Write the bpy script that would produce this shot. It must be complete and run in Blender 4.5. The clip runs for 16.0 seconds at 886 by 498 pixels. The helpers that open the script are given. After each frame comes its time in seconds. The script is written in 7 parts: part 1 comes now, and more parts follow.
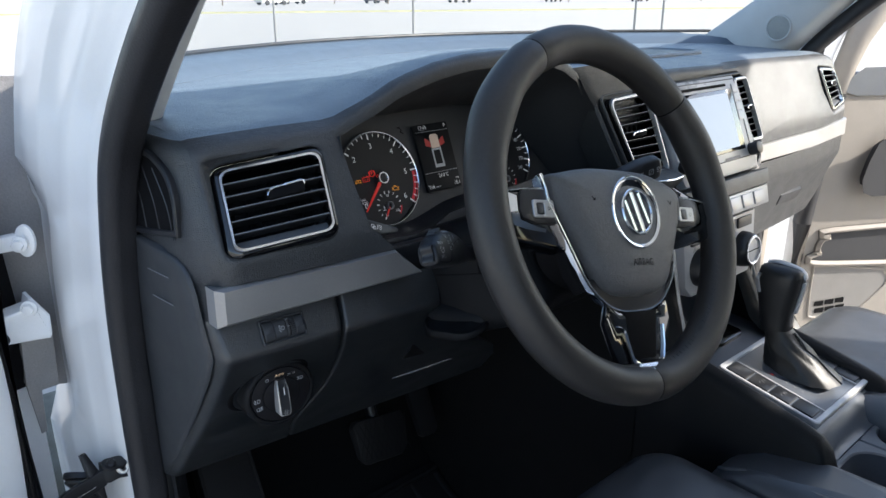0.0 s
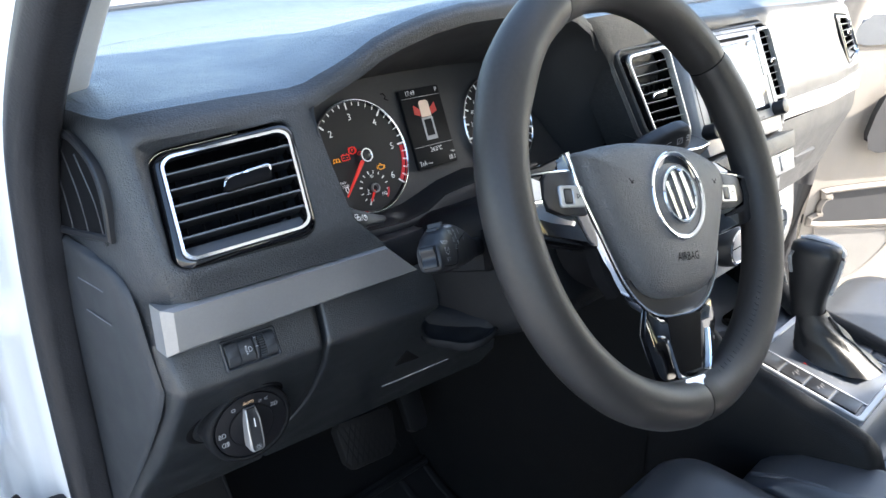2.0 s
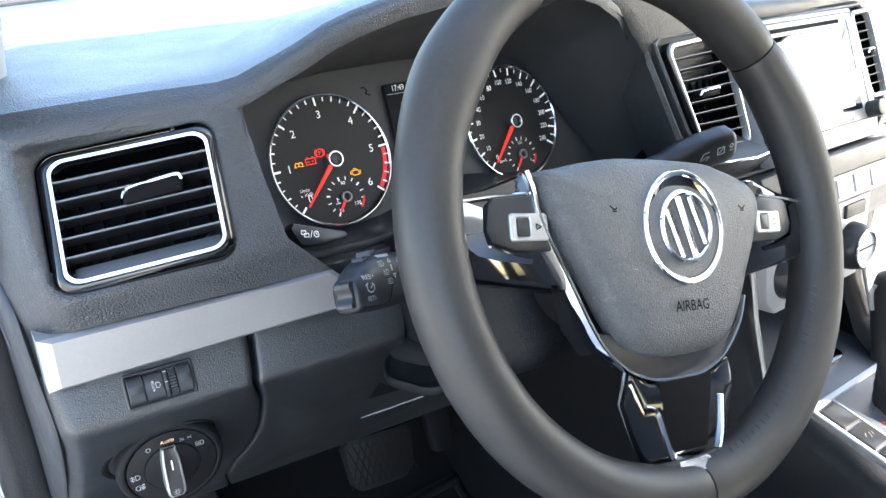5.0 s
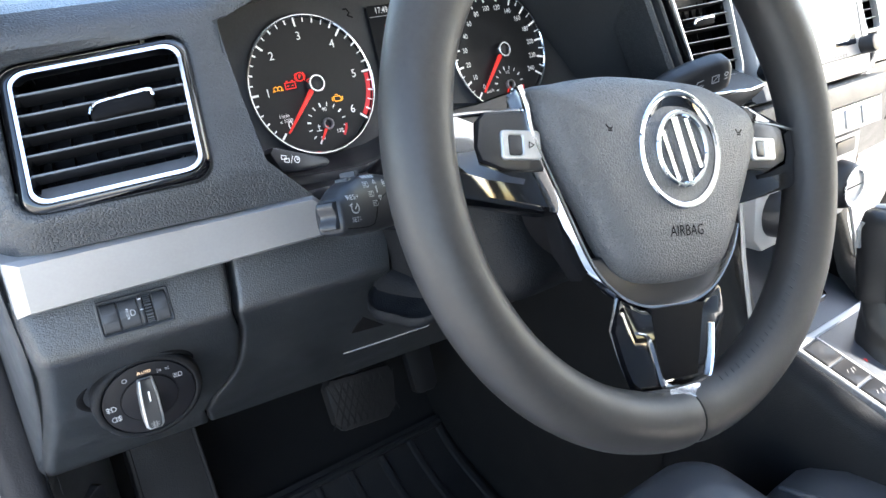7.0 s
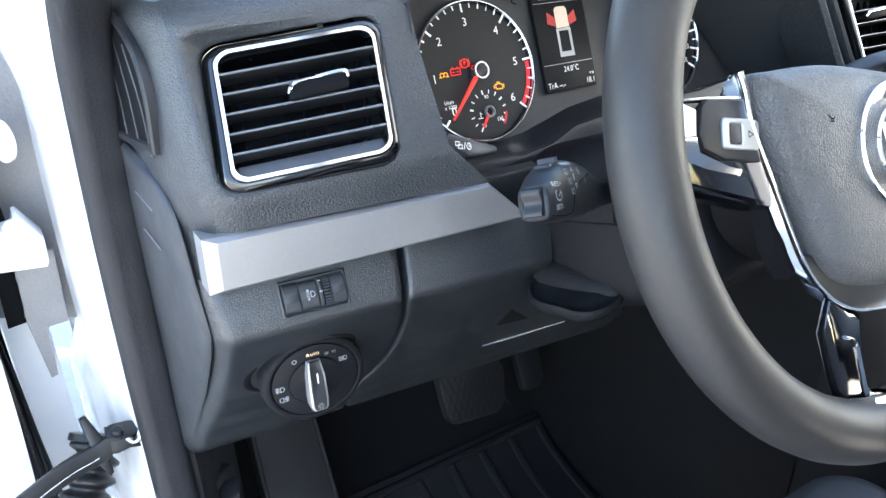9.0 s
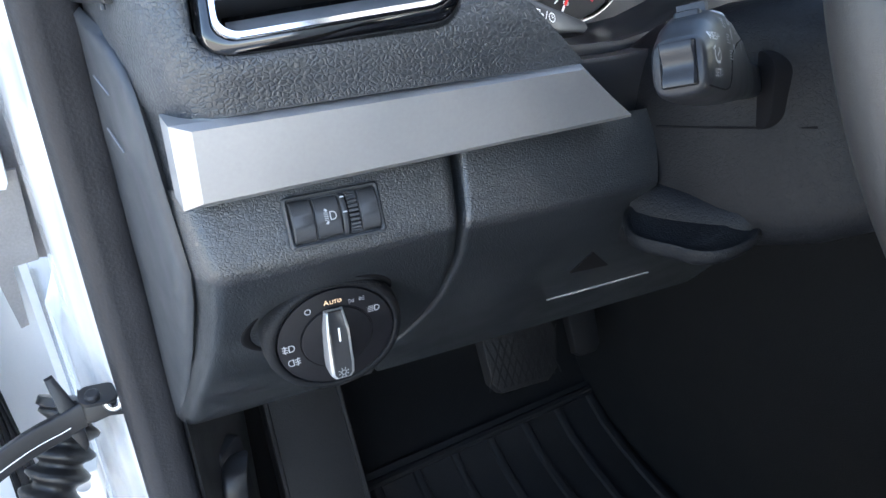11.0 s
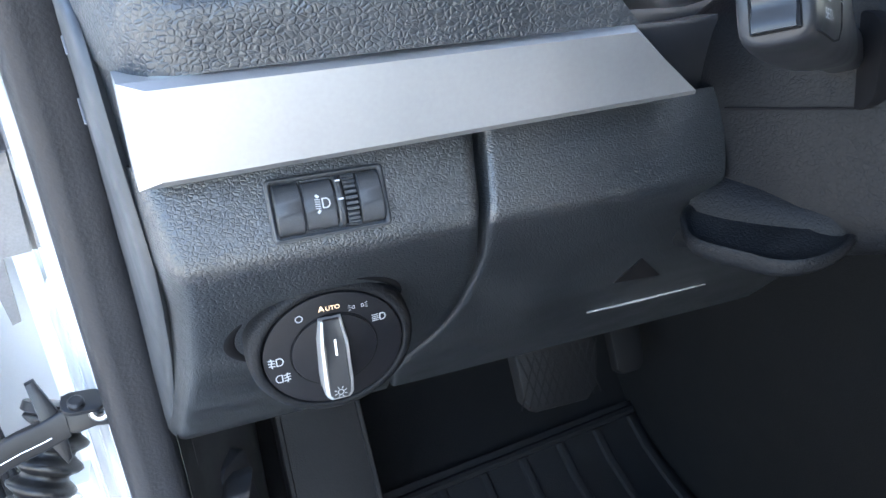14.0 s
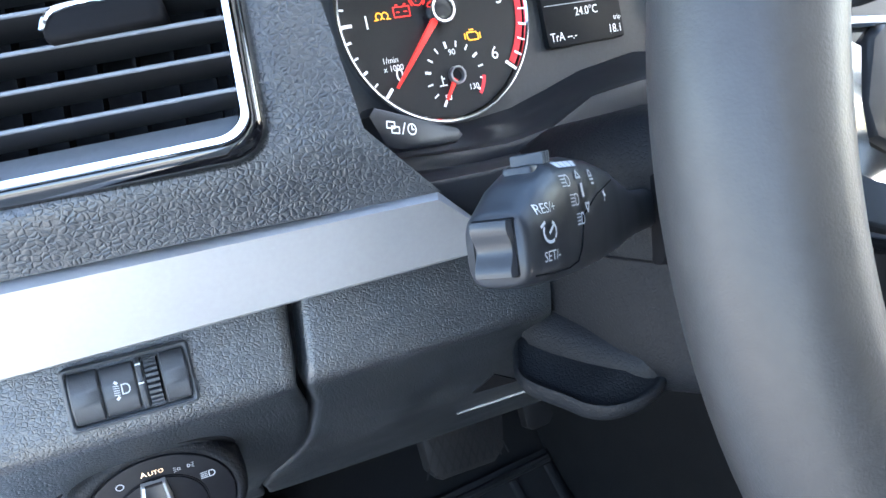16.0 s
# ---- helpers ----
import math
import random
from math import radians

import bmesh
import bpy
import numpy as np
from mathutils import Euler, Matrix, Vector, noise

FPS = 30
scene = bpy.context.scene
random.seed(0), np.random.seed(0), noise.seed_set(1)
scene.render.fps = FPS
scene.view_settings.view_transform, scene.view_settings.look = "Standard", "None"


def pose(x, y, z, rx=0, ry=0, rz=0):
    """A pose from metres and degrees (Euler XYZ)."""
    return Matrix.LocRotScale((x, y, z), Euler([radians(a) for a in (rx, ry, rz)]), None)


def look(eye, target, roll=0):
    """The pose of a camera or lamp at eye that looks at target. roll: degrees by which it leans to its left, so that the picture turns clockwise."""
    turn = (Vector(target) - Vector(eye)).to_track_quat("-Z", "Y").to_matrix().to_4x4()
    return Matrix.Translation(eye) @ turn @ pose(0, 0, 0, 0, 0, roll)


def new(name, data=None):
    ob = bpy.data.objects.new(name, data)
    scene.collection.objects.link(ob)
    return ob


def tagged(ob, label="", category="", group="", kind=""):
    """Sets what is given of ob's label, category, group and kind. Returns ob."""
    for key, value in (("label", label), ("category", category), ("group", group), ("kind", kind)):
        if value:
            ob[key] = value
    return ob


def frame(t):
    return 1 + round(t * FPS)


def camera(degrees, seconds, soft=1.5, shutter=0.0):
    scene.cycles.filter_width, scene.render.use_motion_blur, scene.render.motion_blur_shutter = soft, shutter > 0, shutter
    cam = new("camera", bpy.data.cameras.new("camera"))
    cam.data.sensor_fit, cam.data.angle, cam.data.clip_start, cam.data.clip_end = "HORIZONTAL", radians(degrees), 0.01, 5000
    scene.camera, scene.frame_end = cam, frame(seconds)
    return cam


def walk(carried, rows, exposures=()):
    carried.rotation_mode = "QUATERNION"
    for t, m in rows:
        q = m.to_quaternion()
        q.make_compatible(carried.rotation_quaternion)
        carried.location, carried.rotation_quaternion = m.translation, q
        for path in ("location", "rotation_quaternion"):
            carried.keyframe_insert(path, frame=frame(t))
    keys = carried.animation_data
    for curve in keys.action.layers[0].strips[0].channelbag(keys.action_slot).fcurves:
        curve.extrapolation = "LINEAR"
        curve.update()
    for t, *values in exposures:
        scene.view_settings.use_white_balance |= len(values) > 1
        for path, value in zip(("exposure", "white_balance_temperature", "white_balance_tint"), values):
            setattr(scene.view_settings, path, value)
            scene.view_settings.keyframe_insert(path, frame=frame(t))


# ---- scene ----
cam = camera(61.6, 16.0)
METRES, EYE, TILT, LEAN, TURN = 0.79, 1.50, -19.0, 0.0, -42.0
ROWS = [
    (0.0, 0.0, 0.0, 0.0, -0.0, 0.0, 0.0),
    (0.5, -0.0066, 0.037, 0.0059, -0.07, -0.7, 0.05),
    (1.0, -0.0067, 0.083, 0.0161, -0.25, -1.68, -0.05),
    (1.5, -0.0177, 0.1335, 0.0322, -0.86, -2.4, 0.4),
    (2.0, -0.0279, 0.164, 0.039, -2.16, -3.37, 1.26),
    (2.5, -0.0273, 0.1899, 0.04, -1.12, -4.11, 1.64),
    (3.0, -0.009, 0.2246, 0.0464, 1.35, -4.73, 0.64),
    (3.5, 0.0214, 0.2489, 0.0524, 4.51, -4.95, -0.43),
    (4.0, 0.0712, 0.27, 0.0651, 7.34, -3.79, -1.24),
    (6.5, 0.1177, 0.3108, 0.052, 4.36, -7.4, -0.33),
    (7.0, 0.1004, 0.3155, 0.0447, 4.81, -8.13, -1.2),
    (7.5, 0.0648, 0.3143, 0.0412, 5.42, -8.49, -1.22),
    (8.0, 0.0214, 0.3047, 0.0433, 7.45, -7.97, -1.88),
    (8.5, 0.0105, 0.2989, 0.039, 8.82, -7.96, -2.39),
    (11.0, -0.0472, 0.4742, -0.0258, 11.67, -11.33, -3.14),
    (11.5, -0.0531, 0.5065, -0.046, 12.87, -11.5, -3.64),
    (12.0, -0.0584, 0.5352, -0.0581, 13.18, -11.66, -3.69),
    (12.5, -0.0699, 0.5572, -0.0669, 14.68, -12.15, -4.3),
    (13.0, -0.0754, 0.5704, -0.0723, 15.01, -12.5, -4.46),
    (13.5, -0.0695, 0.5709, -0.0704, 15.31, -12.44, -4.45),
    (14.0, -0.0501, 0.5499, -0.044, 15.09, -11.0, -4.05),
    (14.5, -0.027, 0.5295, 0.003, 13.49, -10.23, -3.97),
    (15.0, -0.0235, 0.5471, 0.0214, 11.78, -10.39, -3.21),
    (15.5, -0.0057, 0.5681, 0.0278, 10.71, -10.21, -2.84),
    (16.0, 0.0097, 0.5749, 0.0333, 11.06, -9.88, -2.51),
]
EXPOSURES = [(0.0, 1.4, 6450, 9), (1.0, 1.87, 6450, 9), (2.0, 2.5, 6550, 9), (3.5, 3.2, 6750, 9), (4.2, 3.3, 6750, 9), (6.5, 3.15, 6700, 9), (7.0, 3.3, 6700, 9), (7.5, 3.55, 6700, 9), (8.0, 3.65, 6750, 9), (8.5, 3.55, 6650, 9), (11.0, 3.25, 6550, 9), (13.5, 3.4, 6650, 9), (14.5, 4.1, 6200, 8), (15.3, 3.92, 6150, 8), (16.0, 3.9, 6150, 8)]
walk(cam, [(t, pose(-0.586, -0.398, EYE, TILT, LEAN, TURN) @ pose(METRES * x, METRES * y, METRES * z, 90 + pitch, roll, yaw)) for t, x, y, z, yaw, pitch, roll in ROWS], EXPOSURES)

# ---- light ----
SUN_AZ, SUN_EL = 139.0, 32.0          # degrees, clockwise from the bonnet's direction; above the horizon
world = bpy.data.worlds.new("sky")
world.use_nodes = True
scene.world = world
wn = world.node_tree.nodes
sky = wn.new("ShaderNodeTexSky")
sky.sky_type, sky.sun_disc = "NISHITA", False
sky.sun_elevation, sky.sun_rotation = radians(SUN_EL), radians(SUN_AZ)
sky.air_density, sky.dust_density = 1.0, 1.5
world.node_tree.links.new(sky.outputs[0], wn["Background"].inputs[0])
wn["Background"].inputs[1].default_value = 0.15
sun = new("sun", bpy.data.lights.new("sun", "SUN"))
sun.data.energy, sun.data.angle, sun.data.color = 4.8, radians(1.2), (1.0, 0.93, 0.84)
sun.matrix_world = look((0, 0, 0), (-math.sin(radians(SUN_AZ)) * math.cos(radians(SUN_EL)),
                                    -math.cos(radians(SUN_AZ)) * math.cos(radians(SUN_EL)), -math.sin(radians(SUN_EL))))


# ---- materials ----
def material(name, color, rough=0.5, metal=0.0, spec=0.5, coat=0.0, vary=0.12, vary_scale=25.0, grain=0.0, deep=0.125, cell=0.0022,
             bump=0.0, bump_scale=900.0, emit=None, emit_strength=0.0, rough_vary=0.08, stretch=None):
    """A surface with colour variation at two scales; grain: relief of pebbled cells; bump: relief of fine noise."""
    m = bpy.data.materials.new(name)
    m.use_nodes = True
    n, l = m.node_tree.nodes, m.node_tree.links
    b = n["Principled BSDF"]
    b.inputs["Metallic"].default_value = metal
    b.inputs["Specular IOR Level"].default_value = spec
    b.inputs["Coat Weight"].default_value = coat
    b.inputs["Coat Roughness"].default_value = 0.06
    tc = n.new("ShaderNodeTexCoord")
    src = tc.outputs["Object"]
    if stretch:
        mp = n.new("ShaderNodeMapping")
        mp.inputs["Scale"].default_value = stretch
        l.new(src, mp.inputs["Vector"])
        src = mp.outputs["Vector"]
    big, fine = n.new("ShaderNodeTexNoise"), n.new("ShaderNodeTexNoise")
    big.inputs["Scale"].default_value, big.inputs["Detail"].default_value = vary_scale, 3
    fine.inputs["Scale"].default_value, fine.inputs["Detail"].default_value = vary_scale * 22, 2
    for t in (big, fine):
        l.new(src, t.inputs["Vector"])
    add = n.new("ShaderNodeMath")
    add.operation = "ADD"
    l.new(big.outputs[0], add.inputs[0])
    l.new(fine.outputs[0], add.inputs[1])
    ramp = n.new("ShaderNodeMapRange")
    ramp.inputs["From Min"].default_value, ramp.inputs["From Max"].default_value = 0.6, 1.4
    ramp.inputs["To Min"].default_value, ramp.inputs["To Max"].default_value = 1 - vary, 1 + vary
    l.new(add.outputs[0], ramp.inputs["Value"])
    mul = n.new("ShaderNodeVectorMath")
    mul.operation = "SCALE"
    mul.inputs[0].default_value = color
    l.new(ramp.outputs[0], mul.inputs["Scale"])
    l.new(mul.outputs[0], b.inputs["Base Color"])
    rr = n.new("ShaderNodeMapRange")
    rr.inputs["From Min"].default_value, rr.inputs["From Max"].default_value = 0.3, 0.7
    rr.inputs["To Min"].default_value, rr.inputs["To Max"].default_value = max(0.02, rough - rough_vary), rough + rough_vary
    l.new(big.outputs[0], rr.inputs["Value"])
    l.new(rr.outputs[0], b.inputs["Roughness"])
    height = None
    if grain:
        warp = n.new("ShaderNodeTexNoise")
        warp.inputs["Scale"].default_value, warp.inputs["Detail"].default_value = 0.55 / cell, 2
        l.new(src, warp.inputs["Vector"])
        off = n.new("ShaderNodeVectorMath")
        off.operation = "MULTIPLY_ADD"
        off.inputs[1].default_value = (cell * 1.1,) * 3
        l.new(warp.outputs["Color"], off.inputs[0])
        l.new(src, off.inputs[2])
        v = n.new("ShaderNodeTexVoronoi")
        v.feature = "DISTANCE_TO_EDGE"
        v.inputs["Scale"].default_value = 1 / cell
        l.new(off.outputs[0], v.inputs["Vector"])
        worn = n.new("ShaderNodeMapRange")
        worn.inputs["From Min"].default_value, worn.inputs["From Max"].default_value = 0.36, 0.62
        worn.inputs["To Min"].default_value, worn.inputs["To Max"].default_value = 0.5, 1.0
        l.new(warp.outputs[0], worn.inputs["Value"])
        edge = n.new("ShaderNodeMapRange")
        edge.interpolation_type = "SMOOTHSTEP"
        edge.inputs["From Min"].default_value, edge.inputs["From Max"].default_value = 0.0, 0.26
        edge.inputs["To Min"].default_value, edge.inputs["To Max"].default_value = -1.0, 0.0
        l.new(v.outputs["Distance"], edge.inputs["Value"])
        vr = n.new("ShaderNodeMath")
        vr.operation = "MULTIPLY"
        l.new(edge.outputs[0], vr.inputs[0])
        l.new(worn.outputs[0], vr.inputs[1])
        bp = n.new("ShaderNodeBump")
        bp.inputs["Strength"].default_value, bp.inputs["Distance"].default_value = min(1.0, grain), cell * deep
        l.new(vr.outputs[0], bp.inputs["Height"])
        height = bp
    if bump:
        nb = n.new("ShaderNodeTexNoise")
        nb.inputs["Scale"].default_value, nb.inputs["Detail"].default_value = bump_scale, 3
        l.new(src, nb.inputs["Vector"])
        bp = n.new("ShaderNodeBump")
        bp.inputs["Strength"].default_value, bp.inputs["Distance"].default_value = bump, 0.6 / bump_scale
        l.new(nb.outputs[0], bp.inputs["Height"])
        if height:
            l.new(height.outputs[0], bp.inputs["Normal"])
        height = bp
    if height:
        l.new(height.outputs[0], b.inputs["Normal"])
    if emit:
        b.inputs["Emission Color"].default_value = (*emit, 1)
        b.inputs["Emission Strength"].default_value = emit_strength
    return m


# three copies of one dash plastic, the light on each put into its colour
DASH = material("grained_dash_dim", (0.0098, 0.0118, 0.0145), 0.40, spec=1.0, grain=1.0, deep=0.090, cell=0.0018, bump=0.10, bump_scale=2600, vary=0.14, stretch=(1, 1, 1.35))
DASH_FACE = material("grained_dash_mid_lit", (0.0190, 0.0220, 0.0262), 0.42, spec=0.80, grain=1.0, deep=0.11, cell=0.0023, bump=0.10, bump_scale=2600, vary=0.14, stretch=(1, 1, 1.2))
DASH_TOP_LIT = material("grained_dash_skylit", (0.118, 0.158, 0.205), 0.42, spec=0.9, grain=1.0, deep=0.30, cell=0.0022, bump=0.10, bump_scale=2600, vary=0.12)
PLASTIC = material("matt_black_plastic", (0.031, 0.033, 0.037), 0.50, spec=0.45, bump=0.22, bump_scale=2200, vary=0.15)
SMOOTH = material("smooth_black_plastic", (0.016, 0.017, 0.020), 0.36, spec=0.45, bump=0.08, bump_scale=2500)
COVER = material("smooth_grey_cover", (0.036, 0.039, 0.044), 0.48, spec=0.5, bump=0.12, bump_scale=2200, vary=0.1)
# dash-like plastic with the shade behind the wheel put into a darker colour
SHROUD = material("shaded_black_plastic", (0.0060, 0.0066, 0.0080), 0.52, spec=0.17, grain=0.8, deep=0.08, cell=0.0018, vary=0.06)
DIALBLACK = material("dial_black", (0.008, 0.008, 0.010), 0.46, spec=0.20, bump=0.1, bump_scale=2400)
# sky's blue put into the riser's colour, darker than on the top pad
RISER = material("smooth_riser_sky_blue", (0.070, 0.098, 0.135), 0.45, spec=0.5, bump=0.12, bump_scale=2400, vary=0.1)
DECK = material("console_skin", (0.078, 0.087, 0.104), 0.38, spec=0.7, bump=0.2, bump_scale=2000, vary=0.12)
DEEP = material("recess_black", (0.007, 0.007, 0.008), 0.7, spec=0.06, bump=0.1)
LEATHER = material("wheel_leather", (0.0235, 0.0217, 0.0208), 0.46, spec=0.52, bump=0.22, bump_scale=1500, vary=0.18, vary_scale=14)
PADSKIN = material("airbag_cover_skin", (0.072, 0.074, 0.078), 0.42, spec=0.85, grain=1.0, deep=0.24, cell=0.0017, vary=0.10)
PIANO = material("piano_black", (0.004, 0.004, 0.005), 0.06, spec=0.6, coat=0.6, vary=0.05, rough_vary=0.02)
CHROME = material("chrome", (0.82, 0.83, 0.85), 0.10, metal=1.0, vary=0.03, rough_vary=0.03)
SATIN = material("satin_silver", (0.37, 0.37, 0.375), 0.48, metal=0.85, vary=0.05, bump=0.05, bump_scale=1800, rough_vary=0.05)
SILVER = material("silver_paint", (0.46, 0.46, 0.46), 0.32, metal=0.6, vary=0.05, rough_vary=0.04)
RUBBER = material("seal_rubber", (0.020, 0.020, 0.023), 0.50, spec=0.4, bump=0.25, bump_scale=500, vary=0.2)
PAINT = material("white_car_paint", (0.90, 0.90, 0.90), 0.24, spec=0.5, coat=0.8, vary=0.02, rough_vary=0.03)
# sealer, and white panel in the hinge pocket with its shade put into grey
SEALER_SHADE = material("sealer_and_shade_grey", (0.26, 0.25, 0.25), 0.5, vary=0.15, bump=0.3, bump_scale=300)
STEEL = material("zinc_steel", (0.62, 0.62, 0.63), 0.3, metal=1.0, vary=0.1)
BLACKMETAL = material("black_painted_steel", (0.012, 0.012, 0.014), 0.42, spec=0.4, coat=0.0, bump=0.1)
LINER = material("grey_pillar_cloth", (0.52, 0.53, 0.53), 0.75, spec=0.25, bump=0.35, bump_scale=1400, vary=0.06)
GREIGE = material("light_grey_door_plastic", (0.23, 0.21, 0.188), 0.55, spec=0.4, grain=0.5, cell=0.002, vary=0.08)
CLOTH = material("black_door_cloth", (0.035, 0.036, 0.040), 0.7, spec=0.3, bump=0.4, bump_scale=1200, vary=0.1)
SEAT = material("seat_leather", (0.045, 0.050, 0.060), 0.36, spec=0.9, bump=0.25, bump_scale=1600, vary=0.15)
THREAD = material("stitching_thread", (0.05, 0.05, 0.052), 0.7)
CARPET = material("black_carpet", (0.007, 0.007, 0.0075), 0.9, spec=0.15, bump=1.0, bump_scale=900, vary=0.3)
MATRUBBER = material("mat_rubber", (0.010, 0.010, 0.011), 0.62, spec=0.25, bump=0.4, bump_scale=700, vary=0.25)
PEDAL = material("pedal_rubber", (0.011, 0.011, 0.012), 0.6, spec=0.3, bump=0.3, bump_scale=500, vary=0.3)
WHITE = material("white_print", (0.75, 0.75, 0.75), 0.5, vary=0.04, emit=(0.9, 0.95, 1.0), emit_strength=0.05)
PRINT = material("grey_print", (0.44, 0.45, 0.46), 0.5, vary=0.04)
DIMPRINT = material("dim_print", (0.22, 0.22, 0.23), 0.5, vary=0.04)
RED = material("lit_red", (0.6, 0.03, 0.02), 0.4, emit=(1.0, 0.03, 0.02), emit_strength=0.16)
NEEDLE = material("needle_red", (0.55, 0.03, 0.025), 0.4, emit=(1.0, 0.04, 0.03), emit_strength=0.07)
ZONE = material("red_zone_print", (0.40, 0.02, 0.03), 0.4, emit=(1.0, 0.05, 0.06), emit_strength=0.05)
AMBER = material("lit_amber", (0.7, 0.3, 0.02), 0.4, emit=(1.0, 0.42, 0.03), emit_strength=0.16)
AUTO = material("lit_warm_white", (0.8, 0.6, 0.4), 0.5, emit=(1.0, 0.62, 0.30), emit_strength=0.12)
DISPLAY = material("dark_display", (0.008, 0.009, 0.011), 0.5, spec=0.15, vary=0.05)
# emission stands in for the sky reflected in the blank screen
LCD = material("touch_screen_sky_glow", (0.20, 0.22, 0.25), 0.18, spec=0.5, emit=(0.62, 0.78, 1.0), emit_strength=0.17, vary=0.03, rough_vary=0.02)
GAUGE = material("gauge_face", (0.010, 0.010, 0.012), 0.45, spec=0.35, vary=0.08)
GLASSDARK = material("tinted_panel", (0.02, 0.02, 0.022), 0.12, spec=0.5, vary=0.05)
CONCRETE = material("sunlit_concrete", (0.35, 0.341, 0.328), 0.85, spec=0.3, vary=0.10, vary_scale=0.6, bump=0.5, bump_scale=90)
GRASS = material("dry_grass", (0.34, 0.33, 0.20), 0.9, spec=0.2, vary=0.4, vary_scale=1.2)
LEAF = material("leaf_green", (0.07, 0.11, 0.03), 0.6, spec=0.3, vary=0.35, vary_scale=2.0)
BARK = material("bark", (0.16, 0.12, 0.09), 0.9, vary=0.3, vary_scale=8, bump=0.8, bump_scale=60)
POSTPAINT = material("grey_post_paint", (0.20, 0.20, 0.20), 0.5, vary=0.1)
FARSILVER = material("silver_car_paint", (0.62, 0.63, 0.65), 0.3, metal=0.5, coat=0.5)
FARRED = material("dark_car_paint", (0.09, 0.09, 0.11), 0.3, metal=0.3, coat=0.5)
WINDOWDARK = material("car_window", (0.02, 0.025, 0.03), 0.05, spec=0.6)
TYRE = material("tyre_rubber", (0.02, 0.02, 0.02), 0.8)
WALLPAINT = material("far_wall", (0.55, 0.53, 0.50), 0.8, vary=0.1, vary_scale=0.5)


def clear_glass(name, tint=(0.93, 0.96, 0.95), rough=0.01):
    m = bpy.data.materials.new(name)
    m.use_nodes = True
    n, l = m.node_tree.nodes, m.node_tree.links
    n.clear()
    out, mix = n.new("ShaderNodeOutputMaterial"), n.new("ShaderNodeMixShader")
    tr, gl, lw = n.new("ShaderNodeBsdfTransparent"), n.new("ShaderNodeBsdfGlossy"), n.new("ShaderNodeLayerWeight")
    pw, fr = n.new("ShaderNodeMath"), n.new("ShaderNodeMath")
    lw.inputs[0].default_value = 0.5
    pw.operation, fr.operation = "POWER", "MULTIPLY_ADD"
    pw.inputs[1].default_value = 5.0
    fr.inputs[1].default_value, fr.inputs[2].default_value = 0.9, 0.05
    l.new(lw.outputs["Facing"], pw.inputs[0])
    l.new(pw.outputs[0], fr.inputs[0])
    tr.inputs[0].default_value = (*tint, 1)
    gl.inputs["Roughness"].default_value = rough
    l.new(fr.outputs[0], mix.inputs[0])
    l.new(tr.outputs[0], mix.inputs[1])
    l.new(gl.outputs[0], mix.inputs[2])
    l.new(mix.outputs[0], out.inputs[0])
    return m


GLASS = clear_glass("windscreen_glass")
TINTED = clear_glass("tinted_side_glass", (0.50, 0.53, 0.52))


PLATE = material("bright_silver_paint", (0.46, 0.465, 0.48), 0.34, metal=0.15, spec=0.7, vary=0.04)
HOODLINING = material("hood_lining_plastic", (0.036, 0.038, 0.042), 0.60, spec=0.4, bump=0.2, bump_scale=2200)
BELLOWS = material("gaiter_rubber", (0.007, 0.007, 0.008), 0.38, spec=0.5, bump=0.15, bump_scale=600, vary=0.2)
GAITER = material("gaiter_leather", (0.011, 0.011, 0.012), 0.40, spec=0.5, bump=0.3, bump_scale=1500, vary=0.2)


# ---- mesh helpers ----
V = Vector
WORLD = {}


def thing(name, at, label, category, group="", kind=""):
    ob = new(name)
    ob.empty_display_size = 0.02
    ob.location = at
    WORLD[ob.name] = Matrix.Translation(at)
    return tagged(ob, label, category, group, kind)


def part(name, bm, mat, parent=None, label="", smooth=40):
    me = bpy.data.meshes.new(name)
    bmesh.ops.recalc_face_normals(bm, faces=bm.faces)
    bm.to_mesh(me)
    bm.free()
    me.materials.append(mat)
    if smooth:
        me.polygons.foreach_set("use_smooth", [True] * len(me.polygons))
        me.set_sharp_from_angle(angle=radians(smooth))
    ob = new(name, me)
    if parent:
        ob.parent = parent
        ob.matrix_parent_inverse = WORLD[parent.name].inverted()
    WORLD[ob.name] = Matrix.Identity(4)
    return tagged(ob, label)


class Frame:
    """A flat patch: a to the right, b up, h out of it."""

    def __init__(self, o, u, v):
        self.o, self.u = V(o), V(u).normalized()
        self.n = self.u.cross(V(v)).normalized()
        self.v = self.n.cross(self.u)

    def __call__(self, a, b, h=0.0):
        return self.o + self.u * a + self.v * b + self.n * h

    def turned(self, deg):
        c, s = math.cos(radians(deg)), math.sin(radians(deg))
        return Frame(self.o, self.u * c + self.v * s, self.v * c - self.u * s)

    def at(self, a, b, h=0.0):
        return Frame(self(a, b, h), self.u, self.v)


class Quad:
    """A patch between four corners: a and b run from -1 to 1, h in metres."""

    def __init__(self, tl, tr, br, bl):
        self.c = [V(p) for p in (tl, tr, br, bl)]
        self.n = (self.c[1] - self.c[0]).cross(self.c[0] - self.c[3]).normalized()

    def __call__(self, a, b, h=0.0):
        s, t = (a + 1) / 2, (b + 1) / 2
        tl, tr, br, bl = self.c
        return tl * ((1 - s) * t) + tr * (s * t) + br * (s * (1 - t)) + bl * ((1 - s) * (1 - t)) + self.n * h


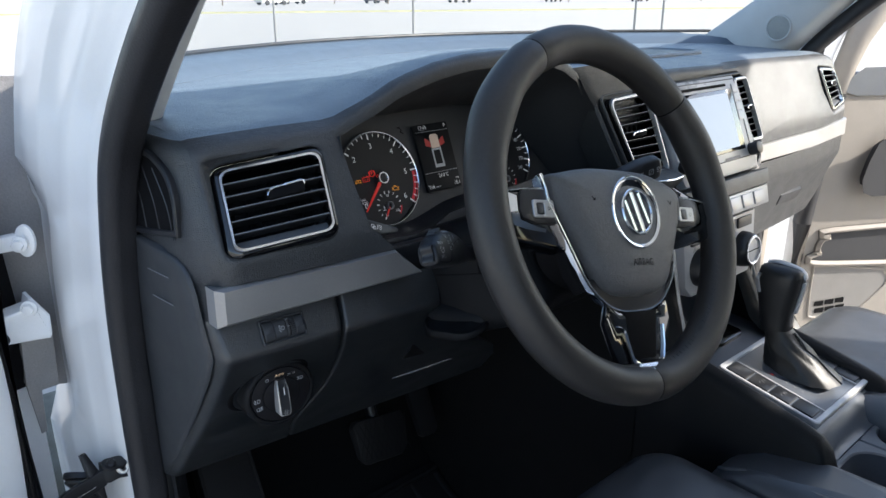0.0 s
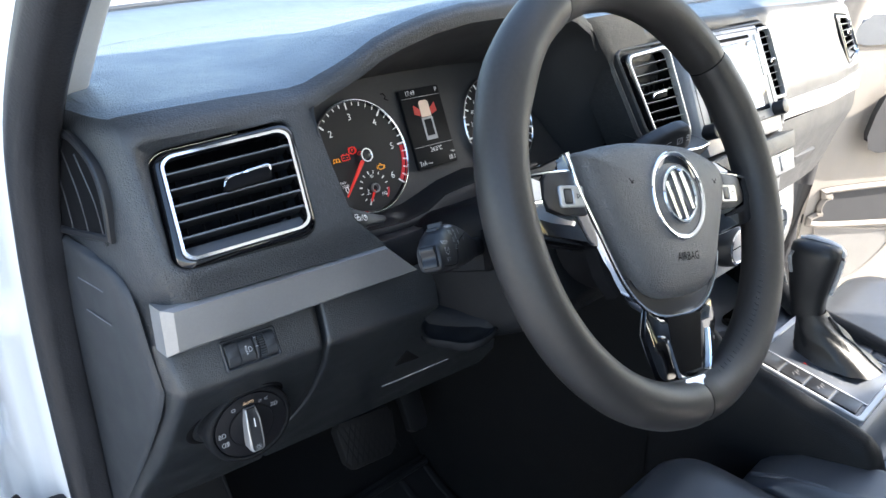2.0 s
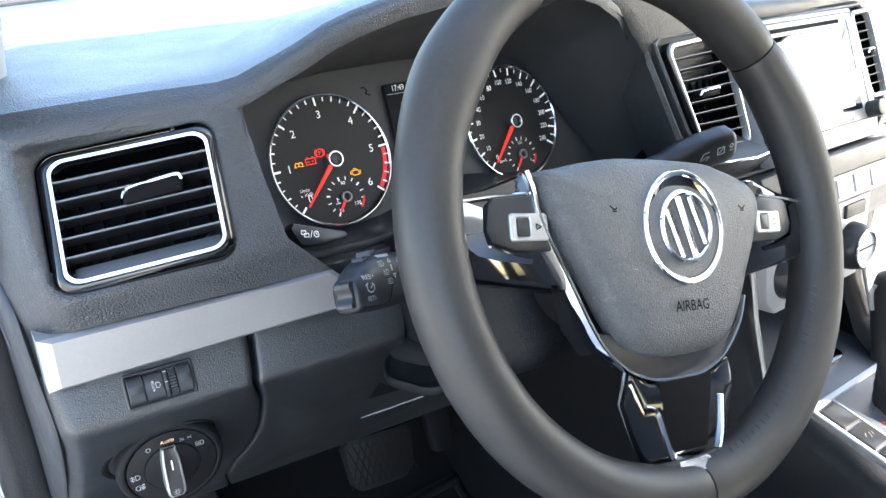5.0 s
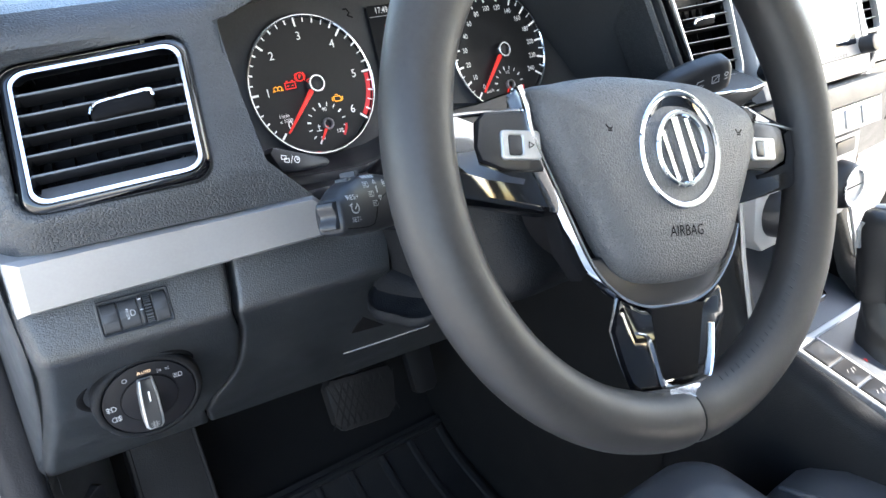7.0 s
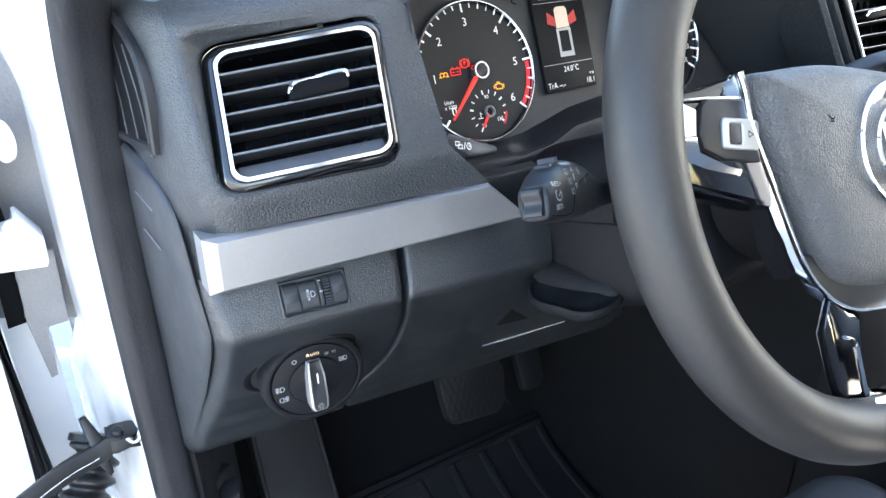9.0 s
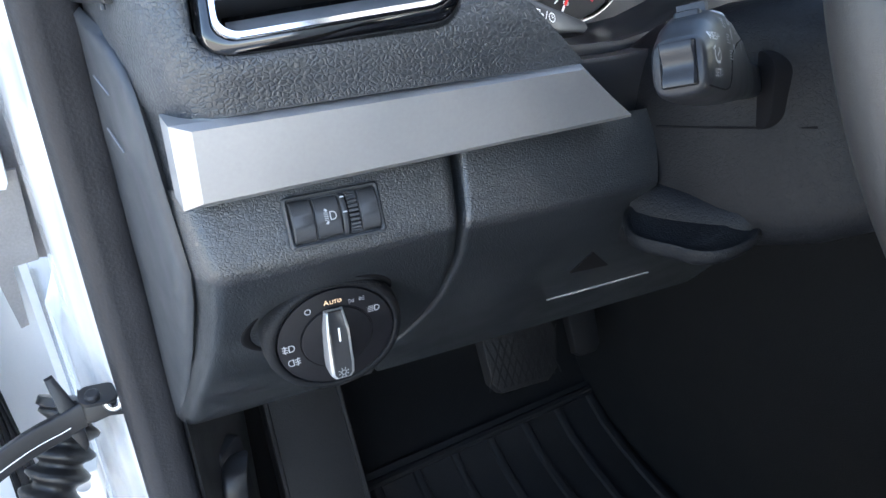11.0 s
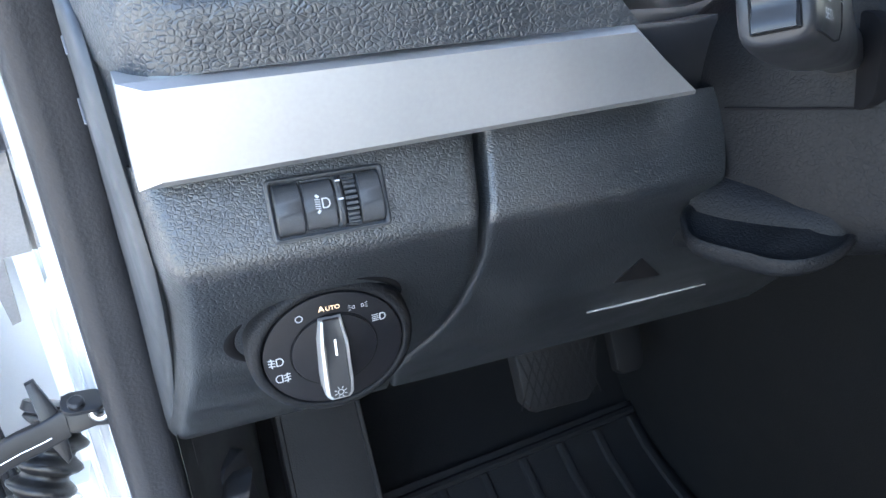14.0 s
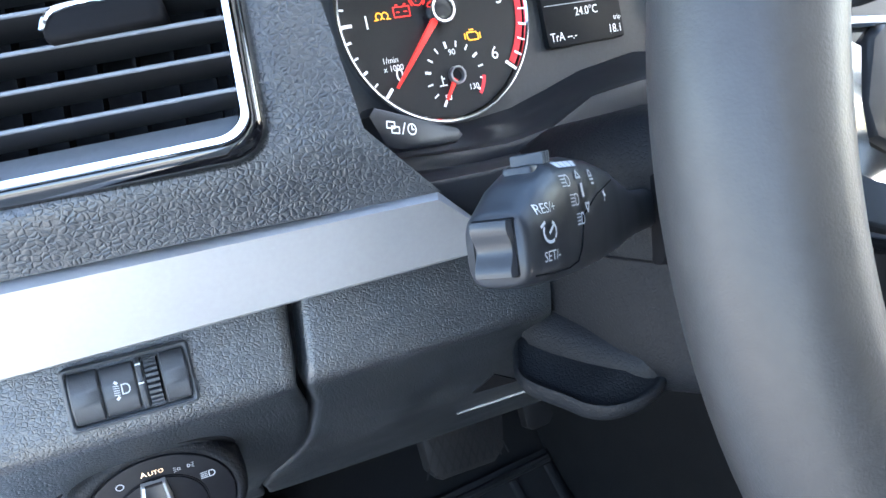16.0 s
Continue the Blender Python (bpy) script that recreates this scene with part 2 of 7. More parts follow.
def grid(bm, rows, loop_u=False, loop_v=False, cap=False):
    """Faces over rows of points; loop_u closes each row, loop_v joins the last row to the first."""
    vs = [[bm.verts.new(p) for p in r] for r in rows]
    nr, nc = len(vs), len(vs[0])
    for i in range(nr if loop_v else nr - 1):
        a, b = vs[i], vs[(i + 1) % nr]
        for j in range(nc if loop_u else nc - 1):
            k = (j + 1) % nc
            bm.faces.new((a[j], a[k], b[k], b[j]))
    if cap:
        bm.faces.new(list(reversed(vs[0])))
        bm.faces.new(vs[-1])
    return vs


def spline(pts, n):
    """A smooth run of n points through pts."""
    p = [V(q) for q in pts]
    p = [p[0] * 2 - p[1]] + p + [p[-1] * 2 - p[-2]]
    out = []
    for i in range(n):
        x = i / (n - 1) * (len(p) - 3)
        k = min(int(x), len(p) - 4)
        t = x - k
        a, b, c, d = p[k:k + 4]
        out.append(0.5 * (2 * b + (c - a) * t + (2 * a - 5 * b + 4 * c - d) * t * t + (3 * b - a - 3 * c + d) * t ** 3))
    return out


def tube(bm, pts, r, seg=12, closed=False, cap=True, flat=1.0, up=(0, 0, 1)):
    """A pipe along pts; r: one radius or one a point; flat squeezes it along up."""
    pts = [V(p) for p in pts]
    rows = []
    for i, p in enumerate(pts):
        a, b = (pts[i - 1] if i or closed else p), pts[(i + 1) % len(pts)] if i + 1 < len(pts) or closed else p
        t = (b - a).normalized()
        s = t.cross(V(up))
        s = s.normalized() if s.length > 1e-4 else t.orthogonal().normalized()
        w = s.cross(t)
        q = r[i] if isinstance(r, (list, tuple)) else r
        rows.append([p + s * (q * math.cos(k / seg * math.tau)) + w * (q * flat * math.sin(k / seg * math.tau)) for k in range(seg)])
    grid(bm, rows, True, closed, cap and not closed)
    return bm


def rrect(w, h, r, n=5):
    """Outline of a rounded rectangle of half sizes w, h, counter-clockwise."""
    out = []
    for cx, cy, a0 in ((w - r, h - r, 0), (-w + r, h - r, 90), (-w + r, -h + r, 180), (w - r, -h + r, 270)):
        for k in range(n + 1):
            a = radians(a0 + 90 * k / n)
            out.append((cx + r * math.cos(a), cy + r * math.sin(a)))
    return out


def oval(rx, ry, n=40, a0=0.0, a1=360.0):
    return [(rx * math.cos(radians(a0 + (a1 - a0) * k / n)), ry * math.sin(radians(a0 + (a1 - a0) * k / n))) for k in range(n)]


def smooth_loop(poly, n=40):
    """A closed outline rounded through its corners."""
    p = [(a, b, 0) for a, b in poly]
    k = len(p)
    out = []
    for i in range(n):
        x = i / n * k
        j, t = int(x), x - int(x)
        a, b, c, d = (V(p[(j + q - 1) % k]) for q in range(4))
        s = 0.5 * (2 * b + (c - a) * t + (2 * a - 5 * b + 4 * c - d) * t * t + (3 * b - a - 3 * c + d) * t ** 3)
        out.append((s.x, s.y))
    return out


def smooth_z(pts, n):
    """A closed smooth loop of n points through pts."""
    p = [V(q) for q in pts]
    k = len(p)
    out = []
    for i in range(n):
        x = i / n * k
        j, t = int(x), x - int(x)
        a, b, c, d = (p[(j + q - 1) % k] for q in range(4))
        out.append(0.5 * (2 * b + (c - a) * t + (2 * a - 5 * b + 4 * c - d) * t * t + (3 * b - a - 3 * c + d) * t ** 3))
    return out


def inset(poly, d):
    """The outline moved inwards by d (counter-clockwise outlines)."""
    out, n = [], len(poly)
    for i in range(n):
        p, q, r = V(poly[i - 1]), V(poly[i]), V(poly[(i + 1) % n])
        e, f = (q - p), (r - q)
        e = e.normalized() if e.length > 1e-9 else V((1, 0))
        f = f.normalized() if f.length > 1e-9 else e
        m = V((-e.y, e.x)) + V((-f.y, f.x))
        k = m.length_squared / 2
        out.append(tuple(q + m * (d / max(0.35, k))) if m.length > 1e-6 else tuple(q))
    return out


def slab(bm, f, poly, h0, h1, bevel=0.001, base=True):
    """A plate with the outline poly on the patch f, from h0 to h1, with a rounded upper edge."""
    rows = [[f(a, b, h0) for a, b in poly], [f(a, b, h1 - bevel) for a, b in poly]]
    if bevel:
        rows.append([f(a, b, h1 - bevel * 0.3) for a, b in inset(poly, bevel * 0.3)])
        rows.append([f(a, b, h1) for a, b in inset(poly, bevel)])
    vs = grid(bm, rows, True)
    bm.faces.new(vs[-1])
    if base:
        bm.faces.new(list(reversed(vs[0])))
    return bm


def rim(bm, f, outer, inner, h0, h1, bevel=0.001, deep=None):
    """A raised border between two outlines of as many points; deep: how far its inner wall goes down."""
    b = bevel
    rows = [[f(x, y, h0) for x, y in outer], [f(x, y, h1 - b) for x, y in outer], [f(x, y, h1) for x, y in inset(outer, b)],
            [f(x, y, h1) for x, y in inset(inner, -b)], [f(x, y, h1 - b) for x, y in inner],
            [f(x, y, h0 if deep is None else deep) for x, y in inner]]
    grid(bm, rows, True, deep is None)
    return bm


def box(bm, f, a0, a1, b0, b1, h0, h1, bevel=0.0008):
    return slab(bm, f, [(a1, b1), (a0, b1), (a0, b0), (a1, b0)], h0, h1, bevel)


def bars(bm, f, lines, w, h=0.0003):
    """Printed strokes of width w on the patch f: runs of points."""
    for run in lines:
        for (x0, y0), (x1, y1) in zip(run, run[1:]):
            d = V((x1 - x0, y1 - y0))
            if d.length < 1e-7:
                continue
            d.normalize()
            s, e = V((-d.y, d.x)) * w / 2, d * w * 0.25
            q = [V((x0, y0)) - e - s, V((x1, y1)) + e - s, V((x1, y1)) + e + s, V((x0, y0)) - e + s]
            bm.faces.new([bm.verts.new(f(p.x, p.y, h)) for p in q])
    return bm


def arc(cx, cy, r, a0, a1, n=12, ry=None):
    return [(cx + r * math.cos(radians(a0 + (a1 - a0) * k / n)), cy + (ry or r) * math.sin(radians(a0 + (a1 - a0) * k / n))) for k in range(n + 1)]


def words(text, f, size, mat, parent, name="lettering", h=0.0003, align="CENTER", squeeze=1.0):
    """Flat letters on the patch f, centred on its origin."""
    cu = bpy.data.curves.new(name, "FONT")
    cu.body, cu.size, cu.align_x, cu.align_y, cu.resolution_u = text, size, align, "CENTER", 3
    ob = bpy.data.objects.new(name, cu)
    scene.collection.objects.link(ob)
    bpy.context.view_layer.update()
    me = bpy.data.meshes.new_from_object(ob.evaluated_get(bpy.context.evaluated_depsgraph_get()))
    bpy.data.objects.remove(ob)
    bpy.data.curves.remove(cu)
    bm = bmesh.new()
    bm.from_mesh(me)
    bpy.data.meshes.remove(me)
    for v in bm.verts:
        v.co = f(v.co.x * squeeze, v.co.y, h)
    return part(name, bm, mat, parent, smooth=0)

# ---- outside ----
MID = 0.350                            # the cab's middle line
SKEW = 0.016                           # the passenger side stands this much further on


def flip(p):
    return V((2 * MID - p[0], p[1] + SKEW, p[2]))


def lerp(x, xs, ys):
    return float(np.interp(x, xs, ys))


def build_ground():
    bm = bmesh.new()
    n = 24
    ring_r = [0, 4, 10, 25, 60, 150, 500, 2500]
    rows = [[(r * math.cos(k / n * math.tau), r * math.sin(k / n * math.tau), -0.02 if r > 100 else 0.0) for k in range(n)] for r in ring_r[1:]]
    vs = grid(bm, rows, True)
    bm.faces.new(vs[0])
    tagged(part("ground", bm, CONCRETE), "pale sunlit concrete yard around the pickup", "ground", kind="structure")
    bm = bmesh.new()
    f = Frame((40, 52, 0), (1, -.35, 0), (.35, 1, 0))
    box(bm, f, -70, 90, -0.4, 0.4, -0.05, 0.12, 0.05)
    tagged(part("verge", bm, GRASS), "dry grass strip with a kerb beyond the yard", "verge", kind="structure")
    bm = bmesh.new()
    box(bm, Frame((80, 150, 0), (1, -.4, 0), (0, 0, 1)), -160, 160, 0, 3.0, 0, 0.3, 0.02)
    tagged(part("wall_far", bm, WALLPAINT), "pale low boundary wall far across the yard", "wall", kind="structure")


def build_car_far(at, turn, paint, label):
    t = thing("parked_car", at, label, "car", "cars across the yard")
    m = Matrix.Translation(at) @ Matrix.Rotation(radians(turn), 4, "Z")

    def side(pts, w, mat, name, lab="", inner=0.0):
        bm = bmesh.new()
        rows = [[m @ V((x, s * (w - inner * (z > 0.85)), z)) for x, z in pts] for s in (-1, 1)]
        grid(bm, rows, True, cap=True)
        return part(name, bm, mat, t, lab, smooth=30)

    side([(-2.1, 0.35), (2.1, 0.35), (2.15, 0.7), (1.1, 0.92), (-1.9, 0.97), (-2.15, 0.8)], 0.85, paint, "body")
    side([(1.0, 0.93), (0.35, 1.42), (-1.1, 1.45), (-1.85, 0.97)], 0.80, WINDOWDARK, "window_band", inner=0.10)
    side([(0.42, 1.41), (0.3, 1.48), (-1.1, 1.50), (-1.2, 1.43)], 0.70, paint, "roof")
    for x in (-1.35, 1.35):
        for s in (-1, 1):
            bm = bmesh.new()
            f = Frame(m @ V((x, s * 0.80, 0.32)), m.to_3x3() @ V((s, 0, 0)), (0, 0, 1))
            slab(bm, f, oval(0.32, 0.32, 20), -0.2, 0.04, 0.03)
            part("wheel", bm, TYRE, t, "dark wheel")


def build_post(at, h):
    t = thing("fence_post", at, "thin grey steel post standing on the yard", "post", "posts beyond the windscreen")
    bm = bmesh.new()
    tube(bm, [(at[0], at[1], 0), (at[0], at[1], h)], 0.022, 10)
    part("pole", bm, POSTPAINT, t)
    bm = bmesh.new()
    slab(bm, Frame((at[0], at[1], 0), (1, 0, 0), (0, 1, 0)), rrect(0.12, 0.12, 0.02), 0, 0.02, 0.004)
    part("base_plate", bm, POSTPAINT, t)


def build_tree(at, h, seed):
    rnd = random.Random(seed)
    t = thing("young_tree", at, "small leafy tree on the grass strip far off", "tree", "trees across the yard")
    at = V(at)
    bm = bmesh.new()
    tube(bm, [at, at + V((0.05, 0, h * 0.3)), at + V((0, 0.06, h * 0.62))], [0.10, 0.07, 0.03], 8)
    for k in range(6):
        a, z = rnd.uniform(0, 6.28), h * rnd.uniform(0.35, 0.6)
        tube(bm, [at + V((0, 0, z)), at + V((math.cos(a) * h * 0.2, math.sin(a) * h * 0.2, z + h * 0.2))], [0.04, 0.012], 6)
    part("trunk", bm, BARK, t)
    verts, faces = [], []
    for k in range(700):
        a, b, r = rnd.uniform(0, 6.28), rnd.uniform(-1, 1), rnd.uniform(0.2, 1) ** 0.5
        lump = 1 + 0.35 * math.sin(3 * a + seed) * math.cos(4 * b)
        c = at + V((math.cos(a) * r * math.sqrt(1 - b * b) * h * 0.30 * lump, math.sin(a) * r * math.sqrt(1 - b * b) * h * 0.30 * lump, h * (0.68 + 0.30 * b * r)))
        d = V((rnd.uniform(-1, 1), rnd.uniform(-1, 1), rnd.uniform(-1, 1))).normalized()
        e = d.orthogonal().normalized()
        s = h * 0.035
        i = len(verts)
        verts += [c - d * s, c + e * s * 0.5, c + d * s, c - e * s * 0.5]
        faces.append((i, i + 1, i + 2, i + 3))
    me = bpy.data.meshes.new("crown")
    me.from_pydata([tuple(v) for v in verts], [], faces)
    me.materials.append(LEAF)
    ob = new("crown", me)
    ob.parent, ob.matrix_parent_inverse = t, WORLD[t.name].inverted()
    tagged(ob, kind="stuff")


build_ground()
for at, turn, paint, label in (((52, 92, 0), 8, FARSILVER, "silver saloon car parked far across the yard"), ((74, 98, 0), 12, FARRED, "dark saloon car parked far across the yard"),
                               ((90, 96, 0), -10, FARSILVER, "pale hatchback parked in the far row"), ((112, 94, 0), 20, FARSILVER, "silver car parked near the far trees"),
                               ((128, 86, 0), 10, FARRED, "dark car parked at the yard's far edge"), ((60, 100, 0), 0, FARSILVER, "pale car parked behind the far row")):
    build_car_far(at, turn, paint, label)
for at, h in (((6.85, 12.6, 0), 3.2), ((9.0, 11.1, 0), 3.2), ((11.8, 8.0, 0), 3.0), ((12.1, 7.6, 0), 3.0)):
    build_post(at, h)
for k, at in enumerate(((45, 92, 0.0), (64, 95, 0.0), (70, 90, 0.0), (104, 84, 0.0), (140, 80, 0.0))):
    build_tree(at, 3.0 + 0.5 * (k % 2), k)


# ---- cab shell ----
SEAL_Z = [0.58, 0.66, 0.80, 0.95, 1.0, 1.1, 1.2, 1.3, 1.4, 1.496, 1.62, 1.72]
SEAL_Y = [0.20, 0.27, 0.315, 0.327, 0.329, 0.330, 0.328, 0.308, 0.262, 0.146, 0.0, -0.12]
SEAL_X = [-0.365, -0.365, -0.365, -0.365, -0.365, -0.365, -0.364, -0.363, -0.362, -0.357, -0.342, -0.325]


def seal_at(z):
    return V((lerp(z, SEAL_Z, SEAL_X), lerp(z, SEAL_Z, SEAL_Y), z))


def seal_path(n=60, z0=0.58, z1=1.72):
    return spline([seal_at(z) for z in np.linspace(z0, z1, 14)], n)


def build_seal(mirror):
    k = flip if mirror else V
    t = thing("door_seal", k(seal_at(0.58)), "black rubber door seal along the open doorway's edge", "door seal", "door seals", "structure")
    path = seal_path()
    top = [V((-0.315, -0.2, 1.755)), V((-0.31, -0.5, 1.77)), V((-0.31, -0.95, 1.765))]
    path = path + top
    bm = bmesh.new()
    rows = []
    for i, p in enumerate(path):
        a, b = path[max(0, i - 1)], path[min(len(path) - 1, i + 1)]
        tng = (b - a).normalized()
        out = V((-1, 0, 0))
        fwd = tng.cross(out).normalized()
        prof = [(-0.010, 0.016), (0.004, 0.018), (0.0135, 0.012), (0.0150, 0.004), (0.0125, -0.003), (0.0142, -0.010), (0.008, -0.016), (-0.004, -0.017), (-0.016, -0.010), (-0.018, 0.004)]
        rows.append([k(p + fwd * u + out * w) for u, w in prof])
    grid(bm, rows, True, cap=True)
    part("bulb", bm, RUBBER, t, smooth=60)


PILLARS = {}


def build_pillar(mirror):
    """White painted door pillar with its creases, from the sill up to the roof rail."""
    k = flip if mirror else V
    t = PILLARS[mirror] = thing("door_pillar", k(seal_at(0.6)), "white painted door pillar with pressed creases", "pillar", "door pillars", "structure")
    path = seal_path(50) + [V((-0.315, -0.2, 1.755)), V((-0.31, -0.5, 1.77)), V((-0.31, -1.2, 1.765))]
    rows = []
    for i, p in enumerate(path):
        a, b = path[max(0, i - 1)], path[min(len(path) - 1, i + 1)]
        tng = (b - a).normalized()
        out = V((-1, 0, 0))
        fwd = out.cross(tng).normalized()
        s = lerp(p.z, [1.2, 1.5, 1.7], [1.0, 0.66, 0.5])
        prof = [(-0.004, 0.000), (-0.002, 0.012), (0.010, 0.018), (0.028, 0.021), (0.052, 0.025), (0.060, 0.028), (0.066, 0.030), (0.078, 0.032), (0.102, 0.037),
                (0.110, 0.041), (0.116, 0.043), (0.135, 0.046), (0.165, 0.051), (0.176, 0.045), (0.176, 0.02)]
        pocket = min(1.0, max(0.0, (1.295 - p.z) / .03)) * min(1.0, max(0.0, (p.z - 1.03) / .03))
        prof = [(u, w - pocket * max(0.0, w - .0365) * 1.6) for u, w in prof]
        rows.append([k(p + fwd * (u * s) + out * (w * (0.5 + 0.5 * s))) for u, w in prof])
    bm = bmesh.new()
    grid(bm, rows)
    part("pressed_panel", bm, PAINT, t, smooth=50)


def build_trim_pillar(mirror):
    k = flip if mirror else V
    t = thing("pillar_trim", k((-0.31, 0.4, 1.40)), "pale grey windscreen pillar trim", "pillar trim", "pillar trims", "structure")
    rows = []
    for s in np.linspace(-0.06, 1, 14):
        up = V((0.045 * s * s, -0.395 * s, 0.385 * s))
        wy = 1 - 0.72 * min(1, max(0, s))
        base = V((-0.306, 0.304, 1.390))
        prof = [(-0.046, -0.020, 0), (-0.026, -0.012, 0), (-0.006, -0.002, 0), (0.000, 0.010, 0), (0.004, 0.05, 0), (0.004, 0.12, 0), (-0.004, 0.20, 0), (-0.02, 0.215, 0)]
        rows.append([k(base + up + V((dx, dy * wy, dz))) for dx, dy, dz in prof])
    bm = bmesh.new()
    grid(bm, rows)
    part("cover", bm, LINER, t, smooth=60)
    if mirror:
        f = Frame(k((-0.3015, 0.312, 1.432)), (0, -1, 0), (0.04, -0.0, 1))
        bm = bmesh.new()
        rim(bm, f, oval(0.027, 0.027, 32), oval(0.0235, 0.0235, 32), 0.0, 0.0035, 0.001)
        part("speaker_ring", bm, LINER, t)
        bm = bmesh.new()
        slab(bm, f, oval(0.0233, 0.0233, 32), 0.0, 0.0022, 0.001)
        part("speaker_grille", bm, material("speaker_mesh", (0.30, 0.31, 0.30), 0.6, bump=0.8, bump_scale=1200), t, "round grey tweeter grille")


def screen_base(x):
    return 0.80 - 0.30 * ((x - MID) / 0.685) ** 2


def build_windscreen():
    rows = []
    xs = np.linspace(-0.335, 2 * MID + 0.335, 25)
    for s in np.linspace(0, 1, 9):
        rows.append([V((MID + (x - MID) * (1 - 0.10 * s), screen_base(x) + s * (-0.06 - 0.10 * ((x - MID) / 0.685) ** 2 - screen_base(x)), 1.412 + (1.775 - 1.412) * s + 0.02 * math.sin(s * math.pi))) for x in xs])
    bm = bmesh.new()
    grid(bm, rows)
    ob = part("windscreen", bm, GLASS, smooth=60)
    ob.visible_shadow = False
    tagged(ob, "clear curved windscreen above the dashboard", "windscreen", kind="structure")
    bm = bmesh.new()
    base = [V((x, screen_base(x) - 0.002, 1.4195)) for x in xs]
    tube(bm, base, 0.0032, 8)
    tagged(part("windscreen_seal", bm, RUBBER), "thin black seal along the windscreen's foot", "seal", kind="structure")


def build_shell():
    bm = bmesh.new()
    rows = [[V((x, y, 1.775 + 0.02 * math.cos((x - MID) * 2))) for x in np.linspace(MID - .66, MID + .66, 9)] for y in (-0.06, -0.3, -0.8, -1.6)]
    grid(bm, rows)
    bmesh.ops.solidify(bm, geom=bm.faces[:], thickness=0.03)
    tagged(part("ceiling", bm, LINER), "pale grey headlining of the cab", "headlining", kind="structure")
    # rear wall and window are unseen; the opening is added to let light in
    bm = bmesh.new()
    rim(bm, Frame((MID, -1.60, 1.15), (1, 0, 0), (0, 0, 1)), rrect(.69, .65, .05), rrect(.55, .27, .08), -.05, 0, .01)
    for v in bm.verts:
        if abs(v.co.x - MID) < .56 and abs(v.co.z - 1.15) < .28:
            v.co.z += .28
    tagged(part("wall_rear", bm, CLOTH), "unseen rear wall of the cab with its window opening", "wall", kind="structure")
    bm = bmesh.new()
    grid(bm, [[V((MID - .55, -1.62, 1.16)), V((MID + .55, -1.62, 1.16))], [V((MID - .55, -1.62, 1.70)), V((MID + .55, -1.62, 1.70))]])
    pane = tagged(part("rear_window", bm, GLASS), "unseen clear rear window, added to let light into the cab", "window", kind="structure")
    pane.visible_shadow = False
    bm = bmesh.new()
    prof = [(-1.6, 0.58), (-0.2, 0.575), (0.30, 0.575), (0.45, 0.60), (0.56, 0.72), (0.62, 0.90), (0.62, 1.33)]
    grid(bm, [[V((x, y, z)) for y, z in prof] for x in np.linspace(MID - .69, MID + .69, 8)])
    tagged(part("floor", bm, CARPET, smooth=60), "black carpeted footwell floor and bulkhead", "floor", kind="structure")
    for s, nm in ((-1, "wall_left"), (1, "wall_right")):
        x = MID + s * 0.693
        bm = bmesh.new()
        f = Frame((x, 0, 0), (0, s, 0), (0, 0, 1))
        pts = [(0.28, 0.56), (0.62, 0.70), (0.62, 1.36), (0.36, 1.36), (0.33, 1.2), (0.335, 1.0), (0.325, 0.8)]
        pts = [(a * s, b) for a, b in pts]
        slab(bm, f, pts if s > 0 else list(reversed(pts)), -0.004, 0.004, 0.001)
        tagged(part(nm, bm, PLASTIC), "black kick panel beside the footwell", "kick panel", kind="structure")
        bm = bmesh.new()
        box(bm, Frame((MID + s * 0.725, -0.7, 0.0), (1, 0, 0), (0, 1, 0)), -0.045, 0.045, -0.85, 0.98, 0.42, 0.60, 0.015)
        tagged(part("door_sill", bm, PAINT), "white painted door sill", "sill", "door sills", kind="structure")
        bm = bmesh.new()
        box(bm, Frame((MID + s * 0.665, -.66, 0), (1, 0, 0), (0, 0, 1)), -0.05, 0.05, 0.55, 1.78, -0.12, 0.12, 0.03)
        tagged(part("door_post", bm, LINER), "grey trimmed post behind the front doorway", "door post", "door posts", kind="structure")
    # rear sides are unseen, added to darken reflections and let tinted light in
    for s in (-1, 1):
        bm = bmesh.new()
        box(bm, Frame((MID + s * 0.69, -1.37, 0), (0, s, 0), (0, 0, 1)), -.24 if s > 0 else -.58, .58 if s > 0 else .24, .56, 1.27, -.03, .03, .02)
        tagged(part("wall_rear_side", bm, CLOTH), "unseen dark rear cab side, added to darken reflections", "side lining", kind="structure")
        bm = bmesh.new()
        box(bm, Frame((MID + s * 0.69, -1.37, 0), (0, s, 0), (0, 0, 1)), -.24 if s > 0 else -.58, .58 if s > 0 else .24, 1.27, 1.77, -.006, .006, .002)
        pane = tagged(part("rear_side_window", bm, TINTED), "unseen tinted rear side window, added to let light into the cab", "window", kind="structure")
        pane.visible_shadow = False
    # load bed behind the cab, unseen, added to shade the ground at the driver's side
    for nm, x0, x1, y0, y1 in (("bed_side", MID - .80, MID - .74, -3.25, -1.72), ("bed_side", MID + .74, MID + .80, -3.25, -1.72), ("bed_front", MID - .735, MID + .735, -1.76, -1.72), ("tailgate", MID - .735, MID + .735, -3.25, -3.20)):
        bm = bmesh.new()
        box(bm, Frame((0, 0, 0), (1, 0, 0), (0, 1, 0)), x0, x1, y0, y1, .52, 1.24, .015)
        tagged(part(nm, bm, PAINT), "unseen white wall of the pickup's load bed, added for its shadow", "bed wall", "load bed walls", kind="structure")
    # unseen floor that closes the shadow under the truck
    bm = bmesh.new()
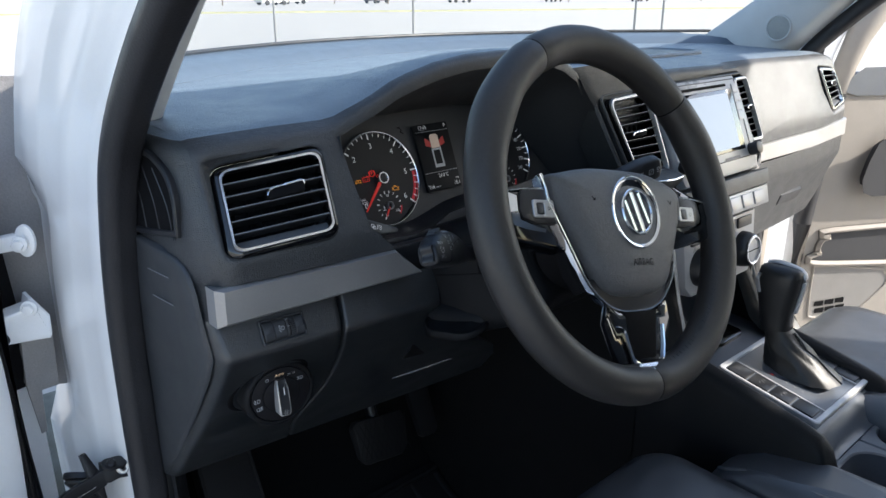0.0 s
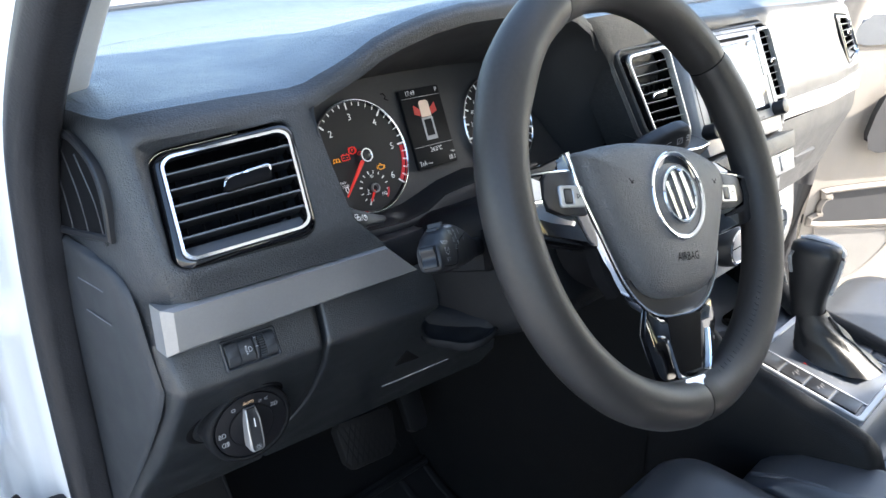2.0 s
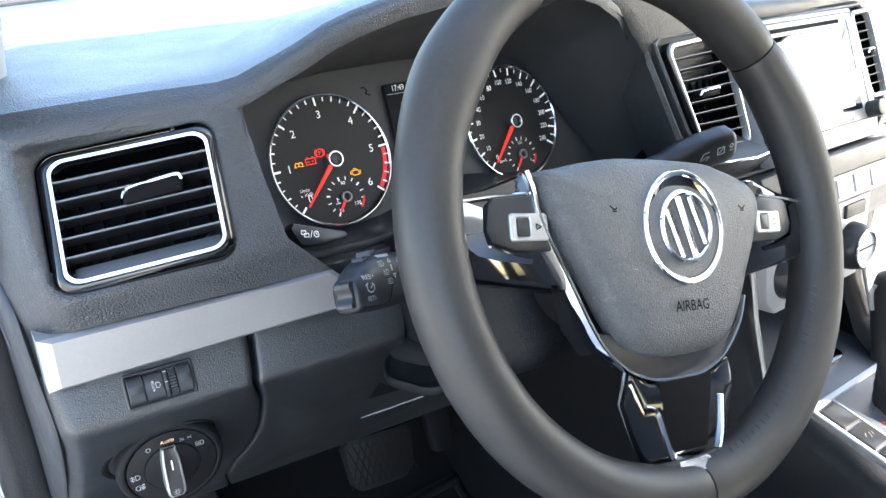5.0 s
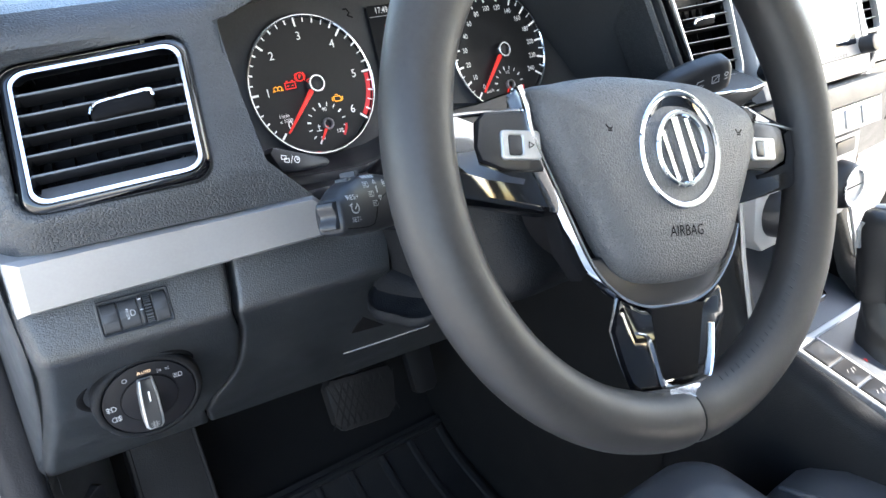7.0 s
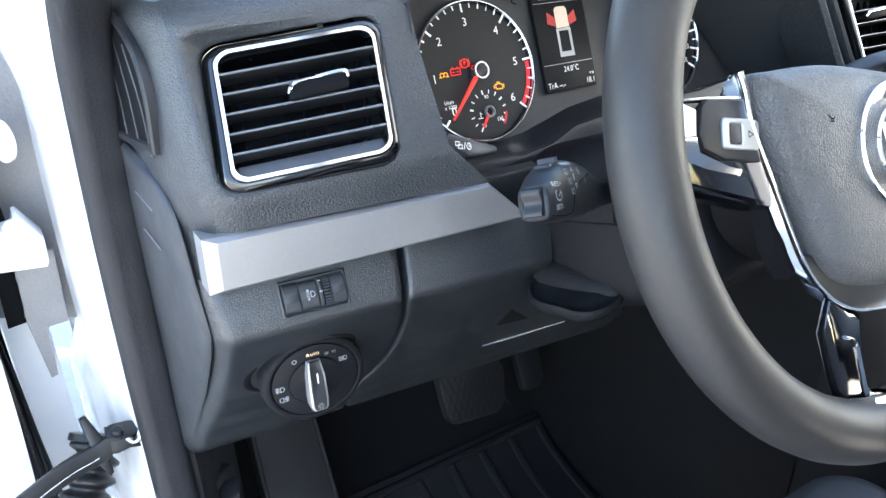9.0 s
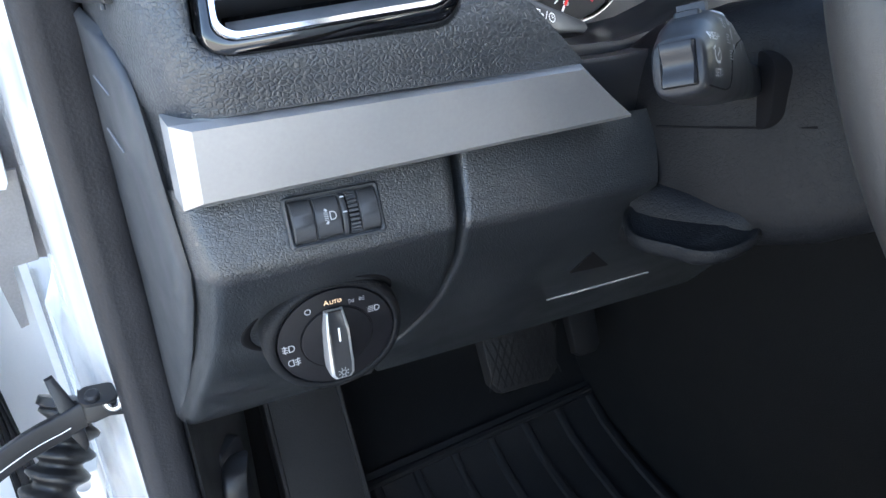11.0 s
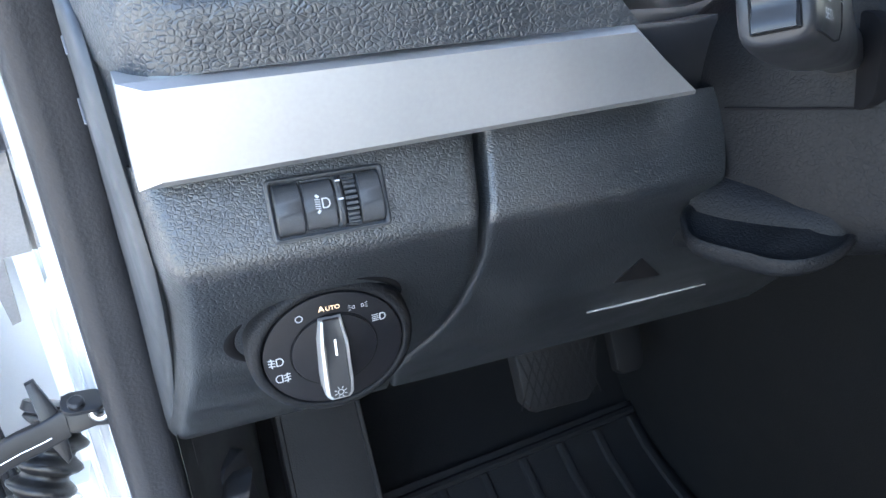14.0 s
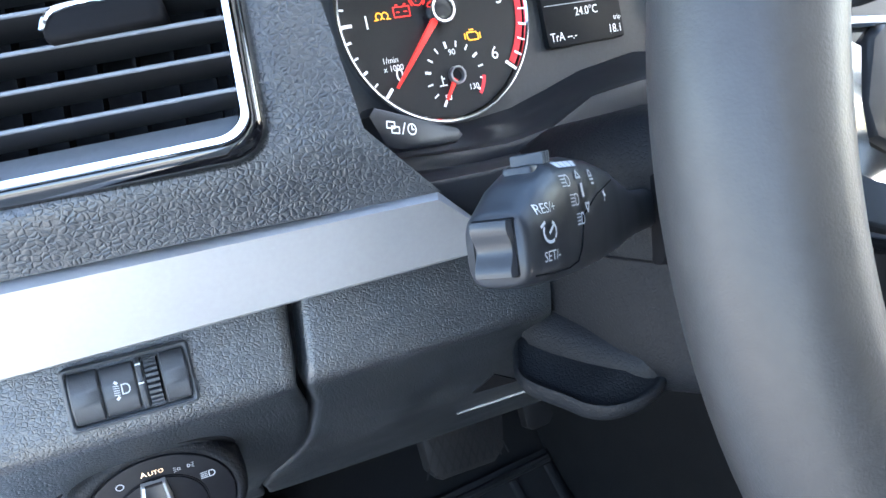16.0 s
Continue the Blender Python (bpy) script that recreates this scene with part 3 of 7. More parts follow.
    box(bm, Frame((0, 0, 0), (1, 0, 0), (0, 1, 0)), MID - .735, MID + .735, -3.195, 1.6, .40, .50, .01)
    tagged(part("underbody", bm, BLACKMETAL), "dark underbody of the pickup", "underbody", kind="structure")
    # bonnet and wings in front of the windscreen
    bm = bmesh.new()
    rows = []
    for y in (0.78, 0.9, 1.1, 1.4, 1.7, 1.80, 1.82):
        rows.append([V((x, y + 0.02 - 0.25 * ((x - MID) / 0.9) ** 2, 1.30 - 0.11 * max(0, y - 0.9) - (0.5 if y > 1.81 else 0) - 0.10 * ((x - MID) / 0.85) ** 4)) for x in np.linspace(MID - .79, MID + .79, 15)])
    grid(bm, rows)
    tagged(part("bonnet", bm, PAINT, smooth=50), "white pickup bonnet in front of the windscreen", "bonnet", kind="structure")
    for s in (-1, 1):
        bm = bmesh.new()
        x = MID + s * 0.81
        box(bm, Frame((x, 1.0, 0), (0, s, 0), (0, 0, 1)), -0.33 if s > 0 else -1.0, 1.0 if s > 0 else 0.33, 0.5, 1.18, -0.03, 0.02, 0.02)
        tagged(part("front_wing", bm, PAINT), "white front wing beside the door opening", "wing", "front wings", kind="structure")


for side_flag in (False, True):
    build_seal(side_flag)
    build_pillar(side_flag)
    build_trim_pillar(side_flag)
build_windscreen()
build_shell()


# ---- dashboard ----
LX = [-.330, -.325, -.30, -.25, -.20, -.187, -.166, -.146, -.126, -.105, -.07, -.03, .02, .06, .085, .108, .134, .15, .2, .35, .50, .55, .68, .86, .95, 1.0, 1.025, 1.030]
LY = [.220, .212, .197, .193, .188, .186, .184, .182, .181, .180, .178, .176, .172, .167, .163, .163, .164, .168, .172, .168, .174, .187, .190, .192, .196, .200, .212, .220]
LZ = [1.378, 1.3795, 1.381, 1.383, 1.384, 1.386, 1.395, 1.404, 1.414, 1.421, 1.430, 1.436, 1.438, 1.437, 1.434, 1.427, 1.413, 1.396, 1.394, 1.397, 1.394, 1.392, 1.392, 1.388, 1.386, 1.383, 1.3795, 1.378]


SWELL_Z = [1.20, 1.2615, 1.276, 1.284, 1.290, 1.297, 1.306, 1.318, 1.345, 1.385]      # the face is upright under the vent and leans back above
SWELL_Y = [0.0, 0.0, .0002, .0010, .0026, .0054, .0094, .0145, .0275, .0446]


def lip(x, drop=0.0):
    z = lerp(x, LX, LZ)
    on_face = lerp(x, [-.205, -.16, .53, .58], [1, 0, 0, 1])
    return V((x, lerp(x, LX, LY) * (1 - on_face) + (face_y(x, z) if on_face else 0) * on_face, z - drop))


def face_y(x, z):
    """The upper dash face, alike on both sides of the middle."""
    q = x if x < MID else 2 * MID - x
    turn = min(1.0, max(0.0, -0.318 - q) / 0.0245)
    return 0.1655 - 0.12 * (min(q, -0.16) + 0.337) + lerp(z, SWELL_Z, SWELL_Y) + 0.034 * (1 - math.sqrt(1 - turn * turn)) + (SKEW if x > MID else 0)


dashboard = thing("dashboard", (MID, 0.3, 1.0), "dark charcoal grained plastic dashboard with silver trim strips", "dashboard")


def build_dash_top():
    xs = sorted(set(LX + [round(v, 3) for v in np.linspace(-0.30, 1.0, 54)]))
    offs = [0.0, 0.0, 0.004, 0.011, 0.022, 0.037, 0.055, 0.08, 0.11, 0.15, 0.2, 0.25, 0.30]
    rows = []
    for x in xs:
        p = lip(x)
        end = screen_base(x)
        edge = max(0.0, 1.377 - p.z) * 0.9
        row = []
        for i, o in enumerate(offs + [end - p.y - 0.11, end - p.y - 0.085, end - p.y - 0.03, end - p.y]):
            y = p.y + o
            w = lerp(x, [-.205, -.16, .53, .58], [1, 0, 0, 1])
            turn = radians(18 * i)
            low = face_y(x, p.z - .014) + .0003
            bend = V((x, low + (p.y + .037 - low) * (1 - math.cos(turn)), p.z - .014 + .020 * math.sin(turn)))
            if i < 2:
                row.append(V((x, p.y - .001 * i, p.z - (0.013, .004)[i])).lerp(bend, w))
                continue
            f = min(1.0, o / 0.03)
            g = min(1.0, o / 0.27)
            flat = 1.394 - edge + (0.004 if 2 * MID + 0.3 > x > -0.3 else 0) * g
            z = (p.z + 0.006 * math.sqrt(f)) if o < 0.03 else p.z + 0.006
            blend = g * g * (3 - 2 * g)
            z = z * (1 - blend) + (flat) * blend
            k = i - len(offs)
            if k >= 0:
                z = flat + (0.000, 0.013, 0.017, 0.019)[k]
            row.append(V((x, y, z)).lerp(bend, w) if i < 6 else V((x, y, z)))
        rows.append(row)
    bm = bmesh.new()
    grid(bm, [r[-4:] for r in rows])
    part("screen_riser", bm, RISER, dashboard, "smooth riser along the windscreen's foot, sky light put into its blue-grey", smooth=70)
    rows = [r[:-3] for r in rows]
    # pad and lip are one skin; the sky's light is in the pad's colour
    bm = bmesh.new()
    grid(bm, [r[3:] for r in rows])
    part("top_pad", bm, DASH_TOP_LIT, dashboard, "grained top pad with the sky's blue light put into its colour", smooth=70)
    bm = bmesh.new()
    grid(bm, [r[:4] for r in rows])
    part("pad_lip", bm, DASH_FACE, dashboard, smooth=70)
    # grille tray laid on the middle of the top; its dark floor stands in for the shade of a sunk one
    f = Frame((.51, 0.372, 1.3990), (1, 0, 0), (0, 1, 0.0))
    bm = bmesh.new()
    rim(bm, f, rrect(0.19, 0.060, 0.03), rrect(0.178, 0.048, 0.025), -0.004, 0.0040, 0.003)
    part("tray_edge", bm, DASH_TOP_LIT, dashboard)
    bm = bmesh.new()
    slab(bm, f, rrect(0.179, 0.049, 0.025), -0.004, 0.0012, 0.0)
    part("tray_floor", bm, DASH, dashboard, "tray floor with the shade of a sunk tray put into its colour")


def vent_quad(mirror=False):
    if mirror:
        return Quad((.918, .200, 1.364), (1.000, .2075, 1.357), (1.024, .186, 1.294), (.945, .1736, 1.285))
    return Quad((-.309, .205, 1.353), (-.218, .182, 1.363), (-.225, .148, 1.295), (-.318, .166, 1.288))


def build_face(mirror):
    """The upper face round the outer vent: a sheet with a rounded hole."""
    k = flip if mirror else V
    q = vent_quad(mirror)
    if mirror:
        tl, tr, br, bl = (V((2 * MID - p.x, p.y - SKEW, p.z)) for p in q.c)
        q = Quad(tr, tl, bl, br)
    mid = q(0, 0, 0)
    outer = [(-.330, 1.2615), (-.25, 1.2625), (-.159, 1.2625)]
    if mirror:
        outer += [(-.02, 1.2625), (.150, 1.2625), (.150, 1.38)]
        outer += [(x, lip(2 * MID - x).z - 0.010) for x in (.10, .0, -.1, -.16, -.2, -.25, -.30, -.322, -.330)]
    else:
        outer += [(-.172, 1.276), (-.186, 1.291), (-.190, 1.33), (-.192, 1.368), (-.196, 1.373)]
        outer += [(x, lip(x).z - 0.010) for x in (-.22, -.25, -.28, -.30, -.322, -.330)]
    outer += [(-.330, 1.345), (-.330, 1.32), (-.330, 1.29)]
    hole = [q(a - .02, b, 0) for a, b in rrect(1.105, 1.115, 0.28, 8)]
    n = 96

    def cut(poly, ang):
        """Where the ray from the vent's middle leaves the outline."""
        dx, dz = math.cos(ang), math.sin(ang)
        best = None
        for (x0, z0), (x1, z1) in zip(poly, poly[1:] + poly[:1]):
            ex, ez = x1 - x0, z1 - z0
            den = dx * ez - dz * ex
            if abs(den) < 1e-12:
                continue
            s = ((x0 - mid.x) * ez - (z0 - mid.z) * ex) / den
            u = ((x0 - mid.x) * dz - (z0 - mid.z) * dx) / den
            if s > 0 and -1e-6 <= u <= 1 + 1e-6 and (best is None or s < best):
                best = s
        return mid.x + dx * best, mid.z + dz * best

    def sunk(x, z):
        """How far back the vent's plane lies there."""
        n = (q(1, 0, 0) - q(-1, 0, 0)).cross(q(0, 1, 0) - q(0, -1, 0))
        return mid.y - (n.x * (x - mid.x) + n.z * (z - mid.z)) / n.y

    hole2 = [(p.x, p.z) for p in hole]
    angs = sorted([i / n * math.tau for i in range(n)] + [math.atan2(z - mid.z, x - mid.x) % math.tau for x, z in outer])
    steps = ((0, 0), (.12, 0), (.25, 0), (.4, 0), (.55, 0), (.68, 0), (.80, .0003), (.90, .0010), (.96, .0026), (1.0, .0056), (1.02, .030))
    rows = [[] for _ in steps]
    for a in angs:
        ox, oz = cut(outer, a)
        hx, hz = cut(hole2, a)
        for r, (t, dy) in enumerate(steps):
            x, z = ox + (hx - ox) * t, oz + (hz - oz) * t
            u = min(1.0, max(0.0, (t - .15) / .85))
            u = u * u * (3 - 2 * u)
            rows[r].append(k((x, face_y(x, z) * (1 - u) + max(sunk(x, z) - .001, face_y(x, z) - .001) * u + dy, z)))
    bm = bmesh.new()
    grid(bm, rows, True)
    part("upper_face", bm, DASH_FACE, dashboard, smooth=50)


# front edge of the side cover: height, across, how far back
COVER_EDGE = [(1.2800, -.3470, .240), (1.2785, -.3465, .220), (1.2735, -.3460, .206), (1.2650, -.3455, .198), (1.250, -.3450, .191), (1.2265, -.3440, .187),
              (1.200, -.3425, .180), (1.190, -.3420, .178), (1.165, -.3420, .192), (1.120, -.3425, .224), (1.061, -.3450, .268), (1.020, -.3470, .298), (1.004, -.3480, .310)]


def build_end(mirror):
    """The rounded end of the dash towards the door, and the cover below it."""
    k = flip if mirror else V
    x = -.330
    f0 = face_y(x, 1.2612)
    p = lip(2 * MID - x if mirror else x)
    low = face_y(x, p.z - .014) + .0003
    crown = p.y - (SKEW if mirror else 0) + .037
    prof = [(1.224, .1672 + .0045 - f0, 0), (1.2598, .1672 + .0045 - f0, 0)]
    prof += [(z, face_y(x, z) - f0, 0) for z in (1.2612, 1.276, 1.29, 1.30, 1.318, 1.335, 1.350)]
    for i in range(6):
        turn = radians(18 * i)
        prof.append((p.z - .014 + .020 * math.sin(turn), low - f0, (crown - low) * (1 - math.cos(turn))))
    dy = face_y(-.3385, 1.2612)
    plan = [(-.330, f0), (-.3345, face_y(-.3345, 1.2612)), (-.3385, dy), (-.3415, dy + .0085), (-.3440, dy + .018), (-.3458, dy + .030), (-.3470, dy + .045), (-.3475, dy + .075),
            (-.3478, dy + .11), (-.348, .36)]
    along = [0.0, .12, .30, .55, .78, .92, 1, 1, 1, 1]
    rows = []
    full = prof[-1][2]
    for z, lean, bend in prof:
        row = []
        for (px, py), w in zip(plan, along):
            side = w * lean * .12
            side += (x - .0004 * w - px - side) * bend / full
            y = py + lean + bend
            g = min(1.0, max(0.0, (y - crown) / .24))
            row.append(V((px + side, y, z + .013 * g * g * (3 - 2 * g) * (bend / full) ** 2)))
        rows.append(row)
    rows.append([v + V((.0010, 0, .0004)) for v in rows[-1]])
    rows = [[k(v) for v in row] for row in rows]
    bm = bmesh.new()
    grid(bm, rows[:-3])
    part("end_cap", bm, DASH_FACE, dashboard, smooth=70)
    # the end's top rows take the skylit colour of the pad
    bm = bmesh.new()
    grid(bm, rows[-4:])
    part("end_crown", bm, DASH_TOP_LIT, dashboard, "rounded corner of the top pad", smooth=70)
    rows = []
    for z, xf, yf in COVER_EDGE:
        rows.append([k(p) for p in (V((xf + .004, yf + .006, z)), V((xf + .0008, yf + .0004, z)), V((xf - .0012, yf + .0012, z)), V((xf - .0030, yf + .006, z)), V((xf - .0042, yf + .016, z)),
                                    V((xf - .0058, yf + .040, z)), V((min(xf - .0075, -.3535), .375, z)))])
    top = [p + V((.004, 0, .0035)) * (-1 if mirror else 1) for p in rows[0]]
    for p in top:
        p.z = rows[0][0].z + .0025
    bm = bmesh.new()
    grid(bm, [top] + rows)
    cover = part("side_cover", bm, COVER, dashboard, "smooth grey side cover", smooth=60)
    if not mirror:
        # moulded lines drawn pale: the glint on their edges is in the colour
        for z0, y0, z1, y1 in ((1.2535, .280, 1.2565, .234), (1.2276, .276, 1.2306, .230)):
            bm = bmesh.new()
            tube(bm, [V((-.3513 - .018 * (y - .231), y, z)) for y, z in ((y0, z0), ((y0 + y1) / 2, (z0 + z1) / 2), (y1, z1))], 0.0005, 6)
            part("slot_line", bm, DIMPRINT, cover, "thin moulded line, its edge glint put into a pale colour")


def build_side_vent(mirror):
    k = flip if mirror else V
    t = thing("side_vent", k((-.343, .26, 1.33)), "black side demister vent with upright slats in the dash end", "air vent", "side vents")
    s = -1 if mirror else 1
    f = Frame(k((-.3474, .265, 1.326)), (.05, -1 * s, 0), (.055 * s, 0, 1))
    out = [(.055 * s, -.027), (.053 * s, .004), (.040 * s, .027), (.014 * s, .040), (-.01 * s, .043), (-.055 * s, .040), (-.06 * s, -.038), (-.03 * s, -.040)]
    out = [(p.x, p.y) for p in spline([(a, b, 0) for a, b in out + out[:1]], 41)[:-1]]
    if mirror:
        out.reverse()
    inn = inset(out, 0.006)
    bm = bmesh.new()
    rim(bm, f, out, inn, -0.004, 0.0022, 0.0012)
    part("frame", bm, SMOOTH, t)
    bm = bmesh.new()
    slab(bm, f, inn, -0.003, 0.0008, 0.0)
    part("backing", bm, DEEP, t)
    for a in (.024, -.002, -.030):
        bm = bmesh.new()
        top = lerp(a, [-.05, 0.0, .02, .035, .05], [.034, .034, .030, .022, .0])
        tube(bm, spline([f((a + .022) * s, -.031, .0004), f((a + .012) * s, -.002, .0004), f((a - .012) * s, top, .0004)], 9), 0.0011, 6)
        part("slat", bm, SMOOTH, t)


build_dash_top()
for side_flag in (False, True):
    build_face(side_flag)
    build_end(side_flag)
    build_side_vent(side_flag)


# lit copy of the black slat plastic: highlights are put into the paler colour
SLAT_LIT = material("vent_lit_plastic", (0.120, 0.128, 0.142), 0.34, spec=0.5, bump=0.1, bump_scale=2200)


def build_vent(name, q, label, tilt=0.0, slats=5, tab=(0.20, 0.14), depth=0.03, edge=None):
    """A dash air vent on the patch q: gloss surround, chrome frame, slats, rear vanes and a chrome-edged tab."""
    t = thing(name, q(0, -1, 0), label, "air vent", "dash air vents")
    bm = bmesh.new()
    wide = [(a - .02, b) for a, b in rrect(1.125, 1.140, 0.28, 7)] if slats < 7 else rrect(1.04, 1.03, .22, 7)
    brim = rrect(1.005, 1.005, 0.22, 7)
    mouth = rrect(0.925, 0.915, 0.17, 7)
    grid(bm, [[q(a, b, h) for a, b in o] for o, h in ((wide, -0.028), (wide, -0.0085), *(([(a + (c - a) * u, b + (d - b) * u) for (a, b), (c, d) in zip(wide, brim)], -.0085 + .0100 * math.sqrt(1 - (1 - u) ** 2)) for u in (.05, .15, .3, .5, .72, .9)), (brim, 0.0015), (brim, -.0022), (mouth, -.0035), (mouth, -depth))], True)
    part("surround", bm, PIANO, t, "gloss black surround")
    bm = bmesh.new()
    o, i = rrect(1.0, 1.0, 0.22, 7), rrect(0.932, 0.914, 0.19, 7)
    rows = [[q(a, b, -0.002) for a, b in o], [q(a, b, 0.0015) for a, b in o], [q(a * 0.985, b * 0.98, 0.003) for a, b in o],
            [q(a * 1.012, b * 1.015, 0.003) for a, b in i], [q(a, b, 0.0015) for a, b in i], [q(a * 0.985, b * 0.985, -0.004) for a, b in i]]
    grid(bm, rows, True)
    part("chrome_frame", bm, edge or CHROME, t, "dark satin frame" if edge else "bright chrome frame")
    bm = bmesh.new()
    slab(bm, lambda a, b, h: q(a, b, h), rrect(0.9, 0.9, 0.16, 7), -depth - 0.001, -depth, 0.0)
    part("backing", bm, DEEP, t)
    for k in range(7):
        bm = bmesh.new()
        a = -0.78 + k * 0.26
        grid(bm, [[q(a - .012, -0.8, -depth + 0.002), q(a - .012, 0.8, -depth + 0.002)], [q(a - .012, -0.8, -0.019), q(a - .012, 0.8, -0.019)],
                  [q(a + .012, -0.8, -0.019), q(a + .012, 0.8, -0.019)], [q(a + .012, -0.8, -depth + 0.002), q(a + .012, 0.8, -depth + 0.002)]])
        part("vane", bm, DEEP, t)
    if slats < 7:
        bm = bmesh.new()
        grid(bm, [[q(a, b, h) for a in (-.905, -.3, .3, .905)] for b, h in ((-.930, -.004), (-.90, -.0030), (-.68, -.012), (-.66, -.028))])
        part("lower_ramp", bm, SLAT_LIT, t, "smooth ramp under the slats, light put into its paler grey")
    for k in range(slats):
        b = (0.66 - k * .30) if slats < 7 else 0.72 - k * (1.40 / (slats - 1))
        bm = bmesh.new()
        prof = [(0.020, -0.0040), (0.016, -0.0016), (0.004, -0.0008), (-0.012, -0.0010), (-0.022, -0.0030), (-0.036, -0.0180), (-0.012, -0.0190)]
        thin = 1.0 if slats < 7 else .62
        grid(bm, [[q(a, b + db * thin, h) for db, h in prof] for a in (-0.925, -0.45, 0, 0.45, 0.925)], True, cap=True)
        slat = part("slat", bm, SMOOTH, t)
        # paler tube for the highlight along the slat's front
        bm = bmesh.new()
        tube(bm, [q(a, b + .004 * thin, -.0010) for a in (-0.925, -0.45, 0, 0.45, 0.925)], .00075 if slats < 7 else .0005, 8)
        part("slat_edge_glint", bm, SLAT_LIT, slat, "rounded front edge, its highlight put into a paler colour")
    bm = bmesh.new()
    b = .06 if slats < 7 else .02
    ta, tb = tab
    crest = spline([(-1.02, -.045, 0), (-.94, .030, 0), (-.78, .092, 0), (-.45, .118, 0), (0, .128, 0), (.5, .142, 0), (.84, .148, 0), (.96, .120, 0), (1.0, .050, 0)], 25)
    tall = 1.0 if slats < 7 else .45
    spot = lambda x, y, h: q(ta + x * 0.37, b + tb + y * tall, h)
    body = [(p.x, p.y) for p in crest] + [(1.0, -.06), (.93, -.11), (-.90, -.14), (-1.0, -.10)]
    rows = [[spot(x * k, (y + .02) * k - .02, h) for x, y in body] for k, h in ((1.0, -.008), (1.0, .0012), (.985, .0024), (.93, .0034), (.80, .0040))]
    bm.faces.new(grid(bm, rows, True)[-1])
    tb_ob = part("tab", bm, DEEP, t, "black adjuster tab", smooth=60)
    bm = bmesh.new()
    tube(bm, [spot(p.x, p.y + .008, .0032) for p in crest], [.0006 + .0007 * math.sin(math.pi * min(1, (i + 2) / 14)) if i < 12 else .0013 - .0006 * max(0, (i - 20) / 4) for i in range(25)], 8)
    part("tab_edge", bm, CHROME, tb_ob, "chrome edge")
    return t


build_vent("outer_vent", vent_quad(), "square dash vent with black slats in a chrome frame")
build_vent("outer_vent", vent_quad(True), "square dash vent with black slats beside the passenger door")


def panel_frame(x, z, lean=0.0):
    return Frame((x, 0.157 - 0.10 * (x + 0.25), z), (1, -0.10, 0), (0, lean, 1))


def build_trim_strip(mirror):
    k = flip if mirror else V
    t = thing("trim_strip", k((-.25, .16, 1.23)), "satin silver trim strip across the dash", "trim strip", "dash trim strips")
    right = .150 if mirror else -.127
    tr = .150 if mirror else -.159
    out = [(tr, 1.2615), (-.3400, 1.2612), (-.3405, 1.2262), (right, 1.2310)]
    inn = [(tr - .0015, 1.2598), (-.3326, 1.2592), (-.3334, 1.2296), (right - .004, 1.2342)]

    def at(x, z, h):
        y = 0.165 - 0.10 * (min(x, -0.13) + 0.337) + 0.03 * (z - 1.245)
        return k((x, y - h, z))

    bm = bmesh.new()
    n = 12

    def run(poly, h):
        pts = []
        for (x0, z0), (x1, z1) in zip(poly, poly[1:] + poly[:1]):
            pts += [at(x0 + (x1 - x0) * i / n, z0 + (z1 - z0) * i / n, h) for i in range(n)]
        return pts

    vs = grid(bm, [run(out, -0.016), run(out, 0.0), run(inn, 0.0042)], True)
    for i in range(n):
        a, b = vs[-1][i], vs[-1][i + 1]
        c, d = vs[-1][3 * n - i], vs[-1][3 * n - i - 1]
        if i == 0:
            ring_pts = [a] + [vs[-1][j] for j in range(4 * n - 1, 3 * n - 1, -1)]
            bm.faces.new(ring_pts + [d, b])
        elif i == n - 1:
            bm.faces.new([a, c] + [d] + [vs[-1][j] for j in range(2 * n - 1, n, -1)] + [b])
        else:
            bm.faces.new([a, c, d, b])
    part("strip", bm, SATIN, t, smooth=25)


for side_flag in (False, True):
    build_trim_strip(side_flag)

# lower panels: heights, how far back, left edge, seam
LOW_Z = [1.2265, 1.222, 1.210, 1.199, 1.1945, 1.191, 1.186, 1.165, 1.144, 1.120, 1.100, 1.080, 1.061, 1.033, 1.012, 1.004, 1.003]
LOW_Y = [.1730, .1700, .1633, .1575, .1555, .1552, .1580, .1730, .1877, .2045, .2185, .2340, .2487, .2700, .2860, .2925, .3200]
LOW_L = [-.3370, -.3362, -.3350, -.3338, -.3335, -.3332, -.3328, -.3320, -.3325, -.3332, -.3345, -.3365, -.3387, -.3415, -.3432, -.3438, -.3438]
LOW_S = [-.2165, -.2165, -.2185, -.2200, -.2210, -.2212, -.2200, -.2125, -.2090, -.2068, -.2080, -.2115, -.2175, -.2210, -.2150, -.2140, -.2140]
LOW_GAP = [.0046, .0046, .0044, .0042, .0040, .0038, .0034, .0026, .0022, .0020, .0020, .0020, .0020, .0022, .0024, .0024, .0024]


LIP = [(-0.1006, 0.2320, 1.0625), (-0.075, 0.2300, 1.0620), (-0.045, 0.2270, 1.0620), (-0.012, 0.2240, 1.0615)]
TRI = [(-.1085, 1.1035), (-.1060, 1.1275), (-.0760, 1.1000)]


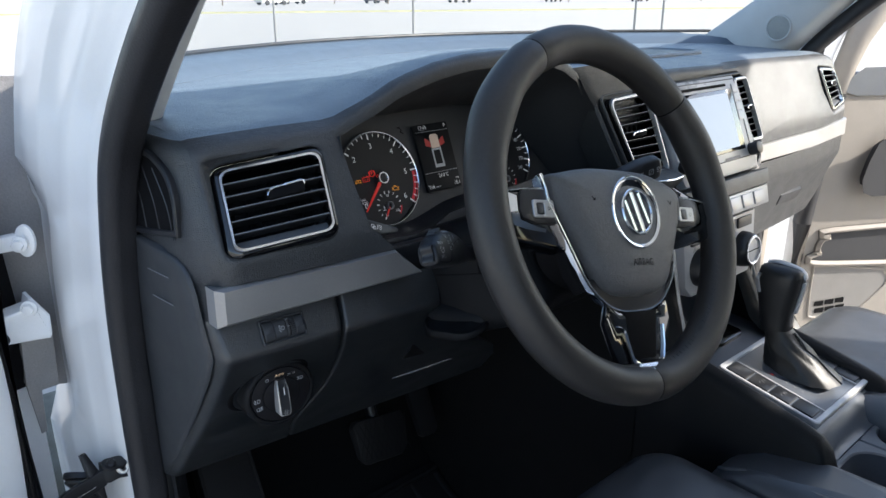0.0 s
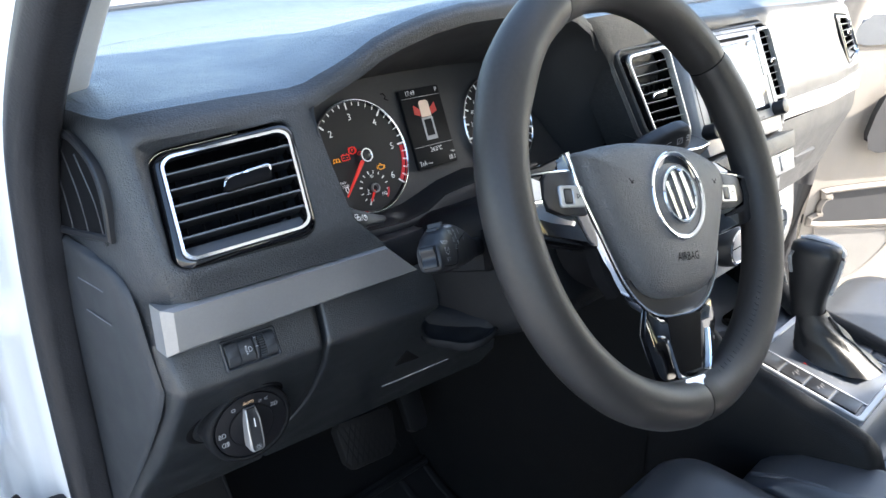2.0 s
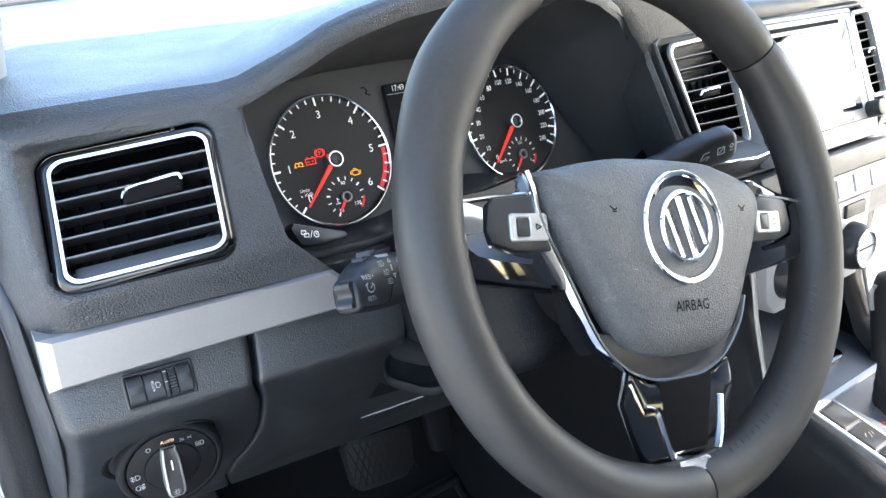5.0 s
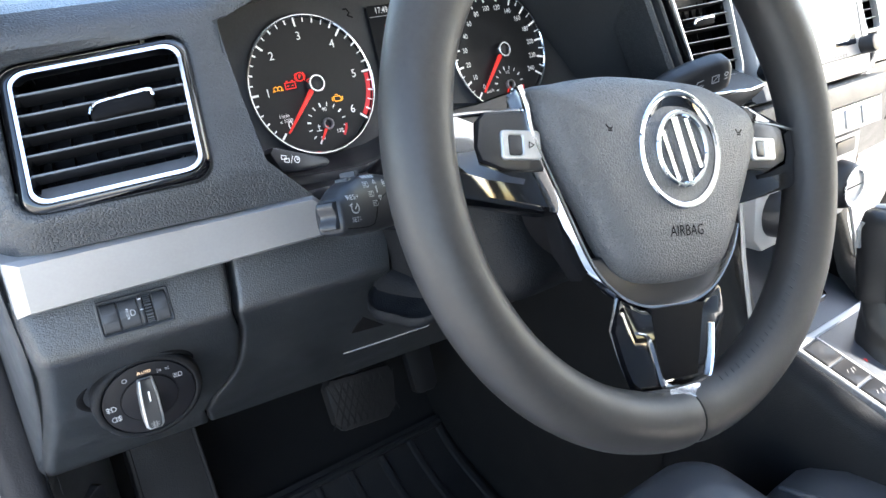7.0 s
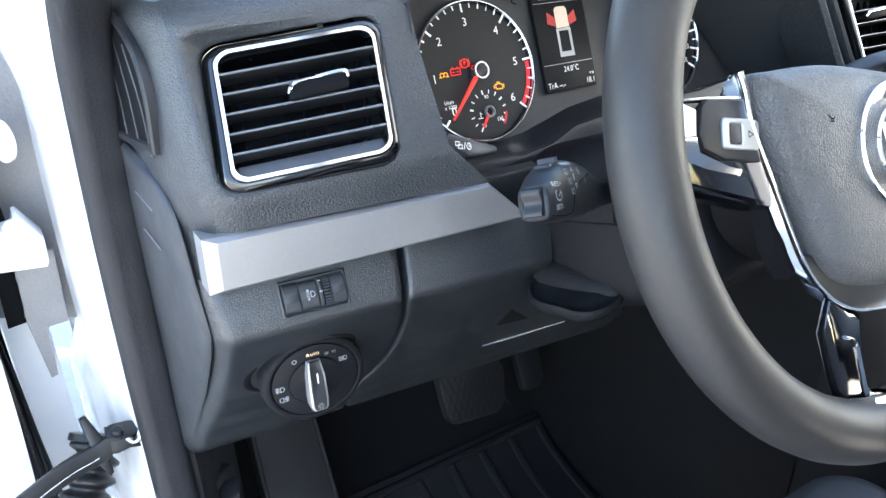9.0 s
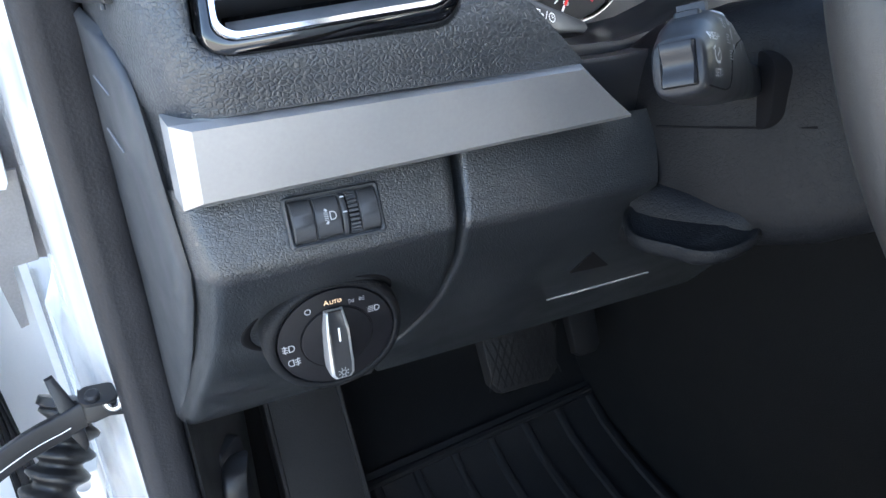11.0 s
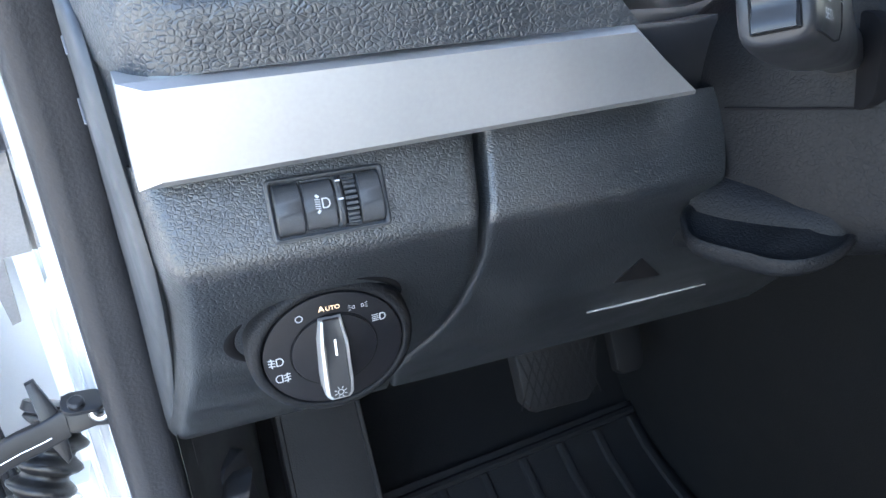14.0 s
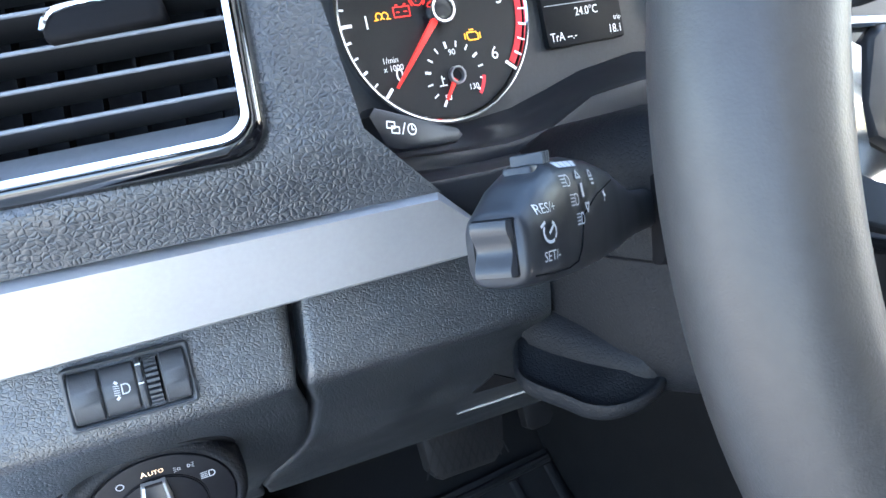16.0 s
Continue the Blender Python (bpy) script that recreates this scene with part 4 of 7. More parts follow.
def build_lower_panels():
    t = thing("lower_dash_panel", (-.28, .18, 1.07), "charcoal grained lower dash panel holding the light switches", "dash panel")
    rows = []
    for z, y, l, s in zip(LOW_Z, LOW_Y, LOW_L, LOW_S):
        at = lambda x: y - 0.10 * (x + 0.25)
        row = [V((l - .0085, at(l) + .045, z)), V((l - .0075, at(l) + .016, z)), V((l - .0060, at(l) + .0095, z)), V((l - .0040, at(l) + .0050, z)), V((l - .0018, at(l) + .0020, z)), V((l, at(l) + .0006, z))]
        for u in (0.02, .06, .2, .4, .6, .8, .95):
            x = l + (s - l) * u
            row.append(V((x, at(x), z)))
        row += [V((s - .0016, at(s) + .0004, z)), V((s - .0003, at(s) + .0018, z)), V((s, at(s) + .012, z))]
        rows.append(row)
    bm = bmesh.new()
    grid(bm, rows)
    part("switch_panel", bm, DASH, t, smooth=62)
    rows = []
    right = [-.0985, -.0985, -.100, -.1025, -.1035, -.1035, -.1020, -.099, -.090, -.06, -.02, .03, .06, .08, .08, .08, .08]
    for z, y, s, gap, r in zip(LOW_Z, LOW_Y, LOW_S, LOW_GAP, right):
        s2 = s + gap
        at = lambda x: y - 0.10 * (x + 0.25)
        row = [V((s2, at(s2) + .012, z)), V((s2 + .0003, at(s2) + .0020, z)), V((s2 + .0014, at(s2) + .0004, z)), V((s2 + .0035, at(s2), z))]
        for u in (.06, .2, .4, .6, .8, .96):
            x = s2 + (r - s2) * u
            row.append(V((x, at(x), z)))
        row += [V((r - .0012, at(r) + .0008, z)), V((r, at(r) + .004, z)), V((r + .001, at(r) + .03, z))]
        rows.append(row)
    bm = bmesh.new()
    grid(bm, rows)
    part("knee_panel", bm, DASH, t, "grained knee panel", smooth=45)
    bm = bmesh.new()
    grid(bm, [[V((s - 0.004, y + 0.0115 - 0.1 * (s + .25), z)), V((s + 0.010, y + 0.0115 - 0.1 * (s + .25), z))] for z, y, s in zip(LOW_Z, LOW_Y, LOW_S)])
    part("seam_backing", bm, DEEP, t, "dark joint")
    # pale lip under the column, its caught light put into the colour, and above it a black patch for the small
    # triangular hole's shade
    bm = bmesh.new()
    tube(bm, LIP, [0.0005, .0010, .0009, .0005], 8)
    part("lower_lip", bm, DIMPRINT, t, "thin edge with the light it catches put into its pale colour")
    bm = bmesh.new()
    hole = [V((x, lerp(-z, [-q for q in LOW_Z], LOW_Y) - .10 * (x + .25) - .0008, z)) for x, z in TRI]
    vs = grid(bm, [hole, [p + V((0, .003, 0)) for p in hole]], True)
    bm.faces.new(vs[0])
    part("triangle_hole", bm, DEEP, t, "black patch for the shade of a small three-cornered hole")


build_lower_panels()


def lamp_glyph(f, s, mat, parent, kind):
    """Small printed lamp signs of height s."""
    bm = bmesh.new()
    w = s * 0.11
    d = lambda x: [(x, s * .42), *[(x + s * .30 + px, py) for px, py in arc(0, 0, s * .34, 90, -90, 10, s * .42)], (x, -s * .42), (x, s * .42)]
    m = lambda x: [(-px, py) for px, py in d(x)]
    if kind == "level":
        bars(bm, f, [d(0.05 * s)], w)
        for k in range(5):
            bars(bm, f, [[(-s * .62, s * (.42 - .2 * k)), (-s * .18, s * (.36 - .2 * k))]], w * .6)
        bars(bm, f, [[(-s * .45, s * .75), (-s * .3, s * .6)], [(-s * .45, -s * .78), (-s * .3, -s * .62)]], w * 2.2)
    elif kind == "head":
        bars(bm, f, [d(0)], w)
        for k in range(4):
            bars(bm, f, [[(-s * .95, s * (.40 - .265 * k)), (-s * .18, s * (.40 - .265 * k))]], w * .8)
    elif kind == "side":
        bars(bm, f, [[(x + s * .65, y) for x, y in [(p[0] * .7, p[1] * .7) for p in d(0)]], [(x - s * .65, y) for x, y in [(p[0] * .7, p[1] * .7) for p in m(0)]]], w)
        for sg in (-1, 1):
            for k in (-1, 0, 1):
                bars(bm, f, [[(sg * s * 1.35, k * s * .38), (sg * s * 1.75, k * s * .5)]], w)
    elif kind in ("fog", "rear"):
        g = 1 if kind == "fog" else -1
        bars(bm, f, [[(x * g, y) for x, y in d(0.05 * s)]], w)
        for k in range(3):
            bars(bm, f, [[(-g * s * .75, s * (.40 - .33 * k)), (-g * s * .12, s * (.30 - .33 * k))]], w)
        bars(bm, f, [[(-g * s * .5, s * .55), (-g * s * .40, s * .18), (-g * s * .52, -s * .15), (-g * s * .42, -s * .55)]], w)
    elif kind == "bulb":
        bars(bm, f, [arc(0, 0, s * .42, 0, 360, 16)], w)
        for k in range(8):
            a = radians(22 + 45 * k)
            bars(bm, f, [[(math.cos(a) * s * .62, math.sin(a) * s * .62), (math.cos(a) * s * .95, math.sin(a) * s * .95)]], w)
    elif kind == "ring":
        bars(bm, f, [arc(0, 0, s * .42, 0, 360, 18)], w * 1.2)
    elif kind == "wiper":
        bars(bm, f, [arc(0, -s * .3, s * .62, 150, 30, 8) + [(s * .1, -s * .25), (-s * .1, -s * .25), arc(0, -s * .3, s * .62, 150, 30, 8)[0]]], w)
    return part("symbol", bm, mat, parent, smooth=0)


def build_level_switch():
    """Roller that sets the lamp height, in a sunk frame of the lower panel."""
    t = thing("headlamp_level_switch", (-.28, .16, 1.2), "black headlamp height switch with a ribbed roller", "switch")
    f = Frame((-.2788, .1625, 1.2090), (1, -.11, 0.0), (.08, 0.56, 1))
    bm = bmesh.new()
    rim(bm, f, rrect(.0218, .0116, .0018), rrect(.0199, .0099, .0012), -.006, 0.0012, .0008)
    part("frame", bm, COVER, t)
    bm = bmesh.new()
    slab(bm, f, rrect(.0201, .0101, .0012), -.008, -.0055, 0)
    part("backing", bm, DEEP, t)

    def barrel(a0, a1, r, bulge, name, ribs=0, mat=PLASTIC):
        bm = bmesh.new()
        rows = []
        for a in (a0, a0 + .0006, a1 - .0006, a1):
            e = .0005 if a in (a0, a1) else 0
            rows.append([f(a, (r - e) * math.sin(radians(g)), bulge * math.cos(radians(g)) - e - .0005) for g in np.linspace(-90, 90, 19)])
        grid(bm, rows)
        p = part(name, bm, mat, t)
        for k in range(ribs):
            bm = bmesh.new()
            g = radians(-75 + 150 * k / (ribs - 1))
            g2 = g + radians(6)
            grid(bm, [[f(a, (r + h) * math.sin(w), (bulge + h) * math.cos(w) - .0005) for w, h in ((g, -.0004), (g, .0011), (g2, .0011), (g2, -.0004))] for a in (a0 + .0005, a1 - .0005)], cap=True)
            part("rib", bm, COVER, p)
        return p

    barrel(-.0197, -.0098, .0092, .0044, "left_barrel")
    barrel(-.0094, .0022, .0088, .0036, "symbol_barrel")
    barrel(.0026, .0050, .0094, .0044, "mark_ring")
    barrel(.0052, .0104, .0086, .0040, "roller", 13, DEEP)
    barrel(.0108, .0197, .0092, .0044, "right_barrel")
    lamp_glyph(f.at(-.0030, 0.0, .0034), .0040, PRINT, t, "level")
    bm = bmesh.new()
    bars(bm, f.at(.0038, .0005, .0041), [[(-.0008, 0), (.0008, 0)]], .0006)
    bars(bm, f.at(.0038, .0072, .0034), [[(-.0008, 0), (.0008, 0)]], .0006)
    part("index_mark", bm, PRINT, t, smooth=0)


def build_light_switch():
    t = thing("light_switch", (-.277, .18, 1.12), "round black rotary light switch with a silver-edged grip set to auto", "light switch")
    f = Frame((-.2790, .1765, 1.1348), (1, -.10, 0.02), (0, 0.02, 1))
    bm = bmesh.new()
    rows = []
    for r, h in ((.0040, -.075), (.0056, -.020), (.0062, -.008), (.0058, -.0030), (.0048, -.0006), (.0030, .0008), (.0012, .0010), (.0005, .0004), (.0002, -.002)):
        rows.append([f((.0303 + r) * math.cos(a), (.0275 + r) * math.sin(a), h) for a in [k / 56 * math.tau for k in range(56)]])
    grid(bm, rows, True)
    part("housing", bm, SHROUD, t, smooth=60)
    # tapering black crescents stand in for the shade round the barrel
    for a0, a1, wide in ((140, 250, .0055), (5, 85, .0042)):
        bm = bmesh.new()
        pts, rad = [], []
        for k in range(17):
            a = radians(a0 + (a1 - a0) * k / 16)
            e = .0062 + wide * .55 * math.sin(math.pi * k / 16)
            p = f((.0303 + e) * math.cos(a), (.0275 + e) * math.sin(a), 0)
            pts.append(V((p.x, lerp(-p.z, [-q for q in LOW_Z], LOW_Y) - .10 * (p.x + .25) + .0006, p.z)))
            rad.append(.0004 + wide * .5 * math.sin(math.pi * k / 16))
        tube(bm, pts, rad, 10, flat=.35, up=(0, -.82, -.57))
        part("barrel_gap", bm, DEEP, t, "black crescent for the shade in the gap beside the switch barrel")
    bm = bmesh.new()
    slab(bm, f, oval(.0302, .0274, 56), -.004, .0010, .0008)
    dial = part("dial", bm, DIALBLACK, t)
    bm = bmesh.new()
    slab(bm, f, oval(.0184, .0172, 44), 0.0, .0020, .0006)
    part("hub", bm, DIALBLACK, t)
    bm = bmesh.new()
    rim(bm, f, oval(.0191, .0179, 44), oval(.0185, .0173, 44), 0.0, .0013, .0001)
    part("hub_gap", bm, DEEP, t)
    g = f.turned(-2).at(-.0012, 0, 0)
    outl = [(.0046, .0170), (-.0046, .0170), (-.0060, 0.008), (-.0064, -.0100), (-.0060, -.0160), (-.0042, -.0180), (.0042, -.0180), (.0060, -.0160), (.0064, -.0100), (.0060, .008)]
    rise = lambda b: lerp(b, [-.018, -.010, .006, .0171], [.0125, .0118, .0100, .0050])
    bm = bmesh.new()
    rows = [[g(a * 1.04, b, .0015) for a, b in outl], [g(a, b, rise(b) - .0016) for a, b in outl], [g(a * .93, b * .985, rise(b) - .0004) for a, b in outl], [g(a * .80, b * .955, rise(b)) for a, b in outl]]
    vs = grid(bm, rows, True)
    bm.faces.new(vs[-1])
    grip = part("grip", bm, SILVER, t, "silver-sided grip", smooth=35)
    bm = bmesh.new()
    rows = [[g(a * .74, b * (.94 if b < 0 else 1.03), rise(b) - .001) for a, b in outl], [g(a * .72, b * (.93 if b < 0 else 1.02), rise(b) + .0004) for a, b in outl], [g(a * .66, b * .91, rise(b) + .0008) for a, b in outl]]
    vs = grid(bm, rows, True)
    bm.faces.new(vs[-1])
    part("grip_face", bm, SMOOTH, grip, "black grip face", smooth=35)
    bm = bmesh.new()
    bars(bm, Frame(g(0, .0075, .0107), g.u, g.v + g.n * -.16), [[(0, -.0034), (0, .0034)]], .0009)
    part("index_mark", bm, WHITE, grip, smooth=0)
    lamp_glyph(Frame(g(0, -.0136, .0130), g.u, g.v + g.n * -.06), .0029, PRINT, grip, "bulb")
    for a, b, kind, s in ((-.0129, .0187, "ring", .0034), (.0120, .0186, "side", .0023), (.0209, .0110, "head", .0036), (-.0249, .0003, "fog", .0042), (-.0232, -.0082, "rear", .0042)):
        lamp_glyph(f.at(a, b, .0011), s, PRINT, dial, kind)
    words("A", f.at(-.0034, .0211, .0013), .0038, AUTO, dial)
    words("UTO", f.at(.0014, .0208, .0013), .0029, AUTO, dial)


build_level_switch()
build_light_switch()


# ---- instruments ----
CL_V = V((0, 0.371, 0.928))


def cluster_frame(x, z, h=0.0):
    y = 0.242 + 0.40 * (z - 1.306)
    return Frame(V((x, y, z)) + V((0, -.928, .371)) * h, (1, 0, 0), CL_V)


def build_cluster():
    t = thing("instrument_cluster", (0, .25, 1.24), "lit instrument cluster with two round dials and a small display", "instrument cluster")
    bm = bmesh.new()
    f = cluster_frame(0, 1.306, -0.004)
    slab(bm, f, rrect(.215, .085, .03), -.01, 0, 0)
    part("panel", bm, PLASTIC, t)
    for cx, nm in ((-.1025, "tachometer"), (.0860, "speedometer")):
        g = cluster_frame(cx, 1.3065)
        bm = bmesh.new()
        slab(bm, g, oval(.0500, .0505, 64), -.004, -.0015, 0)
        dial = part(nm, bm, GAUGE, t, "round black dial with white figures")
        bm = bmesh.new()
        rim(bm, g, oval(.0530, .0535, 72), oval(.0507, .0512, 72), -.004, .0022, .0008)
        part("bright_ring", bm, CHROME, dial, "thin bright ring")
        ticks, fine, wide = bmesh.new(), bmesh.new(), bmesh.new()
        pt = lambda a, r: (r * math.cos(radians(a)), r * math.sin(radians(a)))
        if nm == "tachometer":
            ang = [225.5 - k * 44.2 for k in range(7)]
            for k in range(7):
                bars(ticks, g, [[pt(ang[k], .0450), pt(ang[k], .0506)]], .0016, -.0008)
                words(str(k), g.at(*pt(ang[k], .0372), -.0009), .0088, WHITE, dial, "figure")
                if k < 6:
                    for j in range(1, 5):
                        a = ang[k] - j * 44.2 / 5
                        bars(ticks, g, [[pt(a, .0478), pt(a, .0506)]], .0009 if j % 2 else .0012, -.0008)
            zone = bmesh.new()
            grid(zone, [[g(*pt(a, .0462), -.0010), g(*pt(a, .0500), -.0010)] for a in np.linspace(ang[5] - 2, ang[6] + 2, 14)])
            part("red_zone", zone, ZONE, dial, smooth=0)
            words("1/min", g.at(-.0295, -.0190, -.0009), .0040, WHITE, dial, "unit", squeeze=.95)
            words("x 1000", g.at(-.0285, -.0228, -.0009), .0040, WHITE, dial, "unit", squeeze=.95)
            needle_a, small_fig, zero = 226.5, ("50", "90", "130"), 228
        else:
            labels = ["0", "10", "20", "30", "40", "60", "80", "100", "120", "140", "160", "180", "200", "220", "240"]
            step = 260 / 14
            for k, s in enumerate(labels):
                a = 228 - k * step
                bars(ticks, g, [[pt(a, .0445), pt(a, .0503)]], .0016, -.0008)
                words(s, g.at(*pt(a, .0385), -.0009), .0062, WHITE, dial, "figure", squeeze=.85)
                if k < 14:
                    bars(ticks, g, [[pt(a - step / 2, .0475), pt(a - step / 2, .0503)]], .0009, -.0008)
            words("km/h", g.at(-.0200, -.0330, -.0009), .0042, WHITE, dial, "unit")
            needle_a, small_fig, zero = 228, ("0", "1/2", "1"), 228
        fine.free(), wide.free()
        part("dial_scale", ticks, WHITE, dial, "white dial scale", smooth=0)
        bm = bmesh.new()
        a = radians(needle_a)
        d = (math.cos(a), math.sin(a))
        e = (-d[1], d[0])
        for r0, r1, w0, w1 in ((-.006, .0445, .0022, .0006),):
            q = [(d[0] * r + e[0] * w, d[1] * r + e[1] * w) for r, w in ((r0, -w0), (r1, -w1), (r1, w1), (r0, w0))]
            slab(bm, g, q, .003, .0046, .0003)
        part("needle", bm, NEEDLE, dial, "red needle resting at zero")
        bm = bmesh.new()
        rim(bm, g, oval(.0068, .0068, 32), oval(.0048, .0048, 32), .002, .0075, .0005)
        part("hub_ring", bm, CHROME, dial, "bright hub ring")
        bm = bmesh.new()
        slab(bm, g, oval(.0049, .0049, 32), .002, .0066, .0005)
        part("hub_cap", bm, GLASSDARK, dial)
        # small dial
        s = g.at(.0040 if nm == "tachometer" else .0035, -.0310, -.0008)
        st = bmesh.new()
        for k in range(13):
            a = 235 - k * 22.5
            bars(st, s, [[pt(a, .0140), pt(a, .0166)]], .0008 if k % 3 else .0013, 0)
        part("small_scale", st, WHITE, dial, smooth=0)
        zone = bmesh.new()
        grid(zone, [[s(*pt(a, .0150), 0.0001), s(*pt(a, .0170), .0001)] for a in np.linspace(-8, -42, 6)])
        part("red_zone", zone, ZONE, dial, smooth=0)
        for tx, a, r in zip(small_fig, (236, 90, -38), (.0120, .0112, .0112)):
            words(tx, s.at(*pt(a, r), .0001), .0040, WHITE, dial, "figure")
        a = radians(234)
        d, e = (math.cos(a), math.sin(a)), (-math.sin(a), math.cos(a))
        bm = bmesh.new()
        slab(bm, s, [(d[0] * r + e[0] * w, d[1] * r + e[1] * w) for r, w in ((.002, -.0012), (.0135, -.0006), (.0135, .0006), (.002, .0012))], .0008, .0016, .0002)
        part("needle", bm, NEEDLE, dial, "small red needle")
        bm = bmesh.new()
        rim(bm, s, oval(.0044, .0044, 24), oval(.0032, .0032, 24), 0, .003, .0003)
        part("hub_ring", bm, SATIN, dial)
        if nm == "tachometer":
            bm = bmesh.new()
            w = g.at(-.0090, .0075, -.0009)
            bars(bm, w, [arc(0, 0, .0032, 0, 360, 16), arc(0, 0, .0042, 135, 225, 6), arc(0, 0, .0042, -45, 45, 6)], .0005)
            part("brake_lamp", bm, RED, dial, "lit red brake sign", smooth=0)
            words("P", w, .0042, RED, dial, "brake_letter")
            bm = bmesh.new()
            w = g.at(-.0182, .0025, -.0009)
            bars(bm, w, [[(-.0042, .0022), (.0042, .0022), (.0042, -.0024), (-.0042, -.0024), (-.0042, .0022)], [(-.0028, .0032), (-.0016, .0032)], [(.0016, .0032), (.0028, .0032)],
                         [(-.0028, -.0002), (-.0012, -.0002)], [(.0012, -.0002), (.0028, -.0002)]], .0005)
            part("battery_lamp", bm, RED, dial, "lit red battery sign", smooth=0)
            bm = bmesh.new()
            w = g.at(-.0288, .0015, -.0009)
            bars(bm, w, [arc(-.0016, 0, .0016, -70, 250, 12), arc(.0016, 0, .0016, -70, 250, 12), [(-.0042, -.0016), (-.0022, -.0016)], [(.0022, -.0016), (.0042, -.0016)]], .0005)
            part("glow_lamp", bm, AMBER, dial, "lit amber glow-plug sign", smooth=0)
            bm = bmesh.new()
            w = g.at(.0175, -.0135, -.0009)
            bars(bm, w, [[(-.0028, .0018), (.0022, .0018), (.0034, .0006), (.0034, -.0020), (-.0018, -.0020), (-.0028, -.0008), (-.0028, .0018)], [(-.0042, .0014), (-.0042, -.0012)],
                         [(-.0012, .0030), (.0012, .0030)], [(.0046, .0012), (.0046, -.0016)]], .0006)
            part("engine_lamp", bm, AMBER, dial, "lit amber engine sign", smooth=0)
            w = s.at(-.0082, -.0022, .0001)
            bm = bmesh.new()
            bars(bm, w, [[(0, .003), (0, -.001)], [(-.002, -.0016), (.002, -.0016)], [(0, .0016), (.0014, .0016)]], .0006)
            part("coolant_sign", bm, WHITE, dial, smooth=0)
    # display between the dials
    g = Frame(cluster_frame(-.0145, 1.3185).o, (1, 0, 0), CL_V)
    bm = bmesh.new()
    slab(bm, g, rrect(.0262, .0395, .002), -.003, .0006, .0003)
    dis = part("display", bm, DISPLAY, t, "small lit driver display")
    words("17:49", g.at(-.0195, .0350, .0007), .0068, WHITE, dis, "clock", align="LEFT", squeeze=.85)
    words("P", g.at(.0215, .0350, .0007), .0062, WHITE, dis, "gear_letter")
    words("24.0°C", g.at(.002, -.0228, .0007), .0062, WHITE, dis, "temperature", squeeze=.9)
    words("TrA --.-", g.at(-.0245, -.0345, .0007), .0064, WHITE, dis, "trip_text", align="LEFT", squeeze=.88)
    words("18.1", g.at(.0250, -.0345, .0007), .0064, WHITE, dis, "trip_figure", align="RIGHT", squeeze=.9)
    words("trip", g.at(.0250, -.0285, .0007), .0036, WHITE, dis, "trip_unit", align="RIGHT")
    bm = bmesh.new()
    bars(bm, g.at(0, 0, .0007), [[(-.025, .0305), (.025, .0305)]], .0004)
    part("rule_line", bm, PRINT, dis, smooth=0)
    bm = bmesh.new()
    bars(bm, g.at(0, 0, .0007), [[(-.025, -.0180), (.025, -.0180)]], .0004)
    part("rule_line", bm, PRINT, dis, smooth=0)
    pic = g.at(.001, .0062, .0007)
    bm = bmesh.new()
    slab(bm, pic, [(.0062, .0185), (.004, .0205), (-.004, .0205), (-.0062, .0185), (-.0066, .004), (.0066, .004)], 0, .0003, .0001)
    part("car_picture", bm, material("picture_cream", (.45, .34, .28), .5, emit=(1, .8, .65), emit_strength=.05), dis, "small picture of a pickup")
    bm = bmesh.new()
    rim(bm, pic, [(.0072, .0035), (-.0072, .0035), (-.0074, -.0190), (.0074, -.0190)], [(.0050, .0015), (-.0050, .0015), (-.0052, -.0150), (.0052, -.0150)], 0, .0003, .0001)
    part("car_bed_picture", bm, PRINT, dis)
    for sg in (-1, 1):
        bm = bmesh.new()
        slab(bm, pic, [(sg * a, b) for a, b in ([(.0066, .0120), (.0140, .0170), (.0150, .0080), (.0075, .0055)][::sg])], 0, .0002, .00005)
        part("door_picture", bm, material("picture_red", (.25, .02, .02), .5, emit=(1, .06, .04), emit_strength=.03), dis, "red open door sign")
    bm = bmesh.new()
    bars(bm, cluster_frame(-.0560, 1.353, -.003), [[(-.004, .003), (-.001, .003), (.001, 0), (-.001, -.002), (.003, -.004)]], .0012)
    part("unlit_arrow", bm, DEEP, t, "unlit indicator arrow", smooth=0)
    # lower bezel with its soft dip under the tachometer, and the button bar
    xs = [-.200, -.18, -.155, -.126, -.11, -.096, -.08, -.069, -.046, -.02, .02, .06, .09]
    rows = []
    for x in xs:
        zd = lerp(x, [-.2, -.14, -.10, -.06, -.03, .02, .08, .2], [1.262, 1.2555, 1.2525, 1.2555, 1.265, 1.270, 1.262, 1.262])
        yd = .242 + .4 * (zd - 1.306)
        z1 = lerp(x, [-.2, -.155, -.126, -.096, -.069, -.046, .0, .2], [1.2605, 1.2590, 1.2560, 1.2540, 1.2570, 1.2680, 1.272, 1.272])
        z2 = lerp(x, [-.2, -.152, -.119, -.09, .2], [1.258, 1.257, 1.255, 1.256, 1.262])
        rows.append([V((x, yd + .006, zd + .002)), V((x, yd - .002, zd + .001)), V((x, (yd + .19) / 2, (zd + z1) / 2 - .003)), V((x, .1955, z1 - .0010)), V((x, .1905, z1)), V((x, .1890, z1 - .002)), V((x, .1880, z1 - .0055)),
                     V((x, .184, z2 - .0045)), V((x, .1695, z2 - .0006)), V((x, .1655, z2)), V((x, .1640, z2 - .002)), V((x, .1645, z2 - .012)), V((x, .166, z2 - .03)), V((x, .18, z2 - .06))])
    bm = bmesh.new()
